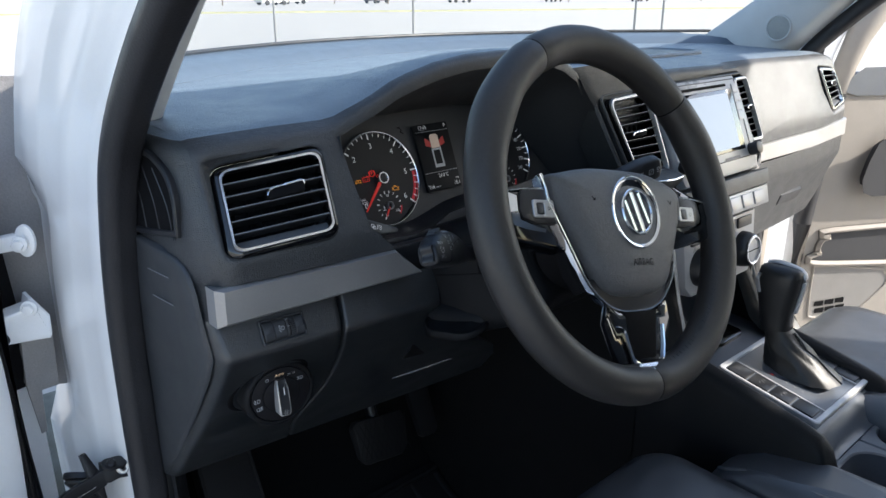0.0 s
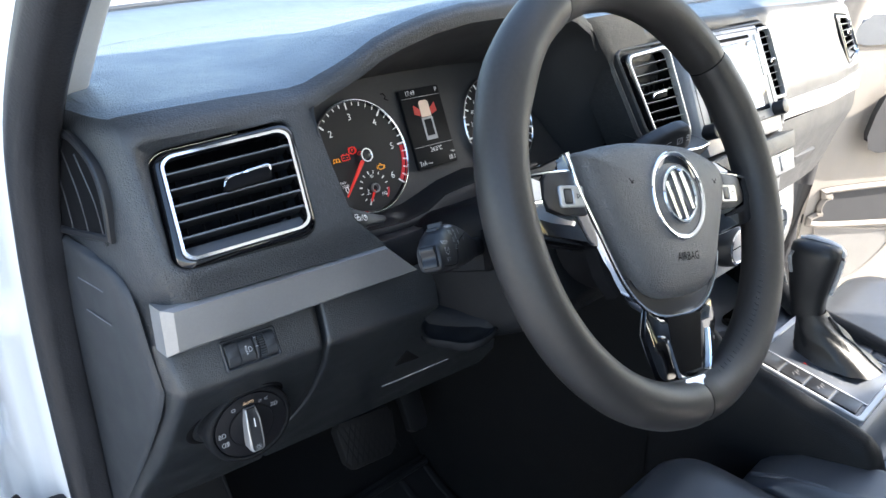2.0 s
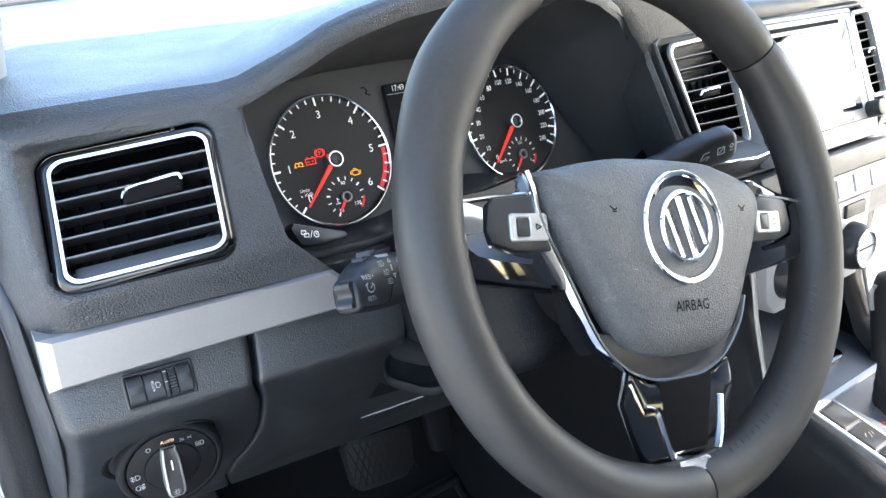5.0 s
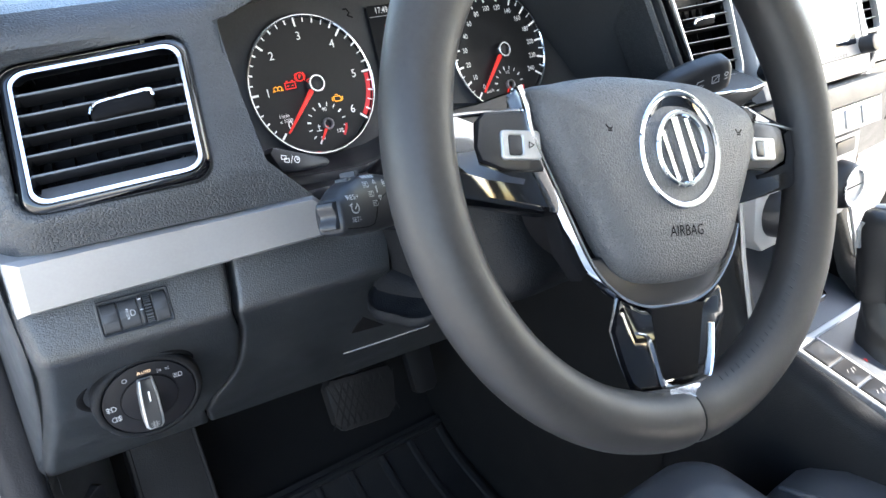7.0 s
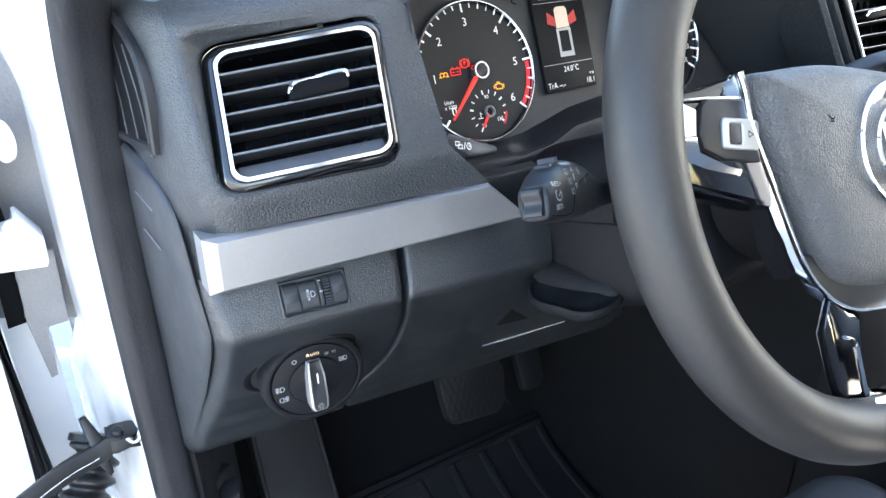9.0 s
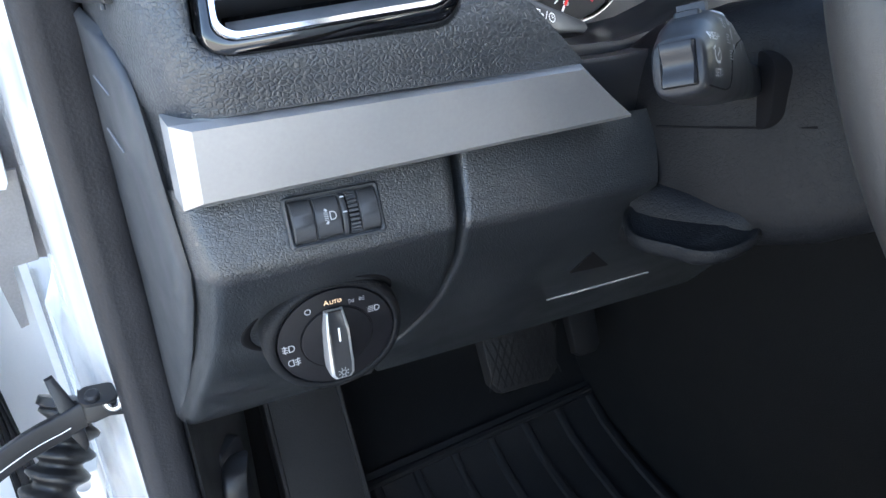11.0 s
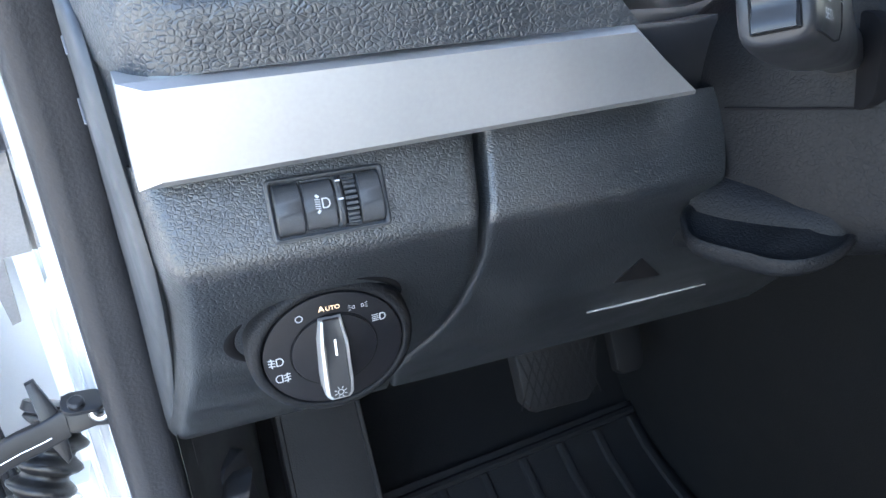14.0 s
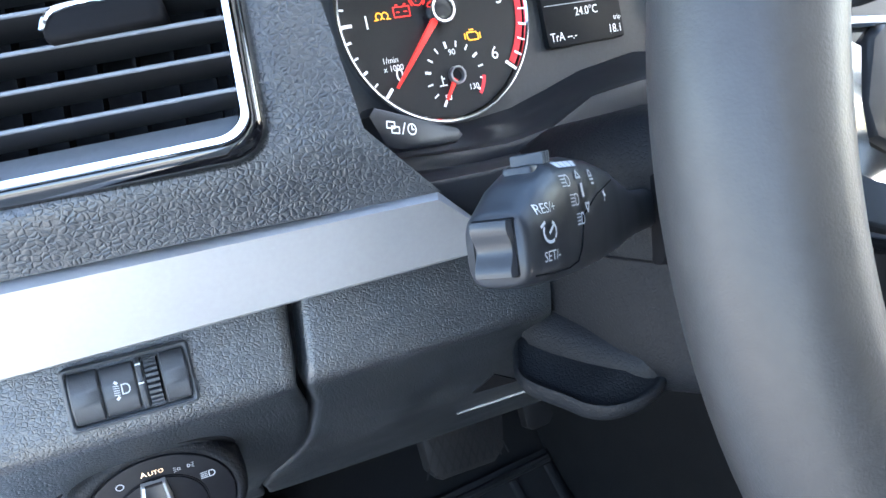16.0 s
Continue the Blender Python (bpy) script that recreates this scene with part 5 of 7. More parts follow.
    grid(bm, rows)
    part("lower_bezel", bm, SMOOTH, t, smooth=60)
    bm = bmesh.new()
    h = Frame((-.152, .182, 1.2735), (1, .18, -.33), (0, .45, 1))
    slab(bm, h, [(.030, .0005), (.027, .0035), (-.019, .0080), (-.022, .004), (-.014, -.0075), (-.006, -.0085), (.026, -.0032)], -.006, .0025, .0012)
    bar = part("set_button", bm, SMOOTH, t, "black set button")
    bm = bmesh.new()
    w = h.at(-.0075, .0005, .0026)
    bars(bm, w, [[(-.0062, .0022), (-.0022, .0022), (-.0022, -.0004), (-.0062, -.0004), (-.0062, .0022)], [(-.0038, .0004), (.0002, .0004), (.0002, -.0022), (-.0038, -.0022), (-.0038, .0004)],
                 [(.0018, -.0024), (.0034, .0024)], arc(.0070, 0, .0022, 0, 360, 14), [(.0070, .0014), (.0070, 0), (.0082, 0)]], .0005)
    part("button_print", bm, WHITE, bar, smooth=0)
    # hood lining over the dials
    bm = bmesh.new()
    xs = [-.196, -.193, -.187, -.166, -.146, -.126, -.105, -.07, -.03, .02, .06, .085, .108, .125, .132, .139, .145, .151, .166, .182, .200, .221, .235]
    rows = []
    for x in xs:
        p = lip(min(x, .085), .012)
        p.x = x
        if x < -.19:
            p.z = 1.262 if x < -.195 else 1.372
            p.y = .158 if x < -.195 else .183
        if x > .085:
            p.z = lerp(x, [.085, .108, .125, .139, .151, .166, .182, .200, .221, .235], [1.424, 1.415, 1.410, 1.402, 1.387, 1.371, 1.351, 1.329, 1.303, 1.280])
            p.y = lerp(x, [.085, .17], [.163, .163])
        zc = min(p.z - 0.018, lerp(x, [-.2, -.19, -.1, 0, .09, .13, .235], [1.262, 1.362, 1.372, 1.374, 1.37, 1.35, 1.24]))
        xi = x * .97 if x < .1 else .097 + (x - .1) * .75
        rows.append([p, p + V((0, .010, -.002)), V(((x + xi) / 2, p.y + .03, (p.z * .7 + zc * .3))), V((xi, .242 + .4 * (zc - 1.306) - .006, zc)), V((xi, .30, zc))])
    grid(bm, rows)
    part("hood_lining", bm, HOODLINING, t, "matt black hood lining", smooth=60)


build_cluster()


# ---- steering ----
WC = V((-0.003, 0.0, 1.3035))
W_TILT, W_TURN = 25.3, -12.6
WF = Frame(WC, (1, 0, 0), (0, math.sin(radians(W_TILT)), math.cos(radians(W_TILT)))).turned(W_TURN)


def build_wheel():
    t = thing("steering_wheel", WC, "black leather three-spoke steering wheel with chrome and gloss black trim", "steering wheel")
    R, r = 0.1660, 0.0182
    n = 120

    def ring(a):
        """Centre, radius along the spoke and across, of the rim at angle a."""
        thumb = sum(math.exp(-(((math.degrees(a) - c + 180) % 360 - 180) / 9) ** 2) for c in (28, 152))
        return R, r * (1.0 + 0.10 * thumb), r * (1.02 + 0.05 * thumb)

    def seg(a0, a1, m, inset_r=0.0):
        rows = []
        for k in range(m + 1):
            a = radians(a0 + (a1 - a0) * k / m)
            rr, u, w = ring(a)
            rows.append([WF((rr + (u - inset_r) * math.cos(b)) * math.cos(a), (rr + (u - inset_r) * math.cos(b)) * math.sin(a), (w - inset_r) * math.sin(b)) for b in [j / 20 * math.tau for j in range(20)]])
        return rows

    for name, a0, a1 in (("rim_top", 46, 122), ("rim_left", 122.6, 272.0), ("rim_right", -87.4, 45.4)):
        bm = bmesh.new()
        m = int((a1 - a0) / 2.6)
        rows = seg(a0, a1, m)
        for rr in (rows[0], rows[-1]):
            c = sum(rr, V()) / len(rr)
            for i, p in enumerate(rr):
                rr[i] = c + (p - c) * 0.94
        grid(bm, rows, True, cap=True)
        part(name, bm, LEATHER, t, "smooth black leather rim", smooth=60)
    bm = bmesh.new()
    grid(bm, seg(0, 360 - 360 / n, n - 1, 0.0012), True, True)
    part("rim_core", bm, DEEP, t, smooth=60)
    # stitches on the inner side at the lower right
    bm = bmesh.new()
    for k in range(26):
        a = radians(-20 - 2.3 * k)
        b = radians(150)
        pts = [WF((R + r * 1.01 * math.cos(q)) * math.cos(a + e), (R + r * 1.01 * math.cos(q)) * math.sin(a + e), r * 1.04 * math.sin(q)) for q, e in ((b - .10, 0), (b + .10, .012))]
        tube(bm, pts, 0.0003, 5)
    part("stitching", bm, THREAD, t)

    # airbag pad
    half = [(.0985, .0270), (.084, .0300), (.060, .0345), (.030, .0372)], [(.0985, .0270), (.0960, .0200), (.0925, .0080), (.0835, -.0130), (.0680, -.0380), (.0560, -.0600), (.0420, -.0765), (.0200, -.0835)]
    right_side = [(.0200, -.0835), (.0420, -.0765), (.0555, -.0600), (.0660, -.0400), (.0775, -.0190), (.0860, -.0010), (.0885, .0100), (.0840, .0195), (.0720, .0260), (.0540, .0315), (.030, .0362)]
    out = right_side[-1:] + [(-a, b) for a, b in reversed(half[0])] + [(-a, b) for a, b in half[1][1:]] + right_side[:-1]
    dense = smooth_loop(out, 110)
    bm = bmesh.new()
    rows = []
    step = ((1.0, -.002), (1.0, .0035), (.993, .0070), (.975, .0102), (.94, .0132), (.88, .0160), (.78, .0186), (.62, .0207), (.40, .0217), (.20, .0220))
    for s, h in step:
        rows.append([WF(a * s, (b + .014) * s - .014, h) for a, b in dense])
    vs = grid(bm, rows, True)
    bm.faces.new(vs[-1])
    part("airbag_pad", bm, PADSKIN, t, "grained black airbag cover", smooth=60)

    def pad_h(a, b):
        ang = math.atan2(b + .014, a)
        reach = min((math.hypot(x, y + .014) for x, y in dense if abs((math.atan2(y + .014, x) - ang + math.pi) % math.tau - math.pi) < .12), default=.08)
        return lerp(math.hypot(a, b + .014) / reach, [.2, .4, .62, .78, .88, .94, .975], [.0220, .0217, .0207, .0186, .0160, .0132, .0102])

    # chrome line round the pad's sides and foot
    edge = [(.0700, -.0520), (.0620, -.0690), (.0450, -.0865), (.0275, -.0950), (.0100, -.0978), (-.0100, -.0978), (-.0275, -.0950), (-.0450, -.0865), (-.0620, -.0690), (-.0810, -.0310), (-.0965, .0020), (-.0995, .0190), (-.1030, .0285)]
    bm = bmesh.new()
    pts = spline([(a, b, 0) for a, b in edge], 70)
    rows = []
    for i, p in enumerate(pts):
        a, b = pts[max(0, i - 1)], pts[min(69, i + 1)]
        d = (b - a).normalized()
        nrm = V((-d.y, d.x, 0))
        wd = 0.0014 + 0.0008 * min(1, max(0, (p.y + .01) / .035))
        rows.append([WF(p.x + nrm.x * q, p.y + nrm.y * q, h) for q, h in ((wd, -.002), (wd, .0040), (wd * .5, .0054), (-wd * .5, .0054), (-wd, .0040), (-wd, -.002))])
    grid(bm, rows, True, cap=True)
    part("chrome_line", bm, CHROME, t, "bright chrome line round the pad")
    # emblem: ring, dish and a plain disc with bars
    e = WF.at(-.001, -.0070, .0214)
    bm = bmesh.new()
    rows = [[e(r * math.cos(a), r * math.sin(a), h) for a in [k / 56 * math.tau for k in range(56)]] for r, h in ((.0348, -.002), (.0348, .0012), (.0340, .0021), (.0324, .0020), (.0310, .0010), (.0307, -.001))]
    grid(bm, rows, True)
    part("emblem_ring", bm, CHROME, t, "chrome emblem ring")
    bm = bmesh.new()
    rows = [[e(r * math.cos(a), r * math.sin(a), h) for a in [k / 48 * math.tau for k in range(48)]] for r, h in ((.0309, .0006), (.0295, .0001), (.0270, -.0006), (.0235, -.0010), (.0100, -.0012))]
    bm.faces.new(grid(bm, rows, True)[-1])
    part("emblem_dish", bm, PIANO, t, "gloss black emblem dish")
    bm = bmesh.new()
    rim(bm, e, oval(.0225, .0225, 48), oval(.0192, .0192, 48), 0, .0034, .0010)
    for run in ([(-.0155, .0105), (-.0050, -.0180)], [(-.0055, .0180), (.0055, -.0180)], [(.0050, .0180), (.0155, -.0105)]):
        tube(bm, [e(a, b, .0018) for a, b in run], .0024, 8)
    part("emblem_badge", bm, CHROME, t, "plain chrome badge of slanted bars")
    words("AIRBAG", WF.at(-.001, -.0545, pad_h(0, -.0545)), .0092, DEEP, t, "airbag_lettering", h=.0008, squeeze=.92)
    for sg in (-1, 1):
        bm = bmesh.new()
        bars(bm, WF.at(sg * .056, .004, pad_h(.056, .004) + .0006), [[(-.003, .002), (-.001, 0), (.001, 0), (.003, .002)], [(-.0015, -.0012), (.0015, -.0012)]], .0009)
        part("horn_sign", bm, DEEP, t, smooth=0)
    # side spokes
    for sg in (-1, 1):
        fl = lambda pts: [(sg * a, b) for a, b in (pts if sg > 0 else list(reversed(pts)))]
        bm = bmesh.new()
        slab(bm, WF, fl([(.156, .013), (.128, .0190), (.1035, .0270), (.095, .0270), (.080, -.02), (.078, -.040), (.092, -.038), (.140, -.030), (.156, -.024)]), -.020, .000, .003)
        sp = part("side_spoke", bm, PIANO, t, "gloss black spoke")
        bm = bmesh.new()
        slab(bm, WF, fl([(.1300, .0100), (.1260, .0135), (.100, .0150), (.0955, .0120), (.0860, -.0125), (.0880, -.0165), (.115, -.0160), (.130, -.0110), (.1330, -.004)]), -.001, .0035, .0015)
        part("button_panel", bm, SMOOTH, sp, "black button panel")
        bm = bmesh.new()
        g = WF.at(sg * .1050, -.0030, .0034)
        rim(bm, g, rrect(.0132, .0078, .0025), [(a * .8 - .0040, b) for a, b in rrect(.0056, .0052, .0015)], -.001, .0018, .0007)
        part("button_surround", bm, SILVER, sp, "silver button surround")
        bm = bmesh.new()
        slab(bm, g, [(a * .8 - .0040, b) for a, b in rrect(.0056, .0052, .0015)], -.001, .0016, .0006)
        part("rocker", bm, SMOOTH, sp)
        bm = bmesh.new()
        bars(bm, g.at(.0062, 0, .0019), [[(-.0018, -.0016), (.0016, 0), (-.0018, .0016), (-.0018, -.0016)]] if sg < 0 else [arc(0, 0, .0018, 0, 300, 12)], .0005)
        part("button_print", bm, DEEP, sp, smooth=0)
        bm = bmesh.new()
        tube(bm, [WF(sg * a, b, .0010) for a, b in ((.150, .0115), (.125, .0145), (.102, .0160))], .0012, 8)
        part("spoke_edge", bm, CHROME, sp, "chrome upper edge")
        bm = bmesh.new()
        grid(bm, [[WF(sg * a, b, h) for a, b, h in ((.1450, .012, .0010), (.1480, -.006, .0010), (.1440, -.022, -.003), (.112, -.0270, -.0035), (.102, -.029, -.0035))],
                  [WF(sg * a, b, h) for a, b, h in ((.1335, .008, .0025), (.1345, -.004, .0028), (.1320, -.0130, .0026), (.112, -.0190, .0022), (.102, -.0205, .0018))]])
        part("spoke_flash", bm, CHROME if sg < 0 else PIANO, sp, "polished lower facet")
    # lower spoke: gloss wedge with a bright U
    bm = bmesh.new()
    LOWF = Frame(WF(0, -.155, .0010), WF.u, WF.v * math.cos(.10) + WF.n * math.sin(.10))
    slab(bm, LOWF, [(a, b + .155) for a, b in [(.0450, -.0890), (.0275, -.0972), (.010, -.0998), (-.010, -.0998), (-.0275, -.0972), (-.0450, -.0890), (-.050, -.108), (-.041, -.130), (-.029, -.152), (-.022, -.1600), (.026, -.1600), (.034, -.152), (.043, -.130), (.050, -.108)]], -.005, .0, .004)
    sp = part("lower_spoke", bm, PIANO, t, "gloss black lower spoke")
    bm = bmesh.new()
    slab(bm, LOWF, [(.0260, .057), (-.0205, .057), (-.0130, .013), (.0205, .013)], -.004, .0004, .0003)
    part("spoke_recess", bm, DEEP, sp, "dark recess")
    bm = bmesh.new()
    pts = spline([(-.0330, -.1105, 0), (-.0235, -.1145, 0), (-.0170, -.130, 0), (-.0110, -.1440, 0), (-.002, -.1500, 0), (.0140, -.1520, 0), (.0290, -.148, 0), (.0340, -.134, 0), (.0345, -.112, 0)], 48)
    rows = []
    for i, p in enumerate(pts):
        a, b = pts[max(0, i - 1)], pts[min(47, i + 1)]
        d = (b - a).normalized()
        nrm = V((-d.y, d.x, 0))
        w = .0008 + .0040 * math.exp(-((i - 26) / 6) ** 2) + .0010 * (6 < i < 22)
        rows.append([LOWF(p.x + nrm.x * q, p.y + .155 + nrm.y * q, h) for q, h in ((w, -.001), (w, .0010), (0, .0020), (-w, .0010), (-w, -.001))])
    grid(bm, rows, True, cap=True)
    part("bright_u", bm, CHROME, sp, "chrome U-shaped inlay")
    # the spoke's foot laps over the front of the rim
    rows = []
    for b, w0, w1, h in ((-.145, -.0325, .0350, .0038), (-.1495, -.0310, .0320, .0072), (-.1540, -.0285, .0290, .0115), (-.1580, -.0240, .0240, .0148), (-.1605, -.0170, .0160, .0162), (-.1615, -.0090, .0080, .0166)):
        xs = np.linspace(w0, w1, 9)
        rows.append([WF(w0, b, h - .006)] + [WF(x, b - .0015 * math.sin(math.pi * (x - w0) / (w1 - w0)), h - .0012 * (k in (0, 8))) for k, x in enumerate(xs)] + [WF(w1, b, h - .006)])
    rows.append([p + WF.n * -.005 for p in rows[-1]])
    bm = bmesh.new()
    grid(bm, rows)
    part("spoke_foot", bm, DIALBLACK, sp, "gloss black foot over the rim", smooth=50)
    # chrome patch stands in for the sky reflected on the foot
    bm = bmesh.new()
    rows = []
    for b, w0, w1, h in ((-.1468, -.0100, .0160, .0064), (-.1495, -.0115, .0170, .0080), (-.1530, -.0095, .0160, .0113)):
        rows.append([WF(x, b, h) for x in np.linspace(w0, w1, 7)])
    grid(bm, rows)
    bmesh.ops.solidify(bm, geom=bm.faces[:], thickness=-.0006)
    part("foot_glint", bm, CHROME, sp, "chrome patch for the sky's reflection on the foot", smooth=50)
    bm = bmesh.new()
    slab(bm, WF, [(.062, -.066), (-.062, -.066), (-.045, -.0865), (-.0275, -.095), (-.010, -.098), (.010, -.098), (.0275, -.095), (.045, -.0865)], -.006, .0025, .001)
    part("pad_surround", bm, SMOOTH, t, "black step under the pad")
    # hub behind
    bm = bmesh.new()
    slab(bm, Frame(WF(0, -.03, -.016), WF.u, WF.v), oval(.056, .040, 40), -.045, .010, .004)
    part("hub", bm, DEEP, t)
    for sg in (-1, 1):
        bm = bmesh.new()
        pl = [(sg * .080, -.034), (sg * .074, -.062), (sg * .062, -.078), (sg * .050, -.070), (sg * .060, -.034)]
        slab(bm, WF, pl if sg < 0 else list(reversed(pl)), -.014, -.003, .003)
        part("spoke_back", bm, DEEP, t, "black spoke root")


build_wheel()


def build_column():
    t = thing("steering_column", (0, .15, 1.2), "black grained steering column shroud behind the wheel", "steering column")
    rows = []
    for y, w, zt, zb in ((.050, .062, 1.285, 1.217), (.058, .074, 1.290, 1.199), (.085, .0855, 1.290, 1.180), (.12, .0965, 1.280, 1.164), (.155, .1030, 1.264, 1.148), (.20, .100, 1.228, 1.130), (.24, .09, 1.20, 1.115)):
        c = (zt + zb) / 2
        hh = (zt - zb) / 2
        rows.append([V((a * w / .1, y + .02 * b / .06, c + b * hh / .06)) for a, b in rrect(.1, .06, .022, 8)])
    bm = bmesh.new()
    grid(bm, rows, True, cap=True)
    part("shroud", bm, SHROUD, t, smooth=60)
    bm = bmesh.new()
    tube(bm, [(-.0811, .075, 1.238), (-.0949, .115, 1.228), (-.1021, .150, 1.219)], .0006, 6)
    part("shroud_joint", bm, DEEP, t)
    for sg in (-1, 1):
        bm = bmesh.new()
        if sg > 0:
            f = Frame((.0900, .098, 1.277), (0, 1, -.3), (0, .3, 1))
        else:
            f = Frame((-.0885, .1020, 1.2490), (-.32, -1, .12), (0, .12, 1))
        slab(bm, f, rrect(.0105, .0180, .0100, 8), -.02, .0012, .0010)
        part("stalk_gaiter", bm, DEEP, t, "dark stalk opening")
    # tilt lever under the shroud
    bm = bmesh.new()
    tray_z = lambda x: 1.1705 + .30 * (x + .131)
    loop = smooth_z([(x, y, tray_z(x)) for x, y in ((-.1175, .1500), (-.1258, .1400), (-.1285, .1320), (-.1275, .1235), (-.1222, .1085), (-.1190, .0985), (-.1130, .0902), (-.1035, .0852), (-.0930, .0842),
                                                    (-.0840, .0890), (-.082, .100), (-.090, .125), (-.105, .148))], 60)
    mid = sum(loop, V()) / len(loop)
    rows = []
    for sc, dz in ((.82, -.0090), (.94, -.0078), (1.0, -.0050), (1.010, -.0024), (.995, -.0004), (.965, .0003), (.92, -.0002), (.885, -.0010), (.85, -.0016), (.5, -.0016)):
        rows.append([V((mid.x + (p.x - mid.x) * sc, mid.y + (p.y - mid.y) * sc, p.z + dz)) for p in loop])
    vs = grid(bm, rows, True)
    bm.faces.new(vs[-1])
    bm.faces.new(list(reversed(vs[0])))
    part("tilt_lever", bm, SHROUD, t, "black column release lever", smooth=60)
    bm = bmesh.new()
    foot = spline([(x, y, tray_z(x) - .002) for x, y in ((-.1150, .1500), (-.1105, .1350), (-.1040, .1130), (-.0965, .0945), (-.086, .086))], 16)
    grid(bm, [[p + V((a, .3 * a, b)) for a, b in ((0, 0), (.0012, .004), (.0035, .009), (.0080, .014), (.026, .020))] for p in foot])
    part("lever_root", bm, SHROUD, t, smooth=60)


build_column()


def build_stalk(right):
    if right:
        root, tip = V((.085, .104, 1.286)), V((.174, .0705, 1.308))
        t = thing("wiper_stalk", root, "black wiper stalk with white printed signs", "stalk")
        prof = ((0, .0075, .0080, .0080), (.35, .0085, .0090, .0090), (.5, .0104, .0130, .0122), (.7, .0110, .0154, .0138), (.9, .0110, .0154, .0138), (.97, .0102, .0142, .0126), (1.0, .0080, .0112, .0098))
        power = .60
    else:
        root, tip = V((-.0850, .1130, 1.2490)), V((-.1950, .0560, 1.2880))
        t = thing("indicator_stalk", root, "black indicator and cruise stalk with white printed signs", "stalk")
        prof = ((0, .0075, .0075, .0075), (.24, .0080, .0080, .0080), (.34, .0088, .0120, .0090), (.45, .0098, .0172, .0104), (.58, .0104, .0208, .0114), (.70, .0106, .0222, .0118), (.82, .0106, .0205, .0116),
                (.90, .0104, .0165, .0110), (.955, .0098, .0118, .0104), (.985, .0090, .0098, .0096), (1.0, .0078, .0084, .0084))
        power = .56
    d = (tip - root).normalized()
    s = d.cross(V((0, -.25, 1))).normalized()
    if s.y > 0:
        s = -s                            # towards the driver
    if not right:
        s = V((.64, -.70, .24))
        s = (s - d * s.dot(d)).normalized()
    w = s.cross(d).normalized()
    if w.z < 0:
        w = -w
    L = (tip - root).length
    us = [p[0] for p in prof]

    def sizes(u):
        return [lerp(u, us, [p[q] for p in prof]) for q in (1, 2, 3)]

    def skin(u, x, h=0.0):
        """A point of the stalk's surface: u along it, x the angle from the driver's side up, h above it."""
        a, up, down = sizes(u)
        b = (up if math.sin(x) > 0 else down) + h
        return root + d * (L * u) + s * ((a + h) * math.copysign(abs(math.cos(x)) ** power, math.cos(x))) + w * (b * math.copysign(abs(math.sin(x)) ** power, math.sin(x)))

    def patch(u0, w0, sg=-1):
        """A printed patch on the driver's side: a to the right, b up."""
        def at(a, b, h=0.0):
            u, wv = u0 + sg * a / L, w0 + b
            wide, up, down = sizes(u)
            k = min(.98, abs(wv) / (up if wv > 0 else down))
            return root + d * (L * u) + w * wv + s * (wide * (1 - k ** (2 / power)) ** (power / 2) + h + .0002)
        return at

    run = sorted(set(us + [round(v, 3) for v in np.linspace(.3, .98, 22)]))
    bm = bmesh.new()
    grid(bm, [[skin(u, k / 40 * math.tau) for k in range(40)] for u in run], True, cap=True)
    body = part("stalk_body", bm, SMOOTH, t, smooth=60)
    if not right:
        # set rocker on the end, slider on top and the printed signs
        f = Frame(tip + s * .0002 + w * .0006 - d * .0008, w.cross(d), w)
        bm = bmesh.new()
        rows = []
        for b in np.linspace(-.0070, .0070, 16):
            hh = .0026 - .0011 * math.cos((b + .0004) / .0070 * math.tau * .62)
            rows.append([f(a, b, h) for a, h in ((-.0056, -.004), (-.0056, hh - .0010), (-.0050, hh), (0, hh + .0004), (.0050, hh), (.0056, hh - .0010), (.0056, -.004))])
        grid(bm, rows, cap=True)
        part("tip_rocker", bm, SMOOTH, body, "grey set and resume rocker", smooth=50)
        bm = bmesh.new()
        slab(bm, f, rrect(.0061, .0075, .0008), -.005, .0010, .0003)
        part("rocker_gap", bm, DEEP, body)
        # seam of the lower shell
        bm = bmesh.new()
        tube(bm, [skin(u, radians(a), .0001) for u, a in ((.97, -34), (.90, -34), (.82, -33), (.775, -26), (.755, -8), (.72, 4), (.62, 14), (.50, 30), (.42, 52))], .00028, 5)
        part("shell_seam", bm, DEEP, body)
        top = Frame(skin(.80, radians(90), -.0022), -d, -s if Frame((0, 0, 0), -d, s).n.z < 0 else s)
        for u0, half, h in ((.825, .0048, .0024), (.750, .0042, .0020)):
            bm = bmesh.new()
            slab(bm, Frame(skin(u0, radians(90), -.0022), top.u, top.v), rrect(half, .0046, .0014), -.003, h, .0010)
            part("slider_base", bm, SMOOTH, body)
        for k in range(3):
            bm = bmesh.new()
            slab(bm, Frame(skin(.800 - .014 * k, radians(90), .0006), top.u, top.v), rrect(.0006, .0050, .0003), -.003, .0022, .0003)
            part("slider_rib", bm, PLASTIC, body, "small rib of the slider")
        words("RES/+", patch(.915, .0088), .0038, PRINT, body, squeeze=1.1)
        words("SET/-", patch(.915, -.0034), .0038, PRINT, body, squeeze=1.1)
        bm = bmesh.new()
        bars(bm, patch(.915, .0028), [arc(0, 0, .0034, 150, 300, 10, .0026), arc(0, 0, .0034, 60, -40, 8, .0026), [(-.0003, -.0003), (.0020, .0014)], [(-.0044, .0016), (-.0022, .0026)]], .0008)
        part("cruise_sign", bm, PRINT, body, smooth=0)
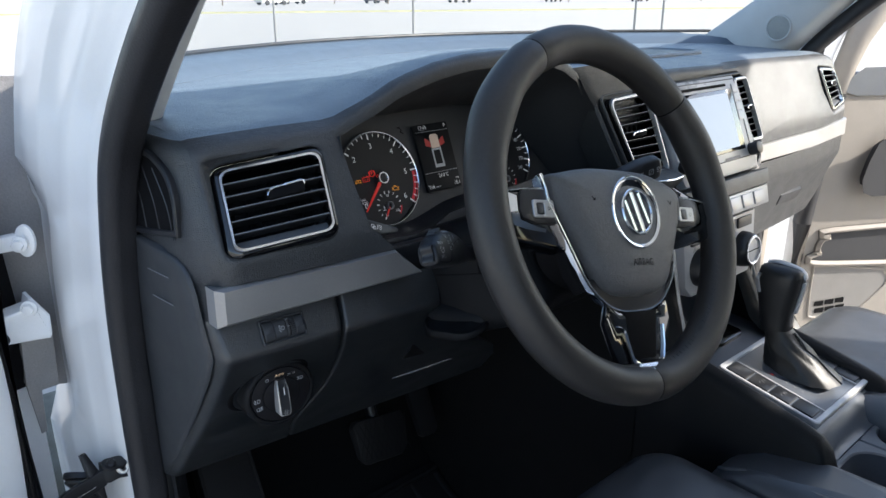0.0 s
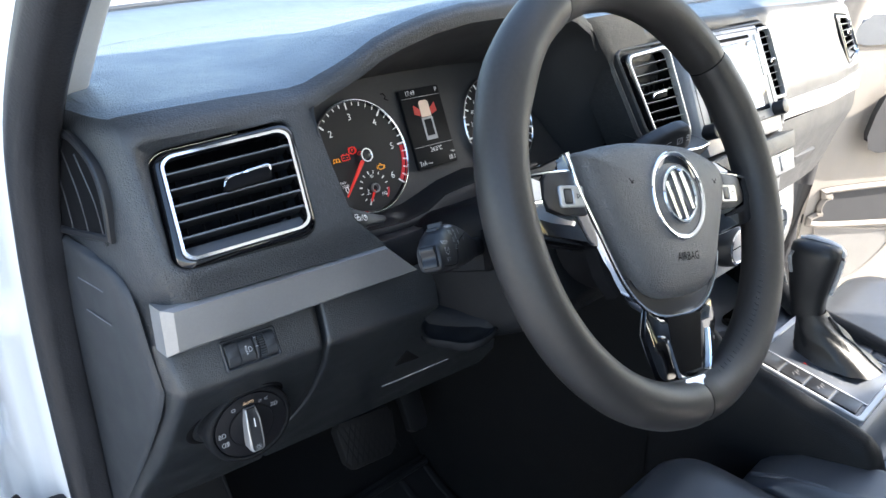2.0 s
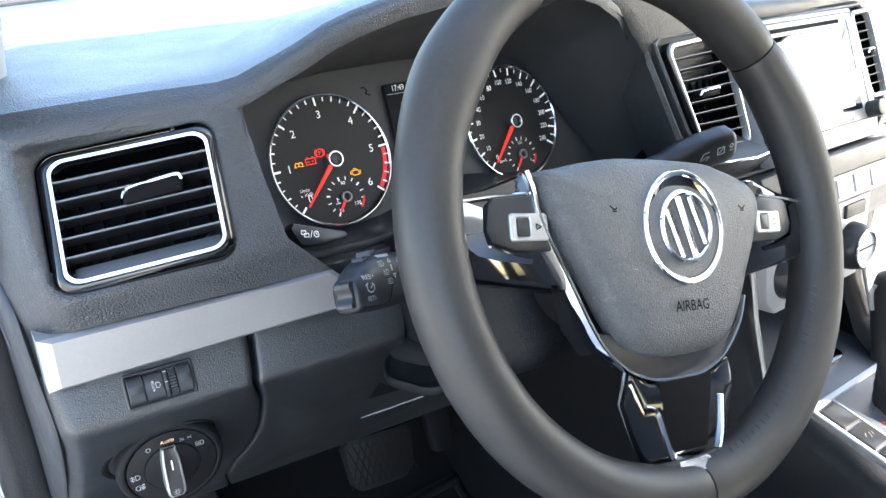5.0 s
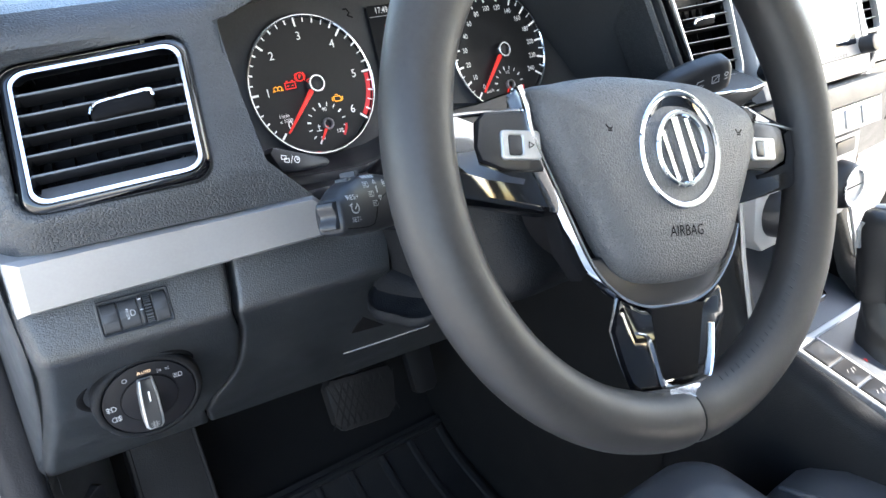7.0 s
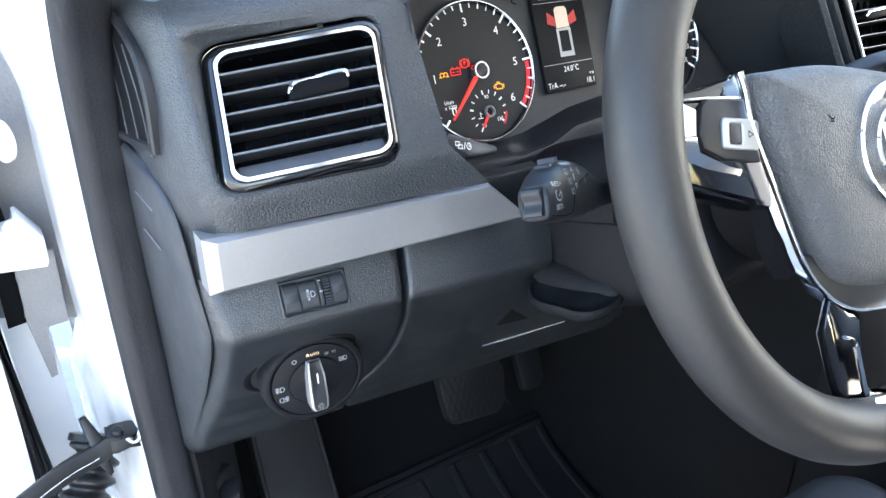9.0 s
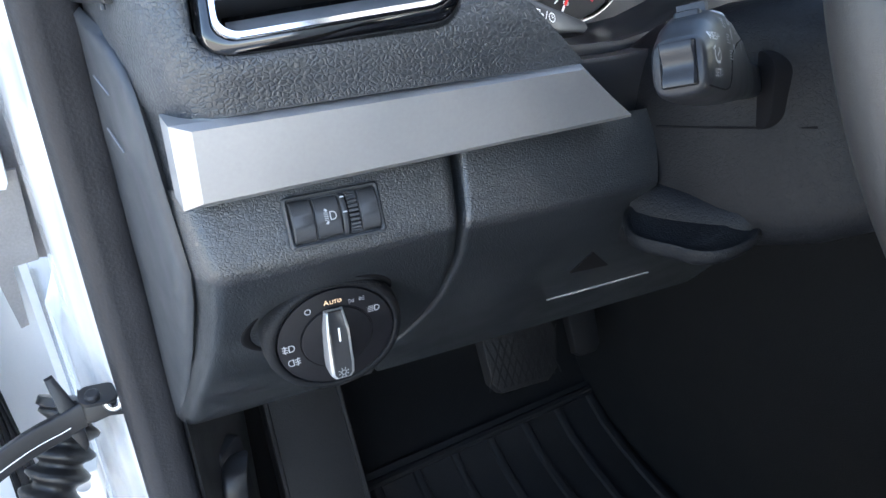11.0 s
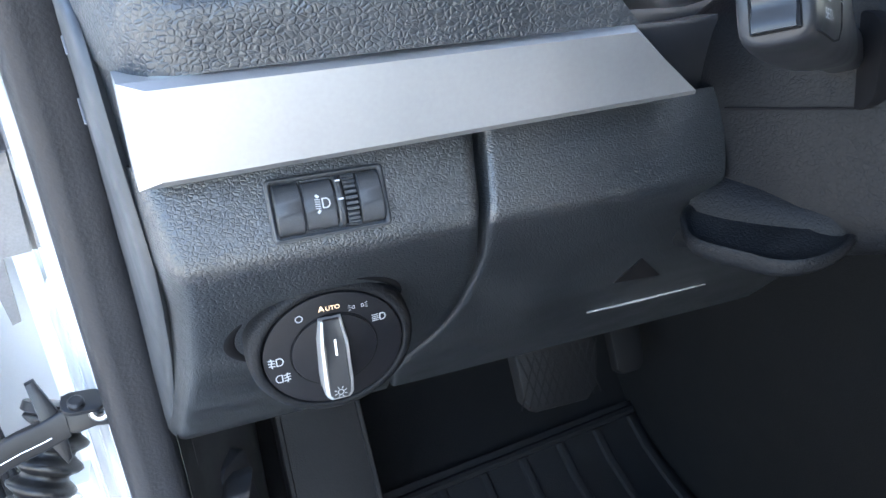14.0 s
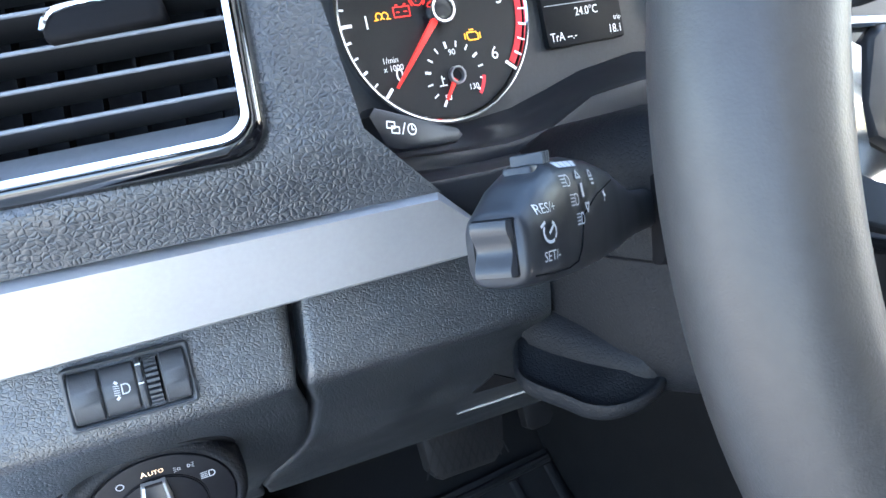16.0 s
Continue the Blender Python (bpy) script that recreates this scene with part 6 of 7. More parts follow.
        for u, wv in ((.790, .0150), (.765, .0095), (.745, .0040)):
            lamp_glyph(patch(u, wv), .0036, PRINT, body, "head")
        for name, u, wv, runs, wide in (("main_beam_arrow", .720, .0160, [[(-.0016, -.0006), (0, .0014), (.0016, -.0006), (-.0016, -.0006)]], .0006),
                                        ("indicator_bar", .715, .0118, [[(0, .0016), (0, -.0016)]], .0016),
                                        ("flash_arrow", .700, .0068, [[(-.0016, .0010), (0, -.0014), (.0016, .0010), (-.0016, .0010)]], .0007),
                                        ("car_sign", .640, .0150, [[(-.0014, .0004), (-.0005, .0020), (.0009, .0020), (.0013, .0004), (-.0014, .0004)], [(-.0014, -.0006), (.0014, -.0006)], [(-.0008, -.0018), (.0010, -.0018)]], .0006),
                                        ("parking_sign", .575, .0092, [[(-.0012, .0010), (.0012, -.0004)], [(0, .0016), (-.0002, -.0018)]], .0006),
                                        ("slider_print", .745, .0196, [[(-.0052, 0), (-.0034, 0)], [(-.0022, 0), (-.0004, 0)], [(.0008, 0), (.0026, 0)], [(.0038, 0), (.0054, 0)]], .0017)):
            bm = bmesh.new()
            bars(bm, patch(u, wv), runs, wide)
            part(name, bm, PRINT, body, smooth=0)
    else:
        lamp_glyph(patch(.50, .0020, 1), .0040, PRINT, body, "wiper")
        for name, u, wv, runs in (("wash_sign", .68, .0030, [[(-.004, -.003), (-.001, .0025), (.004, .0030)], [(-.002, -.003), (.0025, -.0005)], [(.001, -.004), (.0042, -.0015)]]),
                                  ("rear_wash_sign", .83, .0034, [[(-.003, -.003), (.003, -.003), (.003, .003), (-.003, .003), (-.003, -.003)], [(-.002, -.002), (.002, .002)]]),
                                  ("rear_jet_sign", .93, .0034, [arc(0, .0015, .0016, 0, 360, 10), [(-.0015, -.0025), (.0015, -.0025)]]),
                                  ("speed_marks", .36, .0020, [[(0, y), (.004, y)] for y in (-.004, -.0015, .001, .0035)])):
            bm = bmesh.new()
            bars(bm, patch(u, wv, 1), runs, .0008)
            part(name, bm, PRINT, body, smooth=0)


build_stalk(False)
build_stalk(True)


# ---- centre stack ----
SC = 0.384                             # the middle of the centre stack


def build_centre():
    """Carrier round the centre vents and the head unit."""
    f = Frame((SC, .1400, 1.3280), (1, 0, 0), (0, .42, 1))
    bm = bmesh.new()
    o = [(.167, .020), (.158, .058), (.150, .063), (-.196, .059), (-.204, .053), (-.203, .045), (-.186, -.030), (-.165, -.072), (-.150, -.086), (.130, -.086), (.150, -.075), (.169, -.045)]
    out = [(.176, .020), (.166, .066), (.155, .074), (-.200, .071), (-.213, .061), (-.212, .045), (-.194, -.035), (-.172, -.078), (-.152, -.100), (.132, -.100), (.158, -.082), (.178, -.047)]
    rim(bm, f, out, inset(o, -.001), -.05, -.006, .003, deep=-.034)
    part("centre_face", bm, DASH_FACE, dashboard, smooth=40)
    bm = bmesh.new()
    rim(bm, f, o, inset(o, .0040), -.030, -.001, .0015)
    part("centre_edge", bm, DASH_FACE, dashboard, "grained edge round the centre vents")
    bm = bmesh.new()
    slab(bm, f, o, -.036, -.0335, .0)
    part("centre_backing", bm, DEEP, dashboard, "dark space behind the centre vents")
    for lo, hi in ((-.166, -.086), (.112, .150)):
        bm = bmesh.new()
        box(bm, f, lo, hi, -.084, -.058, -.030, -.004, .002)
        part("centre_filler", bm, PIANO, dashboard, "gloss black filler under the vent")
    bm = bmesh.new()
    grid(bm, [[V((x, lip(x, .011).y + .002, lip(x, .011).z)) for x in np.linspace(.52, .58, 5)], [V((x, .186, 1.33)) for x in np.linspace(.52, .58, 5)], [V((x, .166, 1.262)) for x in np.linspace(.52, .58, 5)], [V((x, .17, 1.20)) for x in np.linspace(.52, .58, 5)]])
    part("infill", bm, DASH_FACE, dashboard, smooth=60)
    edge = [(.108, 1.415), (.125, 1.410), (.139, 1.402), (.145, 1.395), (.151, 1.387), (.166, 1.371), (.182, 1.351), (.200, 1.329), (.221, 1.303), (.235, 1.280), (.24, 1.24)]
    bm = bmesh.new()
    rows = []
    for x, z in edge:
        rows.append([V((x - .0005, .174, z - .001)), V((x, .1665, z)), V((x + .002, .1645, z + .001)), V((x + .02, .164, z + .002)), V((x + .05, .164, z + .003)), V((x + .09, .166, z + .004))])
    grid(bm, rows)
    part("hood_jamb", bm, DASH_FACE, dashboard, "grained strip between hood and centre vent", smooth=60)
    # ledge below the left centre vent
    bm = bmesh.new()
    rows = []
    for x, y, z in ((.188, .100, 1.281), (.195, .094, 1.279), (.21, .090, 1.277), (.245, .088, 1.276), (.275, .092, 1.276)):
        rows.append([V((x, y + .06, z + .012)), V((x, y + .006, z + .003)), V((x, y, z)), V((x, y + .001, z - .005)), V((x, y + .01, z - .016)), V((x, y + .05, z - .05))])
    grid(bm, rows)
    part("ledge", bm, PLASTIC, dashboard, "black ledge under the centre vent", smooth=40)
    bm = bmesh.new()
    tube(bm, [(.190, .0966, 1.2805), (.20, .0922, 1.2795), (.246, .0876, 1.2768), (.270, .0905, 1.2768)], .0012, 8)
    part("ledge_edge", bm, CHROME, dashboard, "thin bright edge")

    unit = thing("head_unit", f(0, -.05, 0), "silver-grey head unit with a blank touch screen and two knobs", "head unit")
    g = f.at(.010, -.006, .008)
    bm = bmesh.new()
    slab(bm, g, [(.100, .055), (.094, .063), (-.092, .063), (-.098, .055), (-.103, -.050), (-.098, -.078), (.102, -.078), (.110, -.050)], -.02, .002, .002)
    face = part("face_plate", bm, PLATE, unit, "pale silver face plate")
    bm = bmesh.new()
    rim(bm, g, rrect(.0955, .0590, .004), rrect(.0940, .0575, .003), .0005, .0026, .0004)
    part("face_groove", bm, SMOOTH, face, "thin dark groove round the face")
    bm = bmesh.new()
    slab(bm, g.at(-.001, -.001, .002), rrect(.0785, .0455, .002), -.001, .0022, .0008)
    part("screen_border", bm, PIANO, face, "gloss black border")
    bm = bmesh.new()
    slab(bm, g.at(-.006, -.0015, .0040), rrect(.0680, .0400, .001), -.001, .0006, 0)
    part("touch_screen", bm, LCD, face, "blank touch screen, its pale glow standing in for reflected sky")
    bm = bmesh.new()
    slab(bm, g.at(-.004, .0505, .0018), rrect(.070, .0020, .001), -.001, .0012, 0)
    part("disc_slot", bm, DEEP, face, "dark disc slot")
    for sg in (-1, 1):
        for k in range(4):
            bm = bmesh.new()
            slab(bm, g.at(sg * .0885, .045 - k * .0140, .002), rrect(.0068, .0064, .001), -.001, .0016, .0007)
            part("side_button", bm, PLATE, face, "silver key")
        bm = bmesh.new()
        kf = g.at(sg * .0935, -.0500, .002)
        rows = [[kf(r * math.cos(a), r * math.sin(a), h) for a in [j / 28 * math.tau for j in range(28)]] for r, h in ((.0095, -.002), (.0095, .012), (.0090, .0145), (.0078, .0150))]
        vs = grid(bm, rows, True)
        bm.faces.new(vs[-1])
        part("knob", bm, SMOOTH, face, "black turning knob")
    bm = bmesh.new()
    bars(bm, g.at(.040, -.0560, .0022), [[(-.024 + k * .0055, 0), (-.0215 + k * .0055, 0)] for k in range(8)], .0045)
    part("small_print", bm, DIMPRINT, face, "unreadable small print", smooth=0)

    build_vent("centre_vent", Quad(f(-.194, .050, .001), f(-.106, .054, .001), f(-.103, -.056, .001), f(-.173, -.052, .001)), "tall centre dash vent with a chrome-edged tab", slats=8, tab=(-.15, .0), edge=SILVER)
    build_vent("centre_vent", Quad(f(.121, .054, .001), f(.158, .055, .001), f(.163, -.045, .001), f(.130, -.045, .001)), "slim centre dash vent beside the head unit", slats=8, tab=(.1, .0), edge=SILVER)

    # grained band with a row of keys, and the climate panel below
    low = thing("climate_panel", (MID, .1, 1.08), "silver climate panel with two round dials", "climate panel")
    h = Frame((SC - .01, .084, 1.228), (1, 0, 0), (0, .35, 1))
    bm = bmesh.new()
    slab(bm, h, [(.124, .026), (-.124, .026), (-.120, .004), (.120, .004)], -.04, .010, .003)
    part("band", bm, DASH, low, "grained band")
    bm = bmesh.new()
    slab(bm, h, [(.120, .003), (-.120, .003), (-.114, -.024), (.114, -.024)], -.04, .006, .002)
    part("key_carrier", bm, PLATE, low)
    for k in range(6):
        bm = bmesh.new()
        slab(bm, h.at(-.085 + k * .034, -.0105, .006), rrect(.0150, .0095, .0015), -.001, .0025, .001)
        part("key", bm, PLATE, low, "flat silver key")
    c = Frame((SC - .02, .076, 1.152), (1, 0, 0), (0, .12, 1))
    bm = bmesh.new()
    slab(bm, c, [(.098, .048), (-.098, .048), (-.094, -.026), (-.078, -.042), (.078, -.042), (.094, -.026)], -.05, .004, .003)
    part("panel", bm, PLATE, low, "satin silver panel")
    bm = bmesh.new()
    slab(bm, c.at(0, .002, .004), rrect(.026, .026, .004), -.001, .001, .0005)
    part("display", bm, PIANO, low, "dark centre display")
    for sg in (-1, 1):
        kf = c.at(sg * .058, -.004, .004)
        bm = bmesh.new()
        rows = [[kf(r * math.cos(a), r * math.sin(a), hh) for a in [j / 36 * math.tau for j in range(36)]] for r, hh in ((.0265, -.001), (.0255, .008), (.0235, .016), (.0215, .018), (.0200, .0172))]
        grid(bm, rows, True)
        d = part("dial", bm, SMOOTH, low, "black dial")
        bm = bmesh.new()
        rim(bm, kf, oval(.0212, .0212, 36), oval(.0178, .0178, 36), .014, .0195, .001)
        part("dial_ring", bm, CHROME, d, "chrome dial ring")
        bm = bmesh.new()
        slab(bm, kf, oval(.0179, .0179, 36), .012, .0172, .001)
        part("dial_face", bm, PLATE, d, "silver dial face")
        bm = bmesh.new()
        bars(bm, kf, [[(-.016, 0), (.016, 0)]], .0016, .0175)
        part("dial_line", bm, DEEP, d, smooth=0)
        bm = bmesh.new()
        slab(bm, c.at(sg * .062, .036, .004), rrect(.020, .0075, .002), -.001, .003, .001)
        part("rocker", bm, SMOOTH, low)


build_centre()


def build_console():
    t = thing("centre_console", (MID, 0, .60), "black centre console with silver-edged gear plate and raised side walls", "console")
    # side walls running down from the climate panel: bright-edged on the driver's side
    rows = []
    spec = ((.11, 1.20, .106), (.080, 1.12, .108), (.050, 1.055, .110), (.025, 1.036, .110), (-.06, 1.018, .112), (-.12, 1.003, .112), (-.136, .997, .112), (-.147, .985, .112), (-.155, .965, .112), (-.160, .90, .112))
    for sg in (-1, 1):
        rows = []
        for y, z, w in spec:
            x = MID + sg * w
            rows.append([V((x - sg * .030, y, z - .010)), V((x - sg * .024, y, z + .004)), V((x - sg * .012, y, z + .010)), V((x, y, z + .006)), V((x + sg * .006, y, z - .008)), V((x + sg * .012, y + .01, z - .10)), V((x + sg * .016, y + .02, .60))])
        bm = bmesh.new()
        grid(bm, rows)
        wall = part("side_wall", bm, SHROUD, t, smooth=50)
        bm = bmesh.new()
        x = MID + sg * .098
        tube(bm, [(x, .086, 1.195), (x + sg * .003, .066, 1.12), (x + sg * .006, .042, 1.052)], .0022, 8)
        part("bright_edge", bm, SATIN, wall, "slim silver edge")
        bm = bmesh.new()
        x = MID + sg * .112
        grid(bm, [[V((x, .10, 1.21)), V((x + sg * .01, .10, 1.0)), V((x + sg * .02, .10, .57))], [V((x, .30, 1.30)), V((x + sg * .015, .30, 1.0)), V((x + sg * .03, .30, .57))], [V((x, .66, 1.34)), V((x + sg * .03, .66, 1.0)), V((x + sg * .05, .66, .57))]])
        part("tunnel_side", bm, CARPET, t, "black tunnel carpet", smooth=60)
    bm = bmesh.new()
    rows = []
    for y, z in ((.20, 1.12), (.14, 1.05), (.10, 1.032), (.02, 1.024), (-.119, .997), (-.126, .992), (-.136, .972), (-.1405, .966), (-.146, .9645), (-.1475, .95)):
        rows.append([V((MID + a, y, z - .0 - (.0 if abs(a) < .09 else .004))) for a in (-.112, -.09, -.045, 0, .045, .09, .112)])
    grid(bm, rows)
    part("deck", bm, DECK, t, smooth=50)
    f = Frame((MID + .014, -.052, 1.0135), (1, 0, 0), (0, 1, .20))
    bm = bmesh.new()
    rim(bm, f, rrect(.086, .0690, .006), rrect(.081, .0615, .004), -.004, .0045, .0012)
    part("plate_edge", bm, PLATE, t, "satin silver plate edge")
    bm = bmesh.new()
    slab(bm, f, rrect(.082, .0625, .004), -.004, .0028, .0005)
    plate = part("gear_plate", bm, DECK, t, "smooth dark gear plate")
    for sg in (-1, 1):
        for k in range(4):
            bm = bmesh.new()
            slab(bm, f.at(sg * .0660, .0455 - k * .0300, .0028), rrect(.0130, .0135, .0015), -.001, .0022, .001)
            part("plate_key", bm, SMOOTH, plate, "black key beside the selector")
            if k in (1, 2) and sg < 0:
                bm = bmesh.new()
                bars(bm, f.at(sg * .0660, .0455 - k * .0300, .0053), [[(-.006, 0), (-.003, .003)], [(-.001, -.003), (.002, .002)], [(.004, -.002), (.006, .002)]], .0008)
                part("key_print", bm, DIMPRINT, plate, smooth=0)
    for sg in (-1, 1):
        bm = bmesh.new()
        box(bm, f, sg * .0505 - .0012, sg * .0505 + .0012, -.0625, .0625, .001, .0046, .0006)
        part("plate_line", bm, PLATE, plate, "thin silver line beside the keys")
    words("P", f.at(-.034, .016, .003), .0062, RED, plate, "selector_letter")
    for k, ch in enumerate("RND"):
        words(ch, f.at(-.034, -.004 - .011 * k, .003), .0056, DIMPRINT, plate, "selector_letter")
    bm = bmesh.new()
    tube(bm, [V((.272, .040, 1.040)), V((.272, .040, 1.052))], [.010, .0085], 16)
    part("power_socket", bm, SMOOTH, t, "round black start button")
    bm = bmesh.new()
    slab(bm, Frame((MID + .02, .060, 1.031), (1, 0, 0), (0, 1, .1)), rrect(.035, .018, .012), -.002, .004, .002)
    part("oval_cap", bm, PIANO, t, "gloss oval cap ahead of the selector")
    # cup holders
    for x, hw, hx in ((MID - .064, .064, .006), (MID + .0645, .0635, -.004)):
        g = Frame((x, -.198, .964), (1, 0, 0), (0, 1, 0))
        bm = bmesh.new()
        rim(bm, g, rrect(hw, .052, .003, 8), [(a + hx, b) for a, b in rrect(.046, .044, .034, 8)], -.006, 0.0, .002)
        deck = part("cup_deck", bm, DECK, t, "blue-grey skin round a cup holder")
        bm = bmesh.new()
        rows = [[g(a * s + hx, b * s, h) for a, b in rrect(.0465, .0445, .034, 8)] for s, h in ((1.0, -.003), (.97, -.012), (.93, -.045), (.88, -.060))]
        vs = grid(bm, rows, True)
        bm.faces.new(vs[-1])
        part("cup_well", bm, DECK, deck, "rounded cup holder well", smooth=50)
        bm = bmesh.new()
        tube(bm, [g(hx + .020 * math.cos(a), -.016 + .016 * math.sin(a), -.0585) for a in np.linspace(-.6, 3.7, 18)], .0009, 6)
        part("mat_groove", bm, DEEP, deck)
    bm = bmesh.new()
    box(bm, Frame((MID, -.52, 0), (1, 0, 0), (0, 1, 0)), -.115, .115, -.24, .268, .62, .985, .02)
    part("armrest", bm, SEAT, t, "padded armrest box")


def build_shifter():
    t = thing("gear_selector", (.370, -.05, 1.01), "black leather gear selector with a wrinkled gaiter", "gear selector")
    c0, c1 = V((.374, -.056, 1.016)), V((.368, -.018, 1.072))
    rows = []
    for s in np.linspace(0, 1, 15):
        c = c0.lerp(c1, s)
        row = []
        for k in range(36):
            a = k / 36 * math.tau
            w = (1 - s) ** 1.35
            rx, ry = .0165 + .019 * w, .0175 + .032 * w
            fold = 1 + .055 * math.sin(5 * a + 9 * s + .8 * math.sin(3 * a)) * math.sin(math.pi * min(1, s * 1.15)) + .03 * math.sin(11 * a + 5 * s) * (1 - s)
            row.append(c + V((rx * fold * math.copysign(abs(math.cos(a)) ** .75, math.cos(a)), ry * fold * math.copysign(abs(math.sin(a)) ** .75, math.sin(a)), .002 * math.sin(7 * a + 14 * s) * math.sin(math.pi * s))))
        rows.append(row)
    bm = bmesh.new()
    grid(bm, rows, True)
    part("gaiter", bm, GAITER, t, "wrinkled leather gaiter", smooth=70)
    bm = bmesh.new()
    tube(bm, [p + V((0, -.0005, 0)) for p in [rows[i][27] * .5 + rows[i][28] * .5 + V((0, -.0008, .0005)) for i in range(14)]], .0012, 6)
    part("gaiter_seam", bm, THREAD, t)
    rows = []
    ax = V((0, .09, 1)).normalized()
    base = V((.368, -.016, 1.066))
    for h, rx, ry, dy in ((0, .0165, .0175, 0), (.010, .0178, .0190, 0), (.014, .0172, .0185, 0), (.030, .0185, .0215, 0), (.048, .0192, .0245, -.001), (.066, .0195, .0268, -.003), (.080, .0192, .0280, -.004), (.088, .0175, .0270, -.005), (.092, .013, .021, -.006), (.0935, .005, .009, -.007)):
        rows.append([base + ax * h + V((rx * math.copysign(abs(math.cos(a)) ** .7, math.cos(a)), dy + ry * math.copysign(abs(math.sin(a)) ** .7, math.sin(a)), 0)) for a in [k / 28 * math.tau for k in range(28)]])
    bm = bmesh.new()
    vs = grid(bm, rows, True)
    bm.faces.new(vs[-1])
    knob = part("knob", bm, GAITER, t, "black leather knob", smooth=60)
    bm = bmesh.new()
    pts = [base + ax * .092 + V((.006, .016, -.001)), base + ax * .0935 + V((.006, .0, .001)), base + ax * .088 + V((.006, -.030, .0)), base + ax * .066 + V((.006, -.0305, 0)), base + ax * .030 + V((.006, -.0222, 0))]
    tube(bm, spline(pts, 16), .0050, 8, flat=.6)
    part("bright_strip", bm, PLATE, knob, "silver strip over the knob")
    bm = bmesh.new()
    tube(bm, [base + ax * .082 + V((-.0200, .016, 0)), base + ax * .074 + V((-.0220, .018, 0)), base + ax * .056 + V((-.0205, .016, 0))], .0025, 8)
    part("release_button", bm, SATIN, knob, "silver release button")


build_console()
build_shifter()


# ---- seats ----
def build_seat(cx, label, dz=0.0, dy=0.0):
    t = thing("front_seat", (cx, -.25, .60), label, "seat", "front seats")

    def cushion(name, x0, x1, y0, y1, zf, lab="", crown=.012, r=.03):
        """A padded block: rounded plan, crowned top."""
        bm = bmesh.new()
        w, d = (x1 - x0) / 2, (y1 - y0) / 2
        c = V(((x0 + x1) / 2, (y0 + y1) / 2, 0))
        rows = []
        for s, h in ((1.0, -.14), (1.005, -.05), (1.0, -.022), (.975, -.008), (.93, -.001), (.80, .004), (.5, .007), (.2, .008)):
            rows.append([c + V((a * s, b * s + dy, zf(c.x + a * s, c.y + b * s) + h + dz)) for a, b in rrect(w, d, r, 8)])
        vs = grid(bm, rows, True)
        bm.faces.new(vs[-1])
        bm.faces.new(list(reversed(vs[0])))
        return part(name, bm, SEAT, t, lab, smooth=60)

    top = lambda x, y: .962 + .012 * min(1, max(0, (y + .15) / .15)) - .10 * max(0, y + .03) ** 1.2 - .018 * (1 - min(1, abs(x - cx) / .2))
    cushion("seat_cushion", cx - .138, cx + .138, -.50, .036, top, "black leather cushion", r=.045)
    for sg in (-1, 1):
        x = cx + sg * .190
        b = cushion("side_bolster", x - .050, x + .050, -.50, -.035, lambda x, y: .960 + .02 * min(1, max(0, (-y) / .2)) - .30 * max(0, y + .10), "padded side bolster", r=.03)
        bm = bmesh.new()
        tube(bm, [V((cx + sg * .160, y + dy, dz + .962 + .02 * min(1, max(0, -y / .2)) - .30 * max(0, y + .10))) for y in np.linspace(-.05, -.48, 14)], .0028, 8)
        part("piping", bm, SEAT, b, "raised piping seam")
    bm = bmesh.new()
    rows = []
    for z, y, w in ((.90, -.46, .20), (1.0, -.50, .22), (1.15, -.56, .225), (1.3, -.62, .22), (1.45, -.69, .20), (1.50, -.72, .16)):
        rows.append([V((cx + a, y + b, z)) for a, b in rrect(w, .055, .04, 5)])
    grid(bm, rows, True, cap=True)
    part("backrest", bm, SEAT, t, "upright leather backrest", smooth=60)
    bm = bmesh.new()
    slab(bm, Frame((cx, -.78, 1.60), (1, 0, 0), (0, -.2, 1)), rrect(.13, .08, .04), -.06, .04, .02)
    part("headrest", bm, SEAT, t)
    bm = bmesh.new()
    box(bm, Frame((cx, -.24, .575), (1, 0, 0), (0, 1, 0)), -.20, .20, -.24, .20, 0, .20, .02)
    part("seat_base", bm, PLASTIC, t)


build_seat(.02, "black leather driver seat with a piped bolster")
build_seat(2 * MID - .06, "black leather passenger seat beside the console", .012, .02)


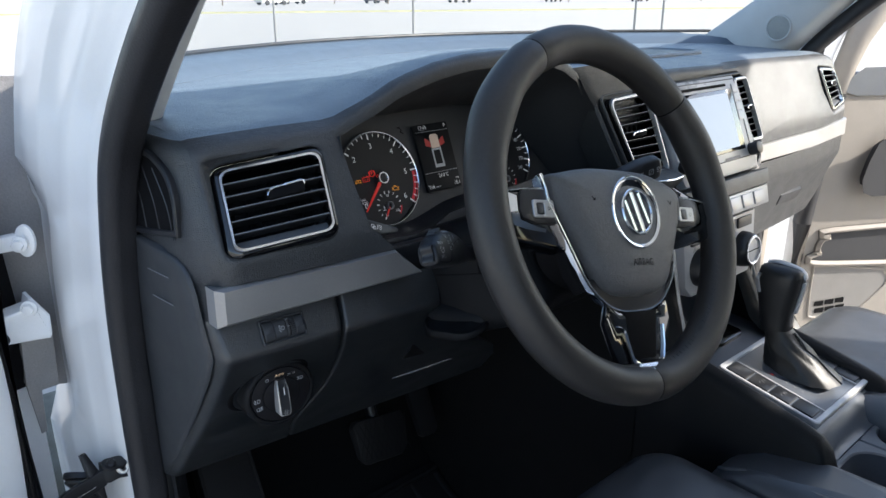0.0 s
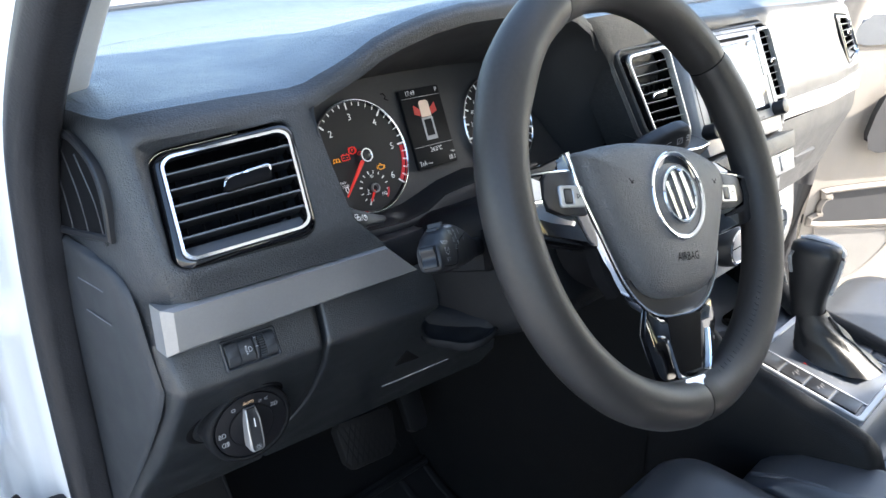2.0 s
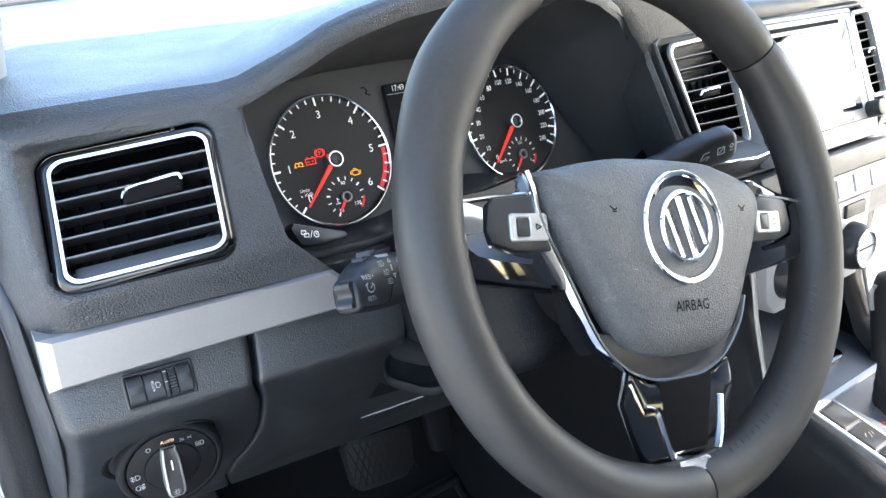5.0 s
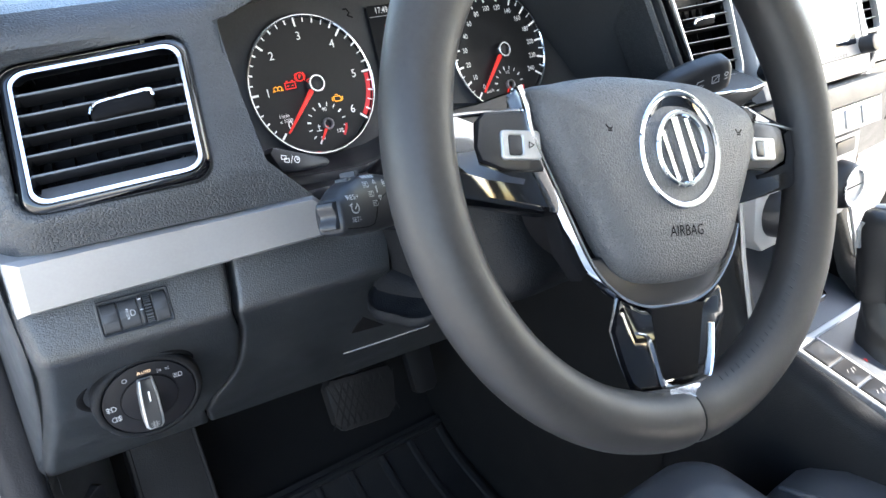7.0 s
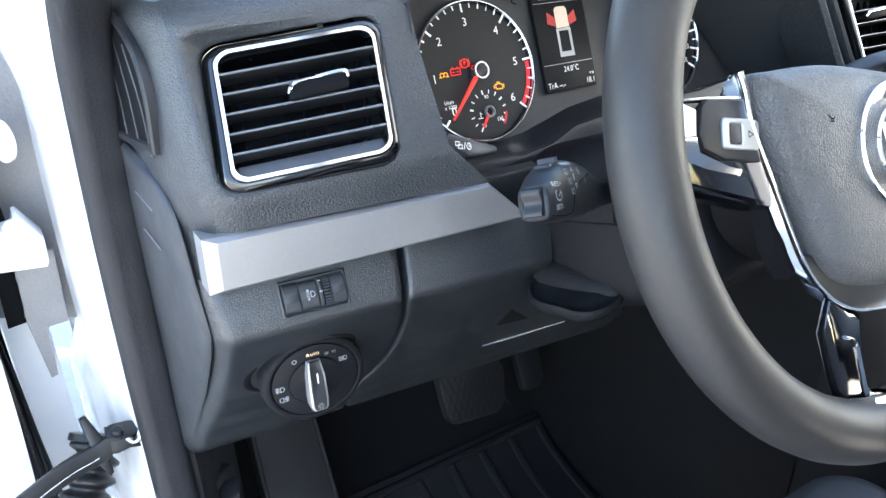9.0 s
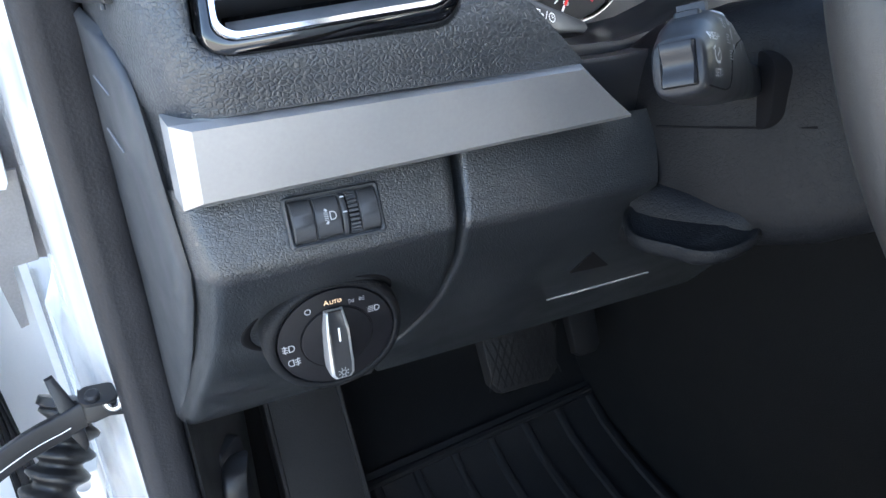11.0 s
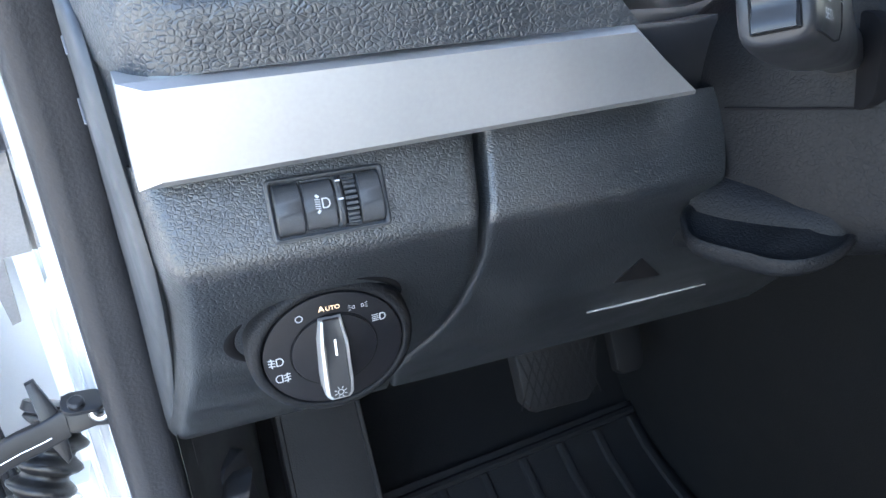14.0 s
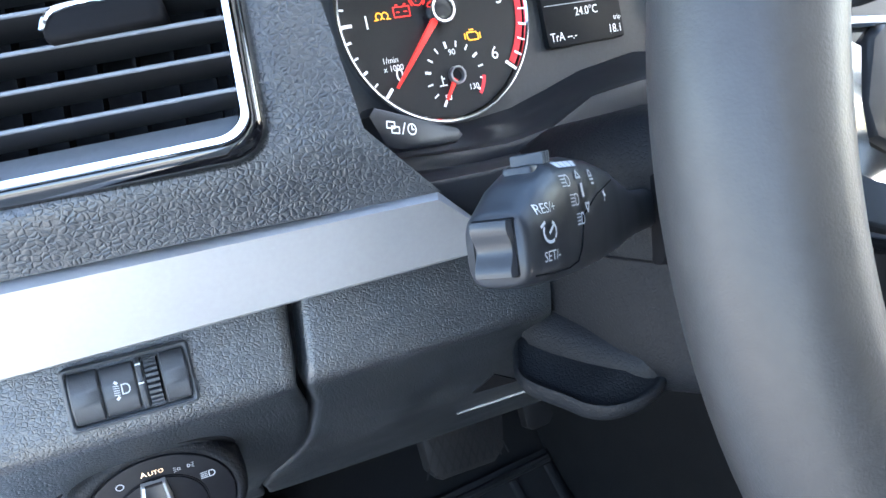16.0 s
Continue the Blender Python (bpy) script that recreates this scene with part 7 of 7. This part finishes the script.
# ---- footwell ----
def build_footwell():
    m = thing("floor_mat", (-.08, .3, .58), "black rubber floor mat with slanting ribs in the footwell", "floor mat")
    line = [(-.08, .594), (.10, .595), (.25, .597), (.33, .604), (.40, .617), (.45, .634), (.480, .652), (.500, .668)]
    up = lambda y: lerp(y, [p[0] for p in line], [p[1] for p in line])
    bm = bmesh.new()
    xs = [-.195, -.190, -.18, -.1, 0, .1, .19, .205, .212]
    drop = {-.195: .012, .212: .012, -.190: .003, .205: .003}
    rows = [[V((x, y, z - drop.get(x, 0))) for x in xs] for y, z in line]
    rows.append([V((x, .506, .660)) for x in xs])
    grid(bm, rows)
    part("sheet", bm, MATRUBBER, m, smooth=60)
    for k in range(7):
        bm = bmesh.new()
        x = -.140 + k * .055
        tube(bm, [V((x - .004 * (y - .3), y, up(y) + .001)) for y in (.14, .22, .30, .36, .41, .45, .484)], .0065, 8, flat=.7)
        part("rib", bm, MATRUBBER, m, "moulded rib")
    bm = bmesh.new()
    tube(bm, [V((-.165, .488, up(.488) + .001)), V((.195, .490, up(.490) + .001))], .006, 8)
    part("edge_rib", bm, MATRUBBER, m)
    # brake pedal
    p = thing("brake_pedal", (.02, .42, .84), "wide black brake pedal with a cross-cut rubber pad", "pedal")
    g = Frame((.0185, .418, .838), (1, .05, -.18), (0, .5, 1))
    bm = bmesh.new()
    slab(bm, g, [(.053, .020), (.046, .034), (-.046, .034), (-.053, .024), (-.046, -.022), (-.034, -.034), (.034, -.034), (.048, -.022)], -.010, .004, .003)
    pad = part("pad", bm, PEDAL, p)
    for k in range(9):
        for sg in (-1, 1):
            bm = bmesh.new()
            x = -.040 + k * .010
            lo, hi = (x - sg * .012, -.028), (x + sg * .012, .028)
            bars(bm, g, [[lo, hi]], .0022, .0046)
            part("tread_line", bm, MATRUBBER, pad, smooth=0)
    bm = bmesh.new()
    tube(bm, [g(0.0, .01, -.01), (.02, .47, .93), (.02, .50, 1.05), (.02, .50, 1.2)], .009, 10)
    part("arm", bm, BLACKMETAL, p)
    p = thing("accelerator_pedal", (.135, .44, .80), "narrow black accelerator pedal", "pedal")
    g = Frame((.128, .445, .80), (1, .05, -.1), (0, .55, 1))
    bm = bmesh.new()
    slab(bm, g, [(.032, .075), (-.016, .075), (-.012, -.012), (-.004, -.018), (.020, -.018), (.028, -.010)], -.008, .004, .003)
    part("pad", bm, MATRUBBER, p)
    bm = bmesh.new()
    tube(bm, [g(0, .06, -.006), (.13, .52, .98), (.13, .53, 1.2)], .007, 8)
    part("arm", bm, BLACKMETAL, p)
    r = thing("footrest", (-.24, .40, .8), "dark grey footrest beside the kick panel", "footrest")
    g = Frame((-.231, .402, .80), (1, -.05, 0), (.0, .55, 1))
    bm = bmesh.new()
    slab(bm, g, [(.038, .16), (-.038, .16), (-.042, -.17), (.046, -.17)], -.02, .006, .004)
    part("plate", bm, MATRUBBER, r)
    bm = bmesh.new()
    rim(bm, g, [(.037, .158), (-.037, .158), (-.0408, -.168), (.0448, -.168)], [(.032, .153), (-.032, .153), (-.0358, -.163), (.0398, -.163)], .004, .0085, .001)
    part("raised_edge", bm, MATRUBBER, r)
    b = thing("kick_panel_trim", (-.33, .33, .60), "dark grey moulded kick panel beside the footrest", "kick panel", kind="structure")
    plan = [(-.3475, .283), (-.345, .300), (-.337, .330), (-.322, .362), (-.302, .395), (-.288, .425), (-.280, .470)]
    bm = bmesh.new()
    grid(bm, [[V((x, y + .10 * max(0, z - .85), z)) for x, y in plan] for z in (.585, .66, .75, .85, .95, 1.02, 1.08)])
    part("panel", bm, PLASTIC, b, smooth=60)
    lever = thing("bonnet_release", (-.318, .36, .86), "black bonnet release lever on the kick panel", "lever")
    bm = bmesh.new()
    path = spline([(-.312, .362, .905), (-.318, .347, .900), (-.321, .338, .880), (-.318, .335, .850), (-.310, .338, .825)], 14)
    grid(bm, [[p + V((a, 0, 0)) + V((0, c, 0)) for a, c in rrect(.010, .004, .003, 3)] for p in path], True, cap=True)
    part("handle", bm, SMOOTH, lever, smooth=60)
    bm = bmesh.new()
    slab(bm, Frame((-.3135, .370, .868), (.72, .69, 0), (0, .1, 1)), rrect(.016, .045, .008), -.006, .004, .002)
    part("bezel", bm, SMOOTH, lever)


build_footwell()


# ---- doorway hardware ----
def build_hinges():
    f = Frame((0, .43, 0), (1, 0, 0), (0, 0, 1))         # seen from behind: across, up; h towards the cab's rear
    low = [(-.500, 1.149), (-.452, 1.150), (-.4125, 1.1455), (-.4100, 1.1500), (-.4092, 1.1720), (-.4240, 1.1965), (-.4270, 1.1960), (-.4300, 1.1860), (-.4550, 1.1815), (-.500, 1.180)]
    high = [(-.500, 1.2500), (-.4270, 1.2495), (-.4225, 1.2525), (-.4225, 1.2630), (-.4270, 1.2660), (-.500, 1.2640)]
    for shape, bolt, depth in ((high, (-.4254, 1.2565), .012), (low, (-.4275, 1.1860), .024)):
        bm = bmesh.new()
        slab(bm, f, shape, -depth, 0, .0025)
        t = part("hinge", bm, PAINT, PILLARS[False], "white painted steel hinge arm", smooth=50)
        g = Frame((bolt[0] - .001, .4290, bolt[1]), (.85, -.5, 0), (0, 0, 1))
        bm = bmesh.new()
        slab(bm, g, oval(.0085, .0085, 24), -.002, .0020, .0006)
        part("washer", bm, PAINT, t)
        bm = bmesh.new()
        slab(bm, g, oval(.0060, .0060, 6), .001, .0075, .001)
        part("bolt", bm, PAINT, t, "white painted hexagon bolt")
    bm = bmesh.new()
    slab(bm, Frame((-.4195, .4320, 1.2580), (.80, -.60, 0), (0, 0, 1)), oval(.0100, .0175, 32), -.003, .0015, .0012)
    part("hinge_foot", bm, PAINT, PILLARS[False], "rounded foot plate of the upper hinge")
    bm = bmesh.new()
    tube(bm, [(-.4580, .434, 1.1590), (-.4580, .424, 1.1590), (-.4580, .4225, 1.1590)], [.0062, .0062, .0045], 18)
    part("stop_buffer", bm, RUBBER, PILLARS[False], "round black rubber stop")
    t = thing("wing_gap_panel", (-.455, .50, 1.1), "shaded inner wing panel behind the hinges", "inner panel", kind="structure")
    # white sheet drawn grey: the hinge pocket's shade is in the colour
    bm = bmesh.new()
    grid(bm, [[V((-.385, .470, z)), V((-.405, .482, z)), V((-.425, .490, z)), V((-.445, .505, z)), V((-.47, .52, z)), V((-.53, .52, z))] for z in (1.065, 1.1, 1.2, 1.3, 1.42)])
    part("sheet", bm, SEALER_SHADE, t, "white sheet with its shade put into a grey colour")
    bm = bmesh.new()
    grid(bm, [[V((-.425, .488, z)), V((-.445, .503, z)), V((-.47, .518, z)), V((-.53, .518, z))] for z in (.70, .9, 1.068)])
    part("lower_sheet", bm, PAINT, t, "white lower sheet")
    # lower end of the shaded pocket, kept as a grey sheet
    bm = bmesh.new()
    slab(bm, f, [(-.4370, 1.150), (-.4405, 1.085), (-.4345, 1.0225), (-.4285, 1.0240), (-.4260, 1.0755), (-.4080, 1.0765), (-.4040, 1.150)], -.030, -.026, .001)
    part("shaded_blade", bm, SEALER_SHADE, t, "narrow sheet tapering downwards, the pocket's shade put into its grey")
    # black sheets stand in for the shaded cavity
    bm = bmesh.new()
    slab(bm, f, [(-.4530, 1.150), (-.4560, 1.081), (-.4380, 1.083), (-.4350, 1.150)], -.036, -.033, .0)
    slab(bm, f, [(-.500, 1.180), (-.4330, 1.180), (-.4370, 1.2520), (-.500, 1.2520)], -.036, -.033, .0)
    part("gap", bm, DEEP, t, "black sheets for the shaded gap behind the hinge")
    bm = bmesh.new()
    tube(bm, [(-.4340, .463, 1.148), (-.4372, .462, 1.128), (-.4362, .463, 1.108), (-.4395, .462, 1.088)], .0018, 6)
    part("sealer_bead", bm, SEALER_SHADE, t, "uneven sealer bead")

    # check strap with its bracket, rivet and bolt
    t = thing("door_check_strap", (-.39, .35, 1.01), "black steel door check strap bolted to the white pillar", "door check")
    bm = bmesh.new()
    f = Frame((-.3960, .3460, 1.0140), (1, 0, -.15), (0, .40, 1))
    slab(bm, f, [(.020, .0115), (.004, .0100), (-.012, .0110), (-.012, -.0110), (-.004, -.0125), (.006, -.0100), (.020, -.0115)], -.004, .004, .0015)
    part("bracket", bm, BLACKMETAL, t, "pressed black bracket")
    bm = bmesh.new()
    slab(bm, Frame((-.3945, .3410, 1.0245), (1, 0, -.15), (0, 1, .25)), rrect(.0125, .0085, .0070), -.0015, .0015, .0008)
    part("flange", bm, BLACKMETAL, t)
    bm = bmesh.new()
    tube(bm, [(-.3980, .3385, 1.0250), (-.3980, .3375, 1.0290), (-.3980, .3372, 1.0302)], [.0050, .0049, .0036], 20)
    part("rivet", bm, BLACKMETAL, t, "black domed rivet")
    bm = bmesh.new()
    g = Frame((-.3866, .3400, 1.0160), (1, -.1, 0), (0, .35, 1))
    rim(bm, g, oval(.0070, .0070, 24), oval(.0026, .0026, 24), -.003, .0030, .0014)
    part("bolt", bm, STEEL, t, "zinc bolt with a hollow head")
    bm = bmesh.new()
    slab(bm, Frame((-.4165, .3440, 1.0115), (1, .15, 0), (0, .40, 1)), [(.0005, .031), (-.0050, .030), (-.0030, -.010), (.003, -.026), (.0065, -.023), (.0085, .004)], -.004, .004, .0012)
    part("guide_plate", bm, BLACKMETAL, t)
    bm = bmesh.new()
    line = spline([(-.406, .3430, 1.0120), (-.420, .3410, 1.0085), (-.450, .3350, 1.0040), (-.520, .3150, .984), (-.62, .29, .955)], 16)
    grid(bm, [[p + V((0, .30 * u - v, u + .25 * v)) for u, v in rrect(.0088, .0036, .0016, 3)] for p in line], True, cap=True)
    part("strap", bm, BLACKMETAL, t, "long black strap")
    # steel line stands in for the highlight on the black strap
    bm = bmesh.new()
    tube(bm, [p + V((0, -.0040, -.0020)) for p in line[3:]], .0006, 6)
    part("strap_glint", bm, STEEL, t, "thin steel line for the highlight along the strap")

    # wiring gaiter
    t = thing("wiring_gaiter", (-.43, .36, .96), "black ribbed rubber wiring gaiter between door and pillar", "wiring gaiter")
    bm = bmesh.new()
    pts = spline([(-.414, .384, .990), (-.428, .368, .965), (-.447, .352, .938), (-.487, .333, .902), (-.55, .316, .880)], 60)
    tube(bm, pts, [.0185 + .0040 * math.sin(i * .95) for i in range(60)], 18)
    part("bellows", bm, BELLOWS, t, smooth=70)
    bm = bmesh.new()
    tube(bm, [pts[0] + (pts[0] - pts[1]).normalized() * .006, pts[0], pts[1]], [.024, .0245, .020], 18)
    part("collar", bm, BELLOWS, t, "flared rubber collar")
    t = thing("pillar_bracket", (-.425, .41, .88), "small white bracket with a screw on the pillar", "bracket")
    bm = bmesh.new()
    box(bm, Frame((-.4250, .405, .892), (1, -.1, 0), (0, 0, 1)), -.014, .012, -.016, .018, -.02, .004, .002)
    part("plate", bm, PAINT, t)
    bm = bmesh.new()
    slab(bm, Frame((-.4260, .4010, .899), (1, -.1, 0), (0, 0, 1)), oval(.0055, .0055, 20), -.001, .003, .001)
    part("screw", bm, STEEL, t)
    # driver's door, swung open
    t = thing("driver_door", (-.49, .46, .6), "white driver door standing open on its hinges", "car door", "front doors")
    d = V((-.94, -.34, 0))
    f = Frame((-.478, .470, 0), d, (0, 0, 1))
    bm = bmesh.new()
    box(bm, f, 0.0, 1.0, .55, 1.36, -.06, .06, .02)
    part("door_skin", bm, PAINT, t)
    bm = bmesh.new()
    tube(bm, [f(.012, .58, -.064), f(.006, .9, -.064), f(.006, 1.3, -.064), f(.06, 1.36, -.064)], .011, 10)
    part("weatherstrip", bm, RUBBER, t, "black weatherstrip")
    bm = bmesh.new()
    tube(bm, [f(.02, 1.34, 0), f(.40, 1.72, 0), f(.95, 1.75, 0), f(1.0, 1.34, 0)], .022, 10)
    part("window_frame", bm, SMOOTH, t, "black window frame")


build_hinges()


# ---- passenger door ----
ROLL = material("door_roll_skin", (0.10, 0.11, 0.125), 0.5, spec=0.4, grain=0.5, vary=0.1)


def build_passenger_door():
    t = thing("passenger_door", (1.17, .43, .6), "open passenger door with a pale grey card and a dark armrest", "car door", "front doors")
    d = V((math.sin(radians(58)), -math.cos(radians(58)), 0))
    f = Frame((1.145, .455, 0), d, (0, 0, 1))            # outwards along the door, up; h towards the cab
    sgn = 1 if f.n.y < 0 else -1

    def g(a, b, h=0.0):
        return f(a, b, h * sgn)

    bm = bmesh.new()
    slab(bm, g, [(1.22, .56), (1.22, 1.30), (.20, 1.28), (.195, .60)][::-1], -.09, -.02, .01)
    part("door_skin", bm, PAINT, t, "white outer skin")
    bm = bmesh.new()
    slab(bm, g, [(1.20, .655), (1.20, 1.285), (.275, 1.280), (.262, 1.24), (.218, .72), (.255, .655)][::-1], -.02, .016, .012)
    card = part("door_card", bm, GREIGE, t, "pale grey grained card", smooth=40)
    bm = bmesh.new()
    slab(bm, g, [(1.20, 1.281), (1.20, 1.328), (.30, 1.318), (.275, 1.300), (.272, 1.284), (.29, 1.279)][::-1], -.02, .022, .014)
    part("upper_roll", bm, ROLL, card, "blue-grey upper roll")
    bm = bmesh.new()
    slab(bm, g, [(1.1, 1.035), (1.1, 1.155), (.42, 1.157), (.385, 1.154), (.364, 1.140), (.350, 1.105), (.340, 1.060), (.345, 1.042), (.36, 1.036)][::-1], 0, .050, .018)
    part("armrest", bm, CLOTH, card, "dark armrest")
    po = smooth_loop([(1.1, .825), (1.1, .925), (.34, .918), (.285, .905), (.262, .885), (.268, .862), (.31, .838)][::-1], 60)
    bm = bmesh.new()
    rim(bm, g, po, inset(po, .014), 0, .030, .008)
    part("pull_pocket", bm, GREIGE, card, "long pale pull pocket")
    bm = bmesh.new()
    slab(bm, g, inset(po, .014), 0, .017, .001)
    part("pocket_floor", bm, CLOTH, card)
    so = [(.372, .678), (.470, .762), (.462, .798), (.450, .803), (.275, .822), (.258, .805), (.262, .700), (.278, .682)][::-1]
    so = smooth_loop(so)
    bm = bmesh.new()
    rim(bm, g, so, inset(so, .007), 0, .020, .003)
    part("speaker_frame", bm, GREIGE, card, "moulded speaker frame")
    bm = bmesh.new()
    slab(bm, g, inset(so, .007), 0, .0175, .001)
    part("speaker_cloth", bm, material("speaker_cloth", (.16, .155, .15), .8, bump=.6, bump_scale=1500), card, "grey speaker cloth")
    for k in range(3):
        for j in range(2):
            bm = bmesh.new()
            a0, b0 = .273 + .030 * k + .004 * j, .713 - .020 * j + .003 * k
            slab(bm, g, [(a0 + .024, b0), (a0 + .024, b0 + .013), (a0, b0 + .011), (a0, b0)][::-1], .015, .019, .001)
            part("grille_slot", bm, DEEP, card, "dark slot")
    bm = bmesh.new()
    tube(bm, [g(.200, .60, .018), g(.188, .75, .020), g(.194, .95, .022), g(.214, 1.15, .022), g(.232, 1.27, .020)], .022, 12)
    part("weatherstrip", bm, RUBBER, t, "broad black weatherstrip along the door's edge")
    # window frame with its grey inner trim
    bm = bmesh.new()
    tube(bm, [g(.212, 1.24, -.02), g(.216, 1.36, -.02), g(.230, 1.41, -.02), g(.266, 1.475, -.02), g(.335, 1.57, -.02), g(.45, 1.73, -.02), g(1.15, 1.76, -.02)], [.018, .018, .022, .024, .024, .024, .024], 12)
    part("window_frame", bm, PAINT, t, "white window frame")
    bm = bmesh.new()
    tube(bm, [g(.250, 1.27, .0), g(.258, 1.335, .0), g(.280, 1.40, .0), g(.318, 1.462, .0), g(.39, 1.56, 0), g(.49, 1.69, 0), g(1.15, 1.715, 0)], [.022, .026, .029, .030, .028, .026, .026], 12)
    part("frame_trim", bm, GREIGE, t, "pale frame trim")
    bm = bmesh.new()
    grid(bm, [[g(.34, 1.29, -.02), g(1.18, 1.29, -.02)], [g(.50, 1.70, -.02), g(1.16, 1.72, -.02)]])
    w = part("window_pane", bm, GLASS, t, "clear window pane")
    w.visible_shadow = False
    # mirror housing outside the pane
    bm = bmesh.new()
    slab(bm, g, [(.197, 1.30), (.203, 1.37), (.200, 1.416), (.185, 1.432), (.159, 1.416), (.115, 1.371), (.10, 1.30)][::-1], -.06, -.01, .015)
    part("mirror_foot", bm, RUBBER, t, "black mirror foot")
    # jamb strip and check strap on the passenger side
    p = thing("jamb_cover", (1.06, .33, .7), "pale lower jamb cover of the passenger doorway", "jamb cover", kind="structure")
    bm = bmesh.new()
    box(bm, Frame((1.065, .345, 0), (1, 0, 0), (0, 0, 1)), .004, .03, .60, 1.15, -.02, .02, .006)
    part("cover", bm, GREIGE, p)


build_passenger_door()


# ---- passenger lower dash ----
def build_glovebox():
    t = thing("glovebox", (MID + .45, .17, 1.05), "dark glovebox lid with a recessed latch below the silver strip", "glovebox")
    prof = [(1.2300, .152), (1.20, .152), (1.19, .154), (1.15, .170), (1.10, .185), (1.065, .20), (1.06, .26)]
    rows = []
    for x in (.480, .484, .56, .75, .93, 1.015, 1.02):
        e = .012 if x in (.480, 1.02) else 0
        q = 2 * MID - x
        rows.append([V((x, y + e + SKEW - .10 * (min(q, -.13) + .25), z)) for z, y in prof])
    bm = bmesh.new()
    grid(bm, rows)
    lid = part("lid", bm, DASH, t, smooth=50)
    bm = bmesh.new()
    f = Frame((.82, .166 + SKEW, 1.135), (1, 0, 0), (0, -.35, 1))
    slab(bm, f, rrect(.045, .012, .005), -.005, .004, .003)
    part("latch", bm, SMOOTH, lid, "black latch")
    bm = bmesh.new()
    tube(bm, [(.96, .176, 1.224), (.965, .176, 1.20), (.975, .193, 1.15), (.98, .214, 1.09)], .0012, 6)
    part("lid_gap", bm, DEEP, lid)


build_glovebox()
